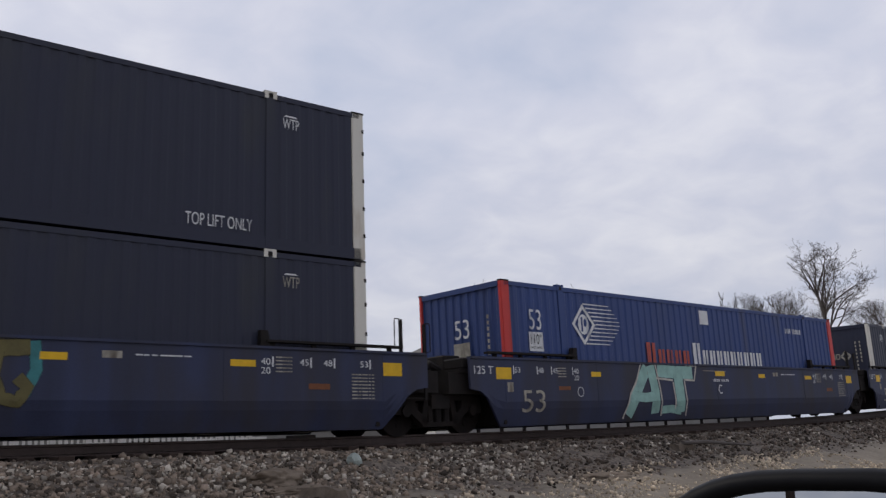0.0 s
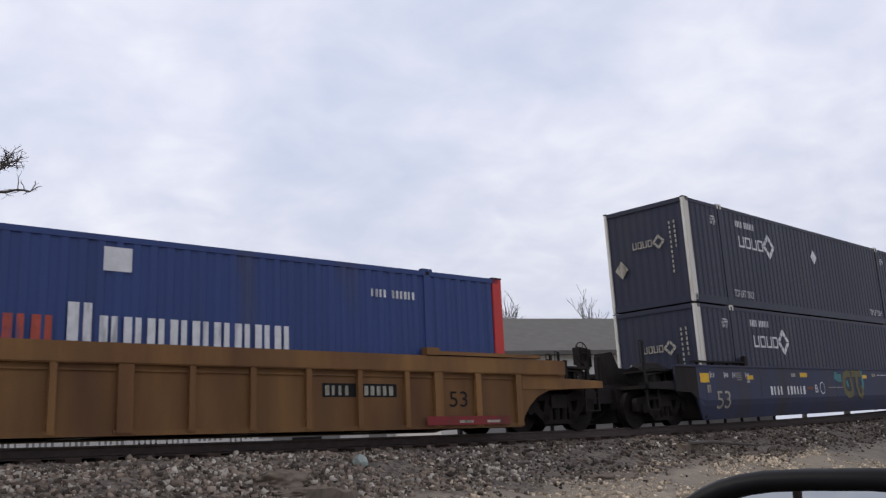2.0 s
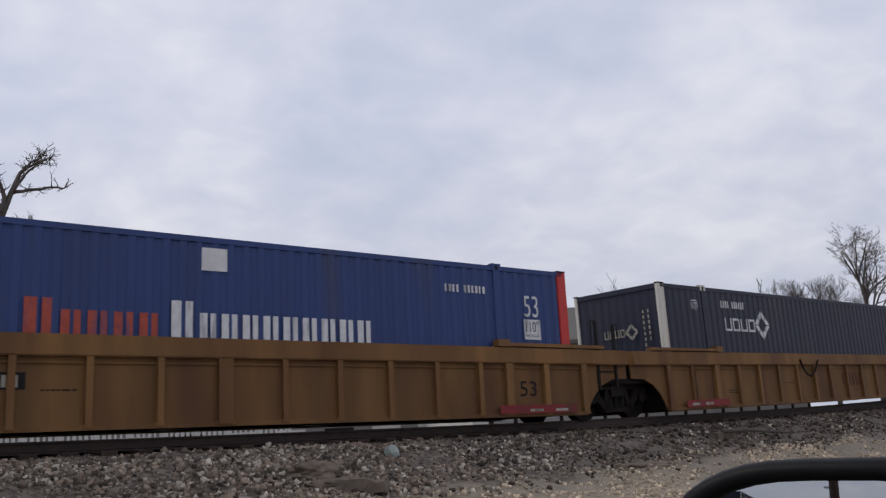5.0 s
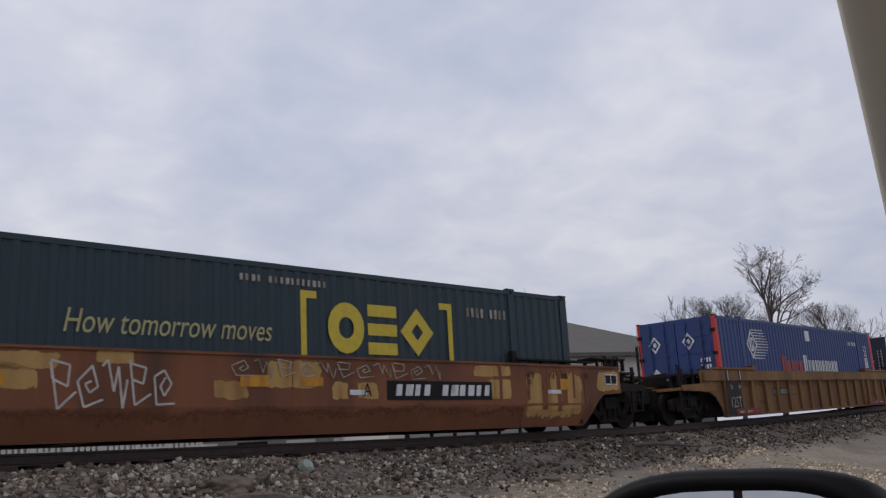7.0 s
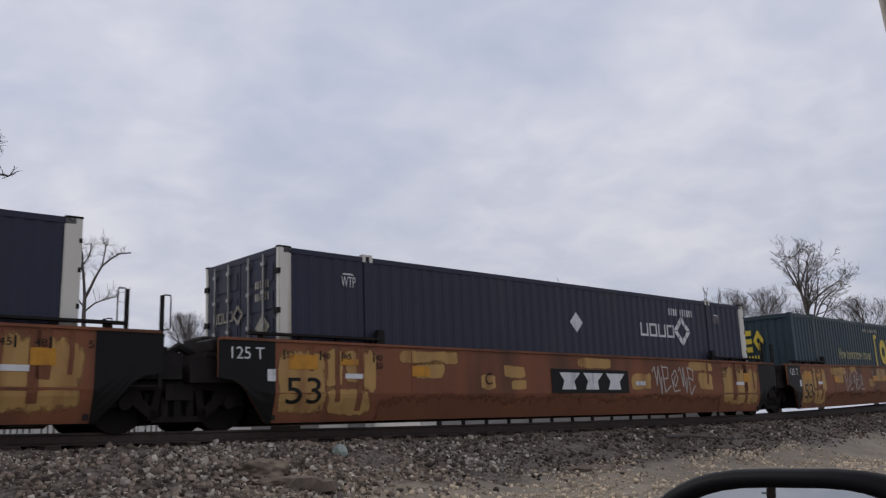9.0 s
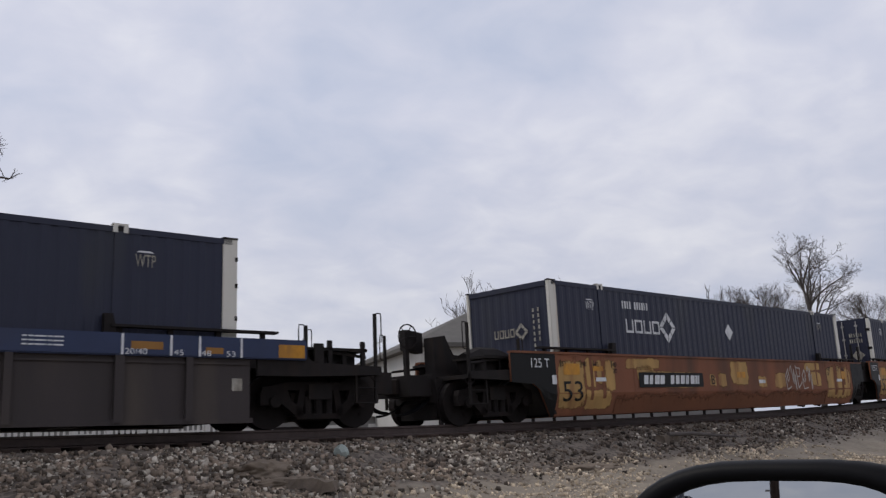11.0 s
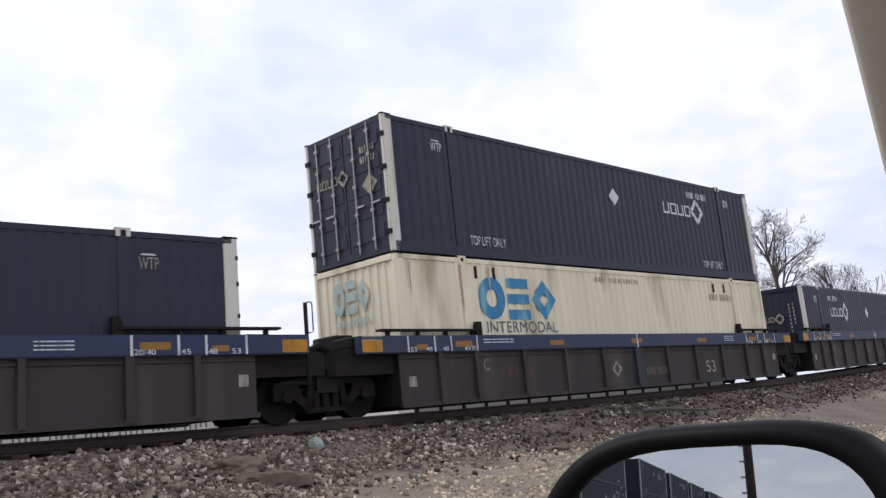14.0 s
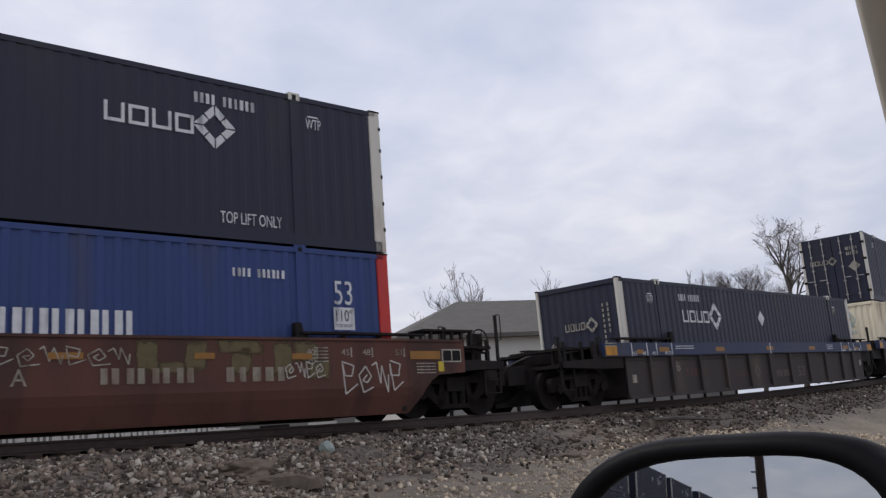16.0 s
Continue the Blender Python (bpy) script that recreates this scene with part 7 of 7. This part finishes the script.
def long_shed(x, y, turn, length):
    b = thing("long_shed", "long low pale grey shed beyond the railway", "shed")
    part("wall", boxes((-length / 2, length / 2, -4, 4, 0, 2.7)), M_SHED, b, "pale grey siding")
    bm = bmesh.new()
    for y0, y1 in ((-4.4, 0), (4.4, 0)):
        v = [bm.verts.new(q) for q in ((-length / 2 - 0.4, y0, 2.66), (length / 2 + 0.4, y0, 2.66), (length / 2 + 0.4, y1, 3.1), (-length / 2 - 0.4, y1, 3.1))]
        bm.faces.new(v)
    part("roof", bm, M_ROOF, b, "grey low-pitched roof")
    n = int(length // 3.2)
    for k in range(n):
        cx = -length / 2 + (k + 0.5) * length / n
        door = part("door", boxes((cx - 1.0, cx + 1.0, -4.06, -4.004, 0.05, 2.2)), M_FENCE if k % 3 else M_BLACK, b, "roller door")
    b.matrix_basis = pose(x, y, -1.4, 0, 0, turn)


long_shed(*az(21.5, 66), -20, 46)


def parked_car(x, y, turn):
    c = thing("parked_car", "white parked saloon car beyond the railway", "car")
    bm = bmesh.new()
    slab(bm, [(-2.25, 0.35), (2.25, 0.35), (2.3, 0.7), (2.0, 0.88), (1.1, 0.98), (0.45, 1.42), (-0.9, 1.45), (-1.7, 1.02), (-2.25, 0.95), (-2.32, 0.6)], -0.86, 0.86)
    bmesh.ops.bevel(bm, geom=list(bm.edges), offset=0.06, segments=2, affect="EDGES")
    part("body", bm, M_CARW, c)
    for y2 in (-0.87, 0.855):
        bm = bmesh.new()
        slab(bm, [(0.95, 1.0), (0.42, 1.34), (-0.2, 1.36), (-0.2, 1.0)], y2, y2 + 0.015)
        slab(bm, [(-0.28, 1.0), (-0.28, 1.36), (-0.88, 1.36), (-1.5, 1.02)], y2, y2 + 0.015)
        part("side_window", bm, M_DGLASS, c, "dark side window")
        for x2 in (-1.4, 1.4):
            bm = bmesh.new()
            wheel_disc(bm, x2, y2 - 0.03, y2 + 0.05, 0.33, 0.33, 20)
            w = part("tyre", bm, M_PLASTIC, c, "black tyre")
            bm = bmesh.new()
            wheel_disc(bm, x2, y2 - 0.045, y2 + 0.06, 0.33, 0.2, 12)
            part("rim", bm, M_STEEL, w)
    c.matrix_basis = pose(x, y, -1.38, 0, 0, turn)


parked_car(*az(34.6, 33.5), -14)
parked_car(*az(62.5, 52), -20)


def fence(x0, y0, x1, y1, posts, label, top, picket):
    f = thing("fence", label, "fence")
    n = posts
    for k in range(n + 1):
        a = k / n
        x, y = x0 + (x1 - x0) * a, y0 + (y1 - y0) * a
        part("post", boxes((x - 0.06, x + 0.06, y - 0.06, y + 0.06, -1.4, top + 0.05)), M_BLACK if not picket else M_FENCE, f)
        if k < n:
            xb, yb = x0 + (x1 - x0) * (k + 1) / n, y0 + (y1 - y0) * (k + 1) / n
            d = Vector((xb - x, yb - y, 0)).normalized()
            q = Vector((-d.y, d.x, 0)) * 0.03
            if picket:
                m = 6
                for j in range(m):
                    u = (j + 0.5) / m
                    px, py = x + (xb - x) * u, y + (yb - y) * u
                    w = random.uniform(0.03, 0.055)
                    part("picket", boxes((px - w, px + w, py - 0.02, py + 0.02, -1.25, top - random.uniform(0, 0.35))), M_FENCE, f)
            else:
                bm = bmesh.new()
                a0, b0 = Vector((x, y, 0)) + d * 0.07, Vector((xb, yb, 0)) - d * 0.07
                v = [bm.verts.new((p.x + q.x * s, p.y + q.y * s, z)) for p in (a0, b0) for s in (-1, 1) for z in (-1.2, top)]
                for t in ((0, 1, 3, 2), (4, 6, 7, 5), (0, 4, 5, 1), (2, 3, 7, 6), (0, 2, 6, 4), (1, 5, 7, 3)):
                    bm.faces.new([v[i] for i in t])
                part("panel", bm, M_PANEL, f)


fence(*az(38.6, 30.5), *az(57.5, 40.0), 16, "white panel fence with dark posts beyond the railway", 0.9, False)
fence(*az(9.0, 30.0), *az(26.0, 31.0), 9, "white picket fence beyond the railway", 0.75, True)


# ---- the car that the view is from ----
own = thing("own_car", "car door with a black wing mirror", "car")
part("door_panel", boxes((-0.75, 0.62, 0.33, 0.41, -1.25, -0.66)), M_TRIM, own, "grey door panel")
part("window_seal", boxes((-0.75, 0.60, 0.34, 0.40, -0.66, -0.64)), M_PLASTIC, own, "black rubber window seal")
normal = Vector((-0.973, -0.2233, 0.0743)).normalized()
across = Vector((0, 0, 1)).cross(normal).normalized()
upward = normal.cross(across)
mid_m = EYE + Vector((math.sin(radians(56.21)) * math.cos(radians(10.16)), math.cos(radians(56.21)) * math.cos(radians(10.16)), -math.sin(radians(10.16)))) * 0.56 - across * 0.0162 - upward * 0.0185


def oval(r, ww, hh, n=48, power=3.0):
    a = 6.2832 * r / n
    c, s = math.cos(a), math.sin(a)
    power = 4.2 if c > 0 else 2.7
    return ww * math.copysign(abs(c) ** (2 / power), c), hh * math.copysign(abs(s) ** (2 / power), s)


def mirror_ring(bm, rows, n=48, close=True):
    rings = []
    for ww, hh, out in rows:
        rings.append([bm.verts.new(mid_m + across * u + upward * v + normal * out) for u, v in (oval(k, ww, hh, n) for k in range(n))])
    for a, b in zip(rings, rings[1:]):
        for k in range(n):
            bm.faces.new((a[k], a[(k + 1) % n], b[(k + 1) % n], b[k]))
    if close:
        bm.faces.new(rings[-1])
    return rings


MW, MH = 0.1093, 0.1048
bm = bmesh.new()
mirror_ring(bm, [(MW - 0.0147, MH - 0.0127, -0.012), (MW - 0.0147, MH - 0.0127, 0.0), (MW - 0.011, MH - 0.009, 0.004), (MW - 0.003, MH - 0.003, 0.002), (MW, MH, -0.006),
                 (MW, MH, -0.03), (MW * 0.92, MH * 0.92, -0.06), (MW * 0.6, MH * 0.62, -0.085), (MW * 0.2, MH * 0.2, -0.092)])
shell = part("mirror_housing", bm, M_PLASTIC, own, "glossy black wing mirror housing", smooth=True)
bm = bmesh.new()
mirror_ring(bm, [(MW - 0.0142, MH - 0.0122, -0.0055), (MW - 0.0142, MH - 0.0122, -0.004)])
part("mirror_glass", bm, M_MIRROR, shell, "silvered mirror glass")
bm = bmesh.new()
tube(bm, [mid_m - normal * 0.05 - upward * 0.06, mid_m - normal * 0.04 - upward * 0.1 + Vector((0.02, -0.03, -0.02)), Vector((0.50, 0.37, -0.66))], [0.03, 0.028, 0.035], 10)
part("mirror_arm", bm, M_PLASTIC, own, "black mirror arm", smooth=True)



def aimed(heading, rise, dist):
    return EYE + Vector((math.sin(radians(heading)) * math.cos(radians(rise)), math.cos(radians(heading)) * math.cos(radians(rise)), math.sin(radians(rise)))) * dist


# the windscreen pillar, from the dashboard up to the roof, with its rounded trim
low, high = aimed(67.45, 12.0, 0.896), aimed(66.42, 25.0, 0.75)
way = (high - low).normalized()
out = Vector((math.cos(radians(67)), -math.sin(radians(67)), 0))
deep = way.cross(out).normalized()
bm = bmesh.new()
rings = []
for f in np.linspace(-0.88, 0.62, 19):
    p = low + way * f - out * 0.02 * min((f - 0.1) ** 2, 0.27)
    rings.append([bm.verts.new(p + out * a - deep * b) for a, b in ((0.0, 0.0), (0.004, 0.012), (0.02, 0.022), (0.10, 0.02), (0.115, 0.0), (0.10, -0.04), (0.01, -0.03))])
for a, b in zip(rings, rings[1:]):
    for k in range(7):
        bm.faces.new((a[k], a[(k + 1) % 7], b[(k + 1) % 7], b[k]))
bm.faces.new(rings[0][::-1]), bm.faces.new(rings[-1])
part("windscreen_pillar", bm, M_COLUMN, own, "smooth beige windscreen pillar trim", smooth=True)
foot, head = low - way * 0.88, low + way * 0.62
bm = bmesh.new()
tube(bm, [head + out * 0.05, head + Vector((-0.3, 0.02, 0.10)), head + Vector((-0.7, 0.03, 0.12)), head + Vector((-1.1, 0.02, 0.10))], 0.05, 10)
part("roof_rail", bm, M_COLUMN, own, "smooth beige roof rail trim", smooth=True)
bm = bmesh.new()
slab(bm, [(0.625, -1.25), (0.625, -0.67), (foot.x + 0.05, foot.z + 0.02), (foot.x + 0.45, foot.z - 0.06), (foot.x + 0.5, -1.25)], 0.42, 0.56)
bmesh.ops.bevel(bm, geom=list(bm.edges), offset=0.02, segments=2, affect="EDGES")
part("front_wing", bm, M_TRIM, own, "grey painted front wing")

# seen in the mirror only
pole = thing("utility_pole", "dark weathered timber utility pole", "utility pole")
bm = bmesh.new()
tube(bm, [(0, 0, 0), (0, 0, 10.5)], [0.16, 0.12], 10)
part("pole", bm, M_TIE, pole)
bm = bmesh.new()
for k in range(12):
    box(bm, -0.02, 0.02, 0.15 - 0.004 * k, 0.30 - 0.004 * k, 2.0 + k * 0.5, 2.06 + k * 0.5)
part("pole_step", bm, M_STEEL, pole, "steel pole steps")
pole.location = (-30.5, 3.5, -1.62)


# ---- what moves ----
def motions():
    times = [0.25 * k for k in range(65)]
    for ob, along, m in MOVING:
        walk(ob, [(t, car_pose(along + train_at(t)) @ m) for t in times])
    spin = [k / FPS for k in range(0, 16 * FPS + 1)]
    for w, x in WHEELS:
        rows = []
        for t in spin:
            rows.append((t, Matrix.Translation((x, 0, 0.46)) @ Matrix.Rotation((train_at(t) - train_at(0)) / 0.46, 4, "Y")))
        walk(w, rows)


motions()
